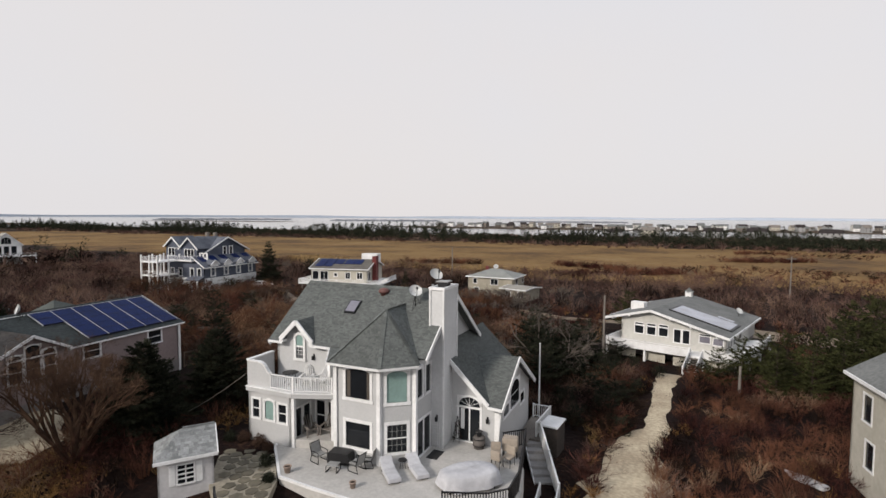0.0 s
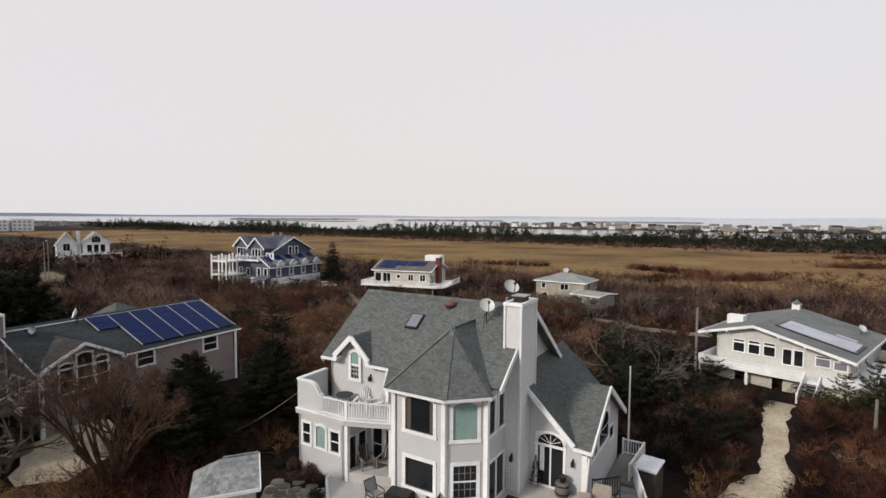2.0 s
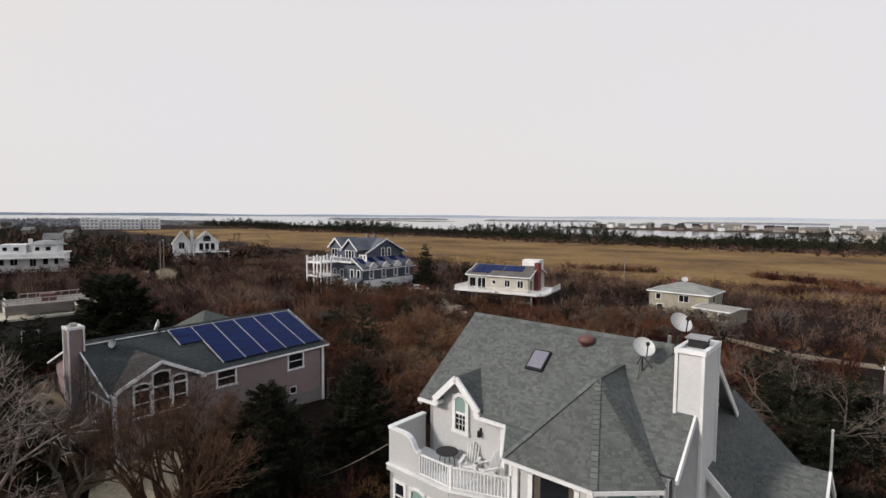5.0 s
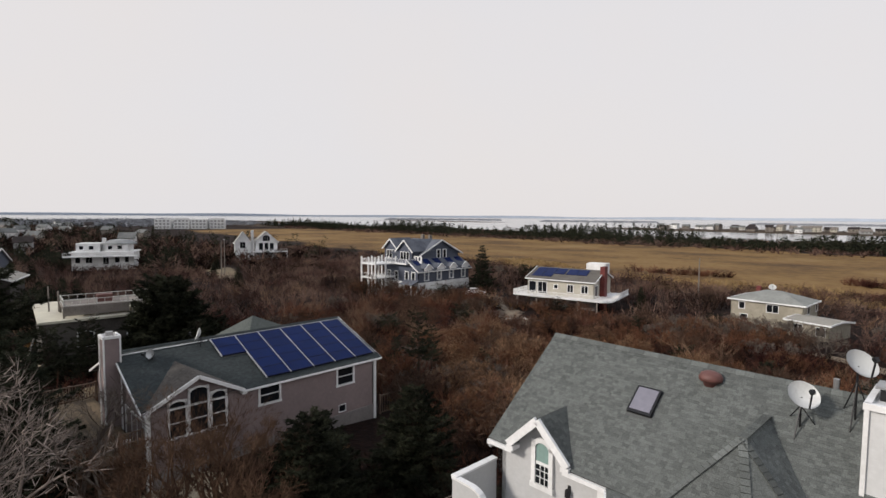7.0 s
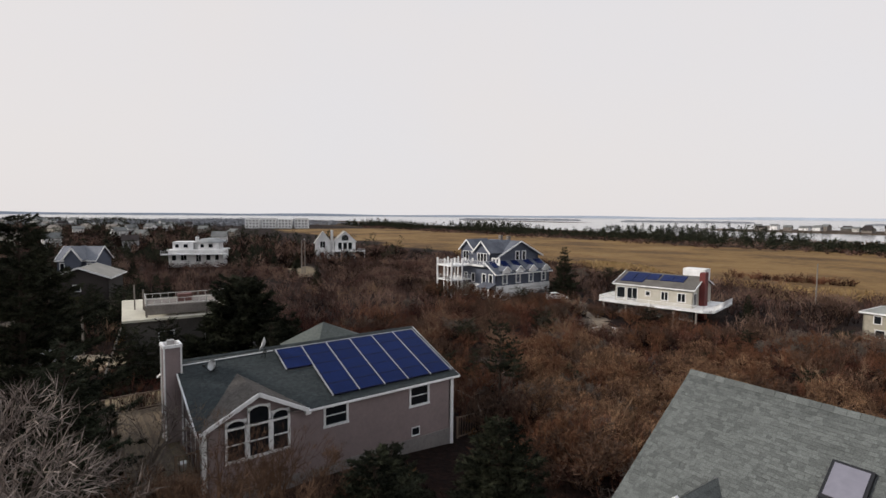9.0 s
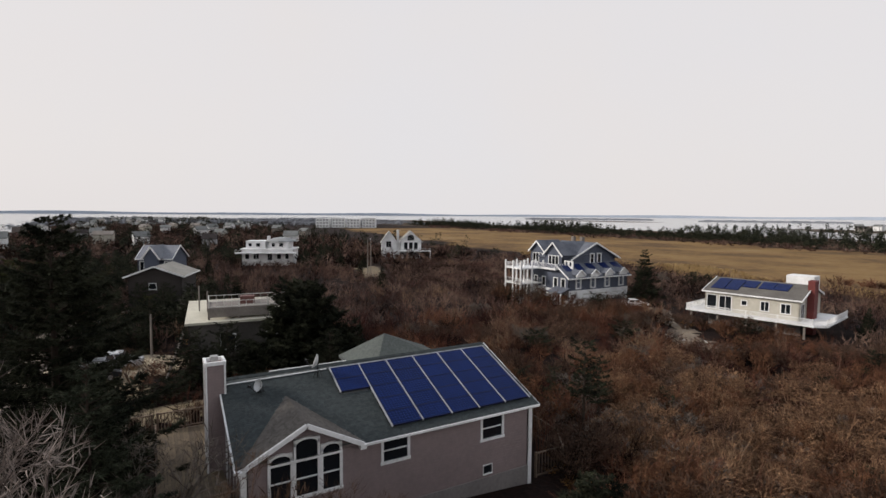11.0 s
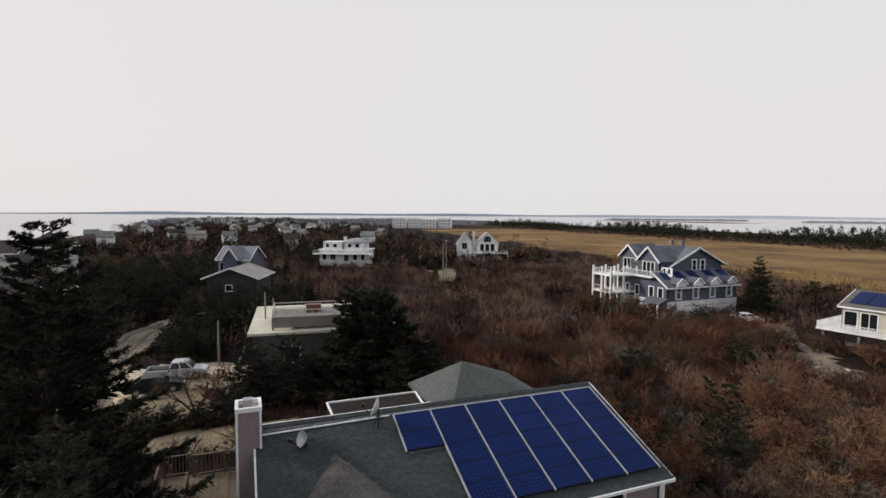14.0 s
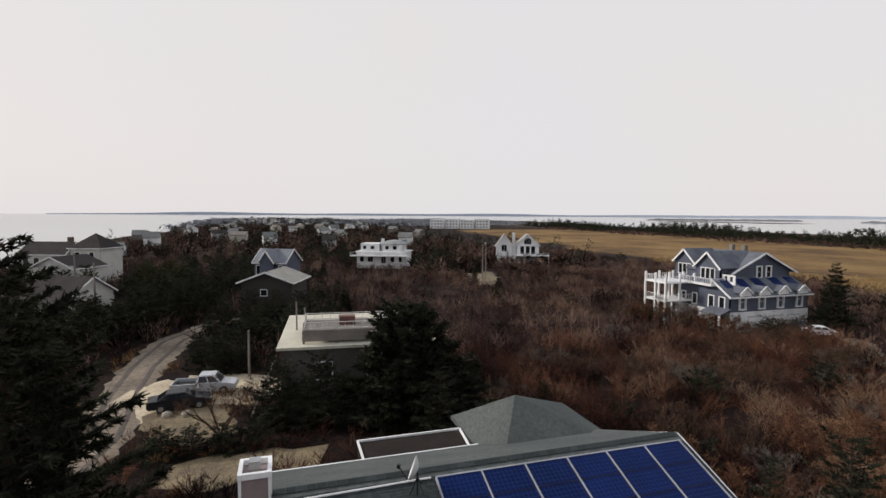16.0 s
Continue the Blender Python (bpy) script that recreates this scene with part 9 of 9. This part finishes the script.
bush = conifer(7, 2.6, 1.9, NEEDLE, 0.4, 9, -0.15, 0.05, needles=5, density=7, ragged=0.4)
put(bush, -7.2, 49.5, 0.8, 0, "low dark evergreen shrub beside the sandy path", True)
for x, y, s, rz in ((-47.6, 17.6, 0.75, 300), (-50.6, 17.0, 0.7, 200)):
    put(spruce, x, y, s, rz, "dark spruce behind the bungalow yard")
for x, y, s, rz in ((-30.9, 30.6, 1.12, 60), (-33.2, 32.6, 0.85, 160)):
    put(cone, x, y, s * 0.95, rz, "dense dark conical evergreen near the bungalow wall")
for x, y, s, rz in ((-63.4, 29.8, 1.0, 20), (-64.4, 27.2, 0.95, 200), (-61.9, 39.4, 1.0, 10), (-58.5, 36.5, 0.9, 50), (-83.2, 19.6, 0.62, 30), (-81.3, 21.2, 0.6, 130), (-84.5, 21.6, 0.7, 230), (-82.2, 23.4, 0.72, 330), (-80.0, 24.0, 0.6, 70), (-86.5, 24.5, 0.9, 15), (-88.5, 29, 1.0, 95), (-91.5, 26.0, 0.95, 195), (-65.6, 31.6, 0.62, 60), (-97, 20.5, 0.95, 30), (-99, 23.5, 1.0, 90), (-100, 26.5, 0.95, 170), (-101, 29.5, 0.9, 220), (-97.5, 31, 0.9, 300), (-12.6, 53.2, 0.95, 20), (-13.8, 56.6, 1.1, 70), (-11.2, 58.4, 1.05, 120), (-10.0, 61.4, 1.0, 190), (-14.6, 60.6, 1.2, 240), (-14.4, 50.4, 0.8, 300)):
    put(cedar, x, y, s, rz, "dense dark evergreen with a rounded uneven crown")
for x, y, s, rz in ((-61.8, 22.4, 0.75, 0), (-61.6, 20.8, 0.8, 50), (-61.4, 24.2, 0.7, 90), (-61.2, 26.0, 0.8, 140), (-56.0, 38.6, 1.2, 30), (-52.0, 43.4, 1.0, 10), (-79.2, 21.0, 1.3, 75), (-78.6, 23.2, 1.2, 190)):
    put(bush, x, y, s, rz, "low dark evergreen hedge bush beside the yard")
prng = random.Random(21)
for i in range(80):
    x, y = prng.uniform(-142, -84), prng.uniform(-24, 14) + (prng.uniform(8, 22) if i % 3 == 0 else 0)
    if bool(free(np.array([x]), np.array([y]))[0]) and not (-119 < x < -104 and -9 < y < 8):
        put(bush if i % 4 == 1 else pine if i % 4 else cedar, x, y, prng.uniform(1.6, 2.2) if i % 4 == 1 else prng.uniform(0.65, 1.0), prng.uniform(0, 360), "dark windswept evergreen near the shore road")
for x, y, s in ((-72.6, 107, 0.62), (-49.5, 103, 0.62), (-118, 66, 0.7), (-136, 68, 0.62), (-150, 68, 0.8), (-155, 76, 0.75), (-165, 72, 0.8), (-147, 36, 0.8), (-104, 36, 0.8)):
    put(fir, x, y, s, s * 999, "dark evergreen standing in the brush")
for x, y, s in ((-97, 12, 1.2), (-101, 9, 1.1), (-105, 13, 1.3), (-110, 10, 1.2), (-96, 7, 1.0), (-114, 14, 1.3), (-103, 15, 1.1), (-118, 9, 1.2), (-93, 10.5, 1.0), (-108, 17, 1.1), (-122, 14, 1.2)):
    put(cedar, x, y, s, x * 7, "dense dark evergreen above the shore road")
for x, y, s in ((-80.6, 87.2, 0.7), (-80.2, 90.2, 0.8), (-80.4, 93.0, 0.65), (-86.5, 81.2, 1.0), (-84.2, 80.6, 0.8), (-90.5, 77.4, 1.0), (-93.6, 79.6, 1.1), (-36.4, 96.2, 0.8), (-29.6, 91.6, 0.7), (-25.6, 88.6, 0.6), (-88.9, 125.6, 1.3), (-87.6, 128.6, 1.1)):
    put(bush, x, y, s, x * 9, "dark shrub growing against a house wall")
for x, y in EVERGREEN_SPOTS:
    put(bush, x, y, prng.uniform(0.75, 1.15), prng.uniform(0, 360), "dark evergreen bush standing in the brush")
for x, y, s, rz in ((6.9, 61.4, 0.75, 15), (1.6, 60.6, 0.5, 100), (3.6, 61.6, 0.62, 190), (5.4, 62.6, 0.66, 250), (11.2, 62.6, 0.9, 40), (13.5, 67.0, 1.05, 140), (5.6, 58.6, 0.6, 220), (17.5, 64.5, 0.9, 70), (21.0, 60.5, 0.8, 130), (16.0, 58.5, 0.7, 330), (16.5, 72, 1.05, 10), (19.5, 76, 0.95, 60), (14, 62, 0.8, 300), (23, 70, 0.9, 200), (10.5, 60, 0.6, 180), (-6.6, 82, 0.75, 33), (28, 78, 0.9, 120), (8, 58.5, 0.6, 70), (12, 57, 0.62, 20)):
    put(pine, x, y, s * 1.08, rz, "broad olive-green pine with an uneven crown")
for x, y, s in ((-6.3, 52.5, 0.75), (-8.4, 53.5, 0.8), (-6.0, 46.5, 0.5), (-8.0, 57, 0.9), (-10.2, 56, 1.1), (-11.5, 60, 1.3), (-9.8, 62.5, 1.2), (-7.6, 60, 0.9), (-5.2, 55.5, 0.5), (-7.4, 65.4, 0.9), (0.4, 61.6, 0.7), (2.6, 60.6, 0.8), (-13.5, 63, 1.3), (-10, 50, 0.7), (-9, 47, 0.6), (-12.5, 53, 0.9)):
    put(bush, x, y, s, s * 777, "low dark evergreen shrub beside the sandy path")


def bare_tree(seed, h, spread, mat, depth=6, trunks=3, label="", x=0, y=0, fine=0.02, wild=1.0, rise=0.16):
    """A leafless tree: forking limbs, tapering to twigs."""
    g = random.Random(seed)
    o = thing("bare_tree", x, y, float(gh(np.float64(x), np.float64(y))) - 0.1, 0, label, "tree")
    limb, twig = Buf(), []

    def grow(p, d, ln, r, k):
        e = p + d * ln
        if k > 3:
            limb.tube(p, e, r, r * 0.72, 6 if r > 0.05 else 4, caps=False)
        else:
            twig.append((p, e, max(r * 1.6, fine)))
        if k == 0:
            return
        for _ in range(2 if k > 4 else 3):
            v = Vector((g.gauss(0, 1), g.gauss(0, 1), g.gauss(0.0, 0.8)))
            nd = (d + v * (0.42 + 0.05 * (depth - k)) * wild + Vector((d.x * spread * 0.25, d.y * spread * 0.25, rise))).normalized()
            grow(p + d * ln * g.uniform(0.65, 1.0), nd, ln * g.uniform(0.68, 0.86), r * 0.66, k - 1)

    for t in range(trunks):
        a = math.tau * t / trunks + g.uniform(0, 1)
        d = Vector((math.cos(a) * spread, math.sin(a) * spread, 1)).normalized()
        grow(Vector((0.12 * math.cos(a), 0.12 * math.sin(a), 0)), d, h * 0.26, 0.016 * h + 0.02, depth)
    trunk = part("trunk", limb, mat, o)
    gg = np.random.default_rng(seed)
    tv = blades(np.array([list(p) for p, _, _ in twig]), np.array([list(q) for _, q, _ in twig]), np.array([w for _, _, w in twig]), gg)
    part("crown", raw_mesh("crown", tv, np.arange(len(tv)).reshape(-1, 3), mat), mat, o)
    return o


RUST_TWIG = material("rust_twigs", (0.15, 0.075, 0.04), 0.9, second=(0.09, 0.042, 0.025), vary=0.3, island=0.4, grain=2, bump=0.0, spec=0.08)
BROWN_TWIG = material("brown_twigs", (0.1, 0.06, 0.042), 0.9, second=(0.06, 0.037, 0.026), vary=0.3, island=0.4, grain=2, bump=0.0, spec=0.08)
TAN_TWIG = material("tan_twigs", (0.25, 0.15, 0.088), 0.9, second=(0.1, 0.055, 0.034), vary=0.3, island=0.7, grain=2, bump=0.0, spec=0.08)
DULL_TWIG = material("dull_brown_twigs", (0.13, 0.078, 0.05), 0.9, second=(0.055, 0.032, 0.022), vary=0.3, island=0.5, grain=2, bump=0.0, spec=0.08)
bare_tree(1, 7.0, 0.5, DULL_TWIG, 8, 9, "wide many-stemmed leafless tree with fine brown twigs", -31.4, 26.9, fine=0.014, wild=0.62, rise=0.2)
bare_tree(9, 5.4, 0.7, DULL_TWIG, 8, 6, "leafless tree with upright brown twigs beside the clearing", -33.4, 29.0, fine=0.014, wild=0.65, rise=0.24)
bare_tree(2, 4.4, 0.9, DULL_TWIG, 8, 6, "leafless spreading tree with grey-brown twigs", -38.2, 24.6, fine=0.015, wild=0.8)
PALE_TWIG = material("pale_bark", (0.215, 0.175, 0.15), 0.95, second=(0.11, 0.088, 0.075), grain=3, vary=0.3, island=0.3, bump=0.0, spec=0.08)
PALE_LIMB = material("bleached_bark", (0.29, 0.245, 0.215), 0.95, second=(0.15, 0.12, 0.105), grain=3, vary=0.3, island=0.6, bump=0.0, spec=0.08)
bare_tree(3, 10.4, 0.5, PALE_LIMB, 7, 6, "pale grey leafless tree with crooked limbs", -34.4, 20.2, fine=0.034, wild=0.85)
bare_tree(10, 8.0, 0.3, BARK, 6, 2, "slim leafless sapling with long crooked branches", -39.6, 24.6, fine=0.022, wild=0.9)
bare_tree(11, 6.4, 0.5, BARK, 6, 2, "slim leafless sapling beside the wooden deck", -37.4, 24.9, fine=0.02, wild=0.9)
bare_tree(4, 8.4, 0.6, BARK, 8, 2, "tall leafless tree with a broad grey crown", -12.6, 56.4)
bare_tree(5, 4.6, 0.7, BROWN_TWIG, 6, 3, "leafless tree beside the side deck", -15.6, 54.0)
bare_tree(6, 3.6, 0.8, BARK, 6, 4, "low pale leafless shrub tree", -29.5, 96.0)
bare_tree(7, 4.4, 0.8, BROWN_TWIG, 6, 4, "leafless tree behind the parked cars", -64.6, 23.6)
bare_tree(8, 4.0, 0.8, BROWN_TWIG, 6, 4, "leafless tree beside the sandy track", -66.5, 26.0)
for k, (x, y, h) in enumerate(((-82, 66, 3.2), (-66, 66, 3.0), (-54, 54, 3.4), (-40, 52, 3.2), (-30, 50, 3.4), (-48, 78, 3.2), (-24, 56, 3.4), (-20, 66, 3.6), (-36, 70, 3.4), (-92, 118, 4.5), (-96, 112, 4.5), (-89.8, 78.2, 5.6), (-86.6, 79.6, 5.0), (-93.6, 75.8, 4.6), (-82.6, 83.0, 3.8), (-80.4, 96.0, 3.4), (-198, 112, 6), (-120, 14, 4.5), (-98, 30, 4.5), (-28, 116, 4.5), (-44, 118, 4.0), (-18, 100, 4.0))):
    bare_tree(20 + k, h, 0.8, BARK if k % 3 == 0 else BROWN_TWIG, 6, 4, "leafless shrub tree standing above the brush", x, y, fine=0.035)


shrubs = [bare_tree(60, 3.4, 0.9, BROWN_TWIG, 6, 7, "wide leafless shrub with brown radiating twigs", -47, 52, fine=0.032), bare_tree(61, 3.0, 1.0, BARK, 6, 6, "pale leafless shrub with crooked grey twigs", -36, 48, fine=0.032), bare_tree(62, 3.8, 0.7, RUST_TWIG, 6, 6, "tall leafless shrub with rust-brown twigs", -42, 57, fine=0.032)]
dome = bare_tree(66, 4.6, 0.95, TAN_TWIG, 7, 10, "large domed leafless shrub with fine tan twigs", -35.4, 62.0, fine=0.03)
for x, y, rz, k in ((-39.4, 48.4, 20, 0.62), (-36.2, 50.6, 140, 0.7), (-42.4, 52.0, 250, 0.72), (-38.2, 54.8, 330, 0.78), (-33.4, 52.6, 60, 0.66), (-30.2, 60.0, 200, 0.75), (-27.0, 63.6, 10, 0.7), (-47.9, 56.4, 190, 0.7), (-52.0, 60.5, 100, 0.75), (-36.4, 70.5, 280, 0.8), (-42.0, 74.0, 40, 0.75), (-40.6, 57.6, 80, 0.8), (-44.0, 62.5, 150, 0.9), (-46.5, 57.0, 210, 0.75), (-31.0, 55.5, 290, 0.8), (-39.5, 67.0, 30, 0.85), (-50.5, 66.0, 330, 0.8), (-29.0, 68.5, 110, 0.85)):
    copy_thing(dome, place(x, y, float(gh(np.float64(x), np.float64(y))) - 0.1, rz, k))
near_shrubs = [bare_tree(63, 3.6, 0.95, TAN_TWIG, 6, 8, "wide leafless shrub with pale tan twigs", -33, 46.5, fine=0.03, wild=0.8, rise=0.1), bare_tree(64, 3.0, 1.0, PALE_TWIG, 6, 7, "leafless shrub with curving pale grey twigs", -38, 47.5, fine=0.028, wild=0.8, rise=0.08)]
for i in range(60):
    x, y = prng.uniform(-47, -32), prng.uniform(46, 66)
    if bool(free(np.array([x]), np.array([y]), 1.2)[0]):
        copy_thing(near_shrubs[i % 3 == 0], place(x, y, float(gh(np.float64(x), np.float64(y))) - 0.1, prng.uniform(0, 360), prng.uniform(0.7, 1.15)))
for i in range(95):
    x, y = prng.uniform(-76, -16), prng.uniform(43, 90)
    if bool(free(np.array([x]), np.array([y]), 1.5)[0]):
        sh = copy_thing(prng.choice(shrubs), place(x, y, float(gh(np.float64(x), np.float64(y))) - 0.1, prng.uniform(0, 360), prng.uniform(0.75, 1.25)))

for x, y, k in ((-35, 100.4, 1.3), (-32.6, 100.6, 1.2), (-30.2, 99.6, 1.3), (-27.4, 96.6, 1.2), (-25.2, 95.6, 1.1), (-36, 96.0, 1.2), (-33.4, 95.4, 1.3), (-31.4, 93.6, 1.2), (-29.8, 90.6, 1.3), (-27.6, 88.6, 1.1), (-25.4, 88.0, 1.1), (-23.2, 89.2, 1.2), (-92.5, 77.5, 1.2), (-89.8, 76.8, 1.3), (-88, 79.8, 1.2), (-86, 80.6, 1.1), (-84.4, 81.4, 1.2), (-81.2, 82.4, 1.0), (-80.4, 85.4, 0.9), (-63, 86, 1.0), (-58, 86.6, 0.9), (-52, 88, 1.0)):
    copy_thing(prng.choice(shrubs), place(x, y, float(gh(np.float64(x), np.float64(y))) - 0.1, x * 31, k * (0.62 if -40 < x < -30 else 0.95)))


def ball_shrub(x, y, z, r, mat, label):
    g = np.random.default_rng(int(abs(x * 100)))
    c = g.normal(size=(160, 3))
    c /= np.linalg.norm(c, axis=1, keepdims=True)
    c = c * r * g.uniform(0.4, 0.95, (160, 1)) + np.array([x, y, z + r * 0.7])
    return tri_object("garden_shrub", needle_clump(g, c, np.full(160, 0.16), 9, 0, 0.035, 0.26), mat, label, "shrub", kind="")


SHY = -0.3
for x, y, r in ((-6.45, SHY, 0.42), (-5.3, SHY - 0.05, 0.44), (-4.5, SHY - 0.3, 0.3)):
    w = local(x, y, 0).translation / K
    ball_shrub(w.x, w.y, STEP - 0.1, r, BROWN_TWIG, "clipped leafless garden shrub against the house wall")
for x, y, r in ((-3.4, -1.9, 0.42), (-2.2, -3.1, 0.3), (-7.2, -0.6, 0.4)):
    w = local(x, y, 0).translation / K
    ball_shrub(w.x, w.y, STEP - 0.1, r, NEEDLE, "small dark garden shrub beside the flagstones")
for x, y, r in ((-5.5, 63.2, 0.8), (-3.3, 60.6, 0.75), (-0.9, 63.6, 0.85)):
    ball_shrub(x, y, float(gh(np.float64(x), np.float64(y))) + 0.1, r, NEEDLE, "rounded dark evergreen shrub before the white deck")
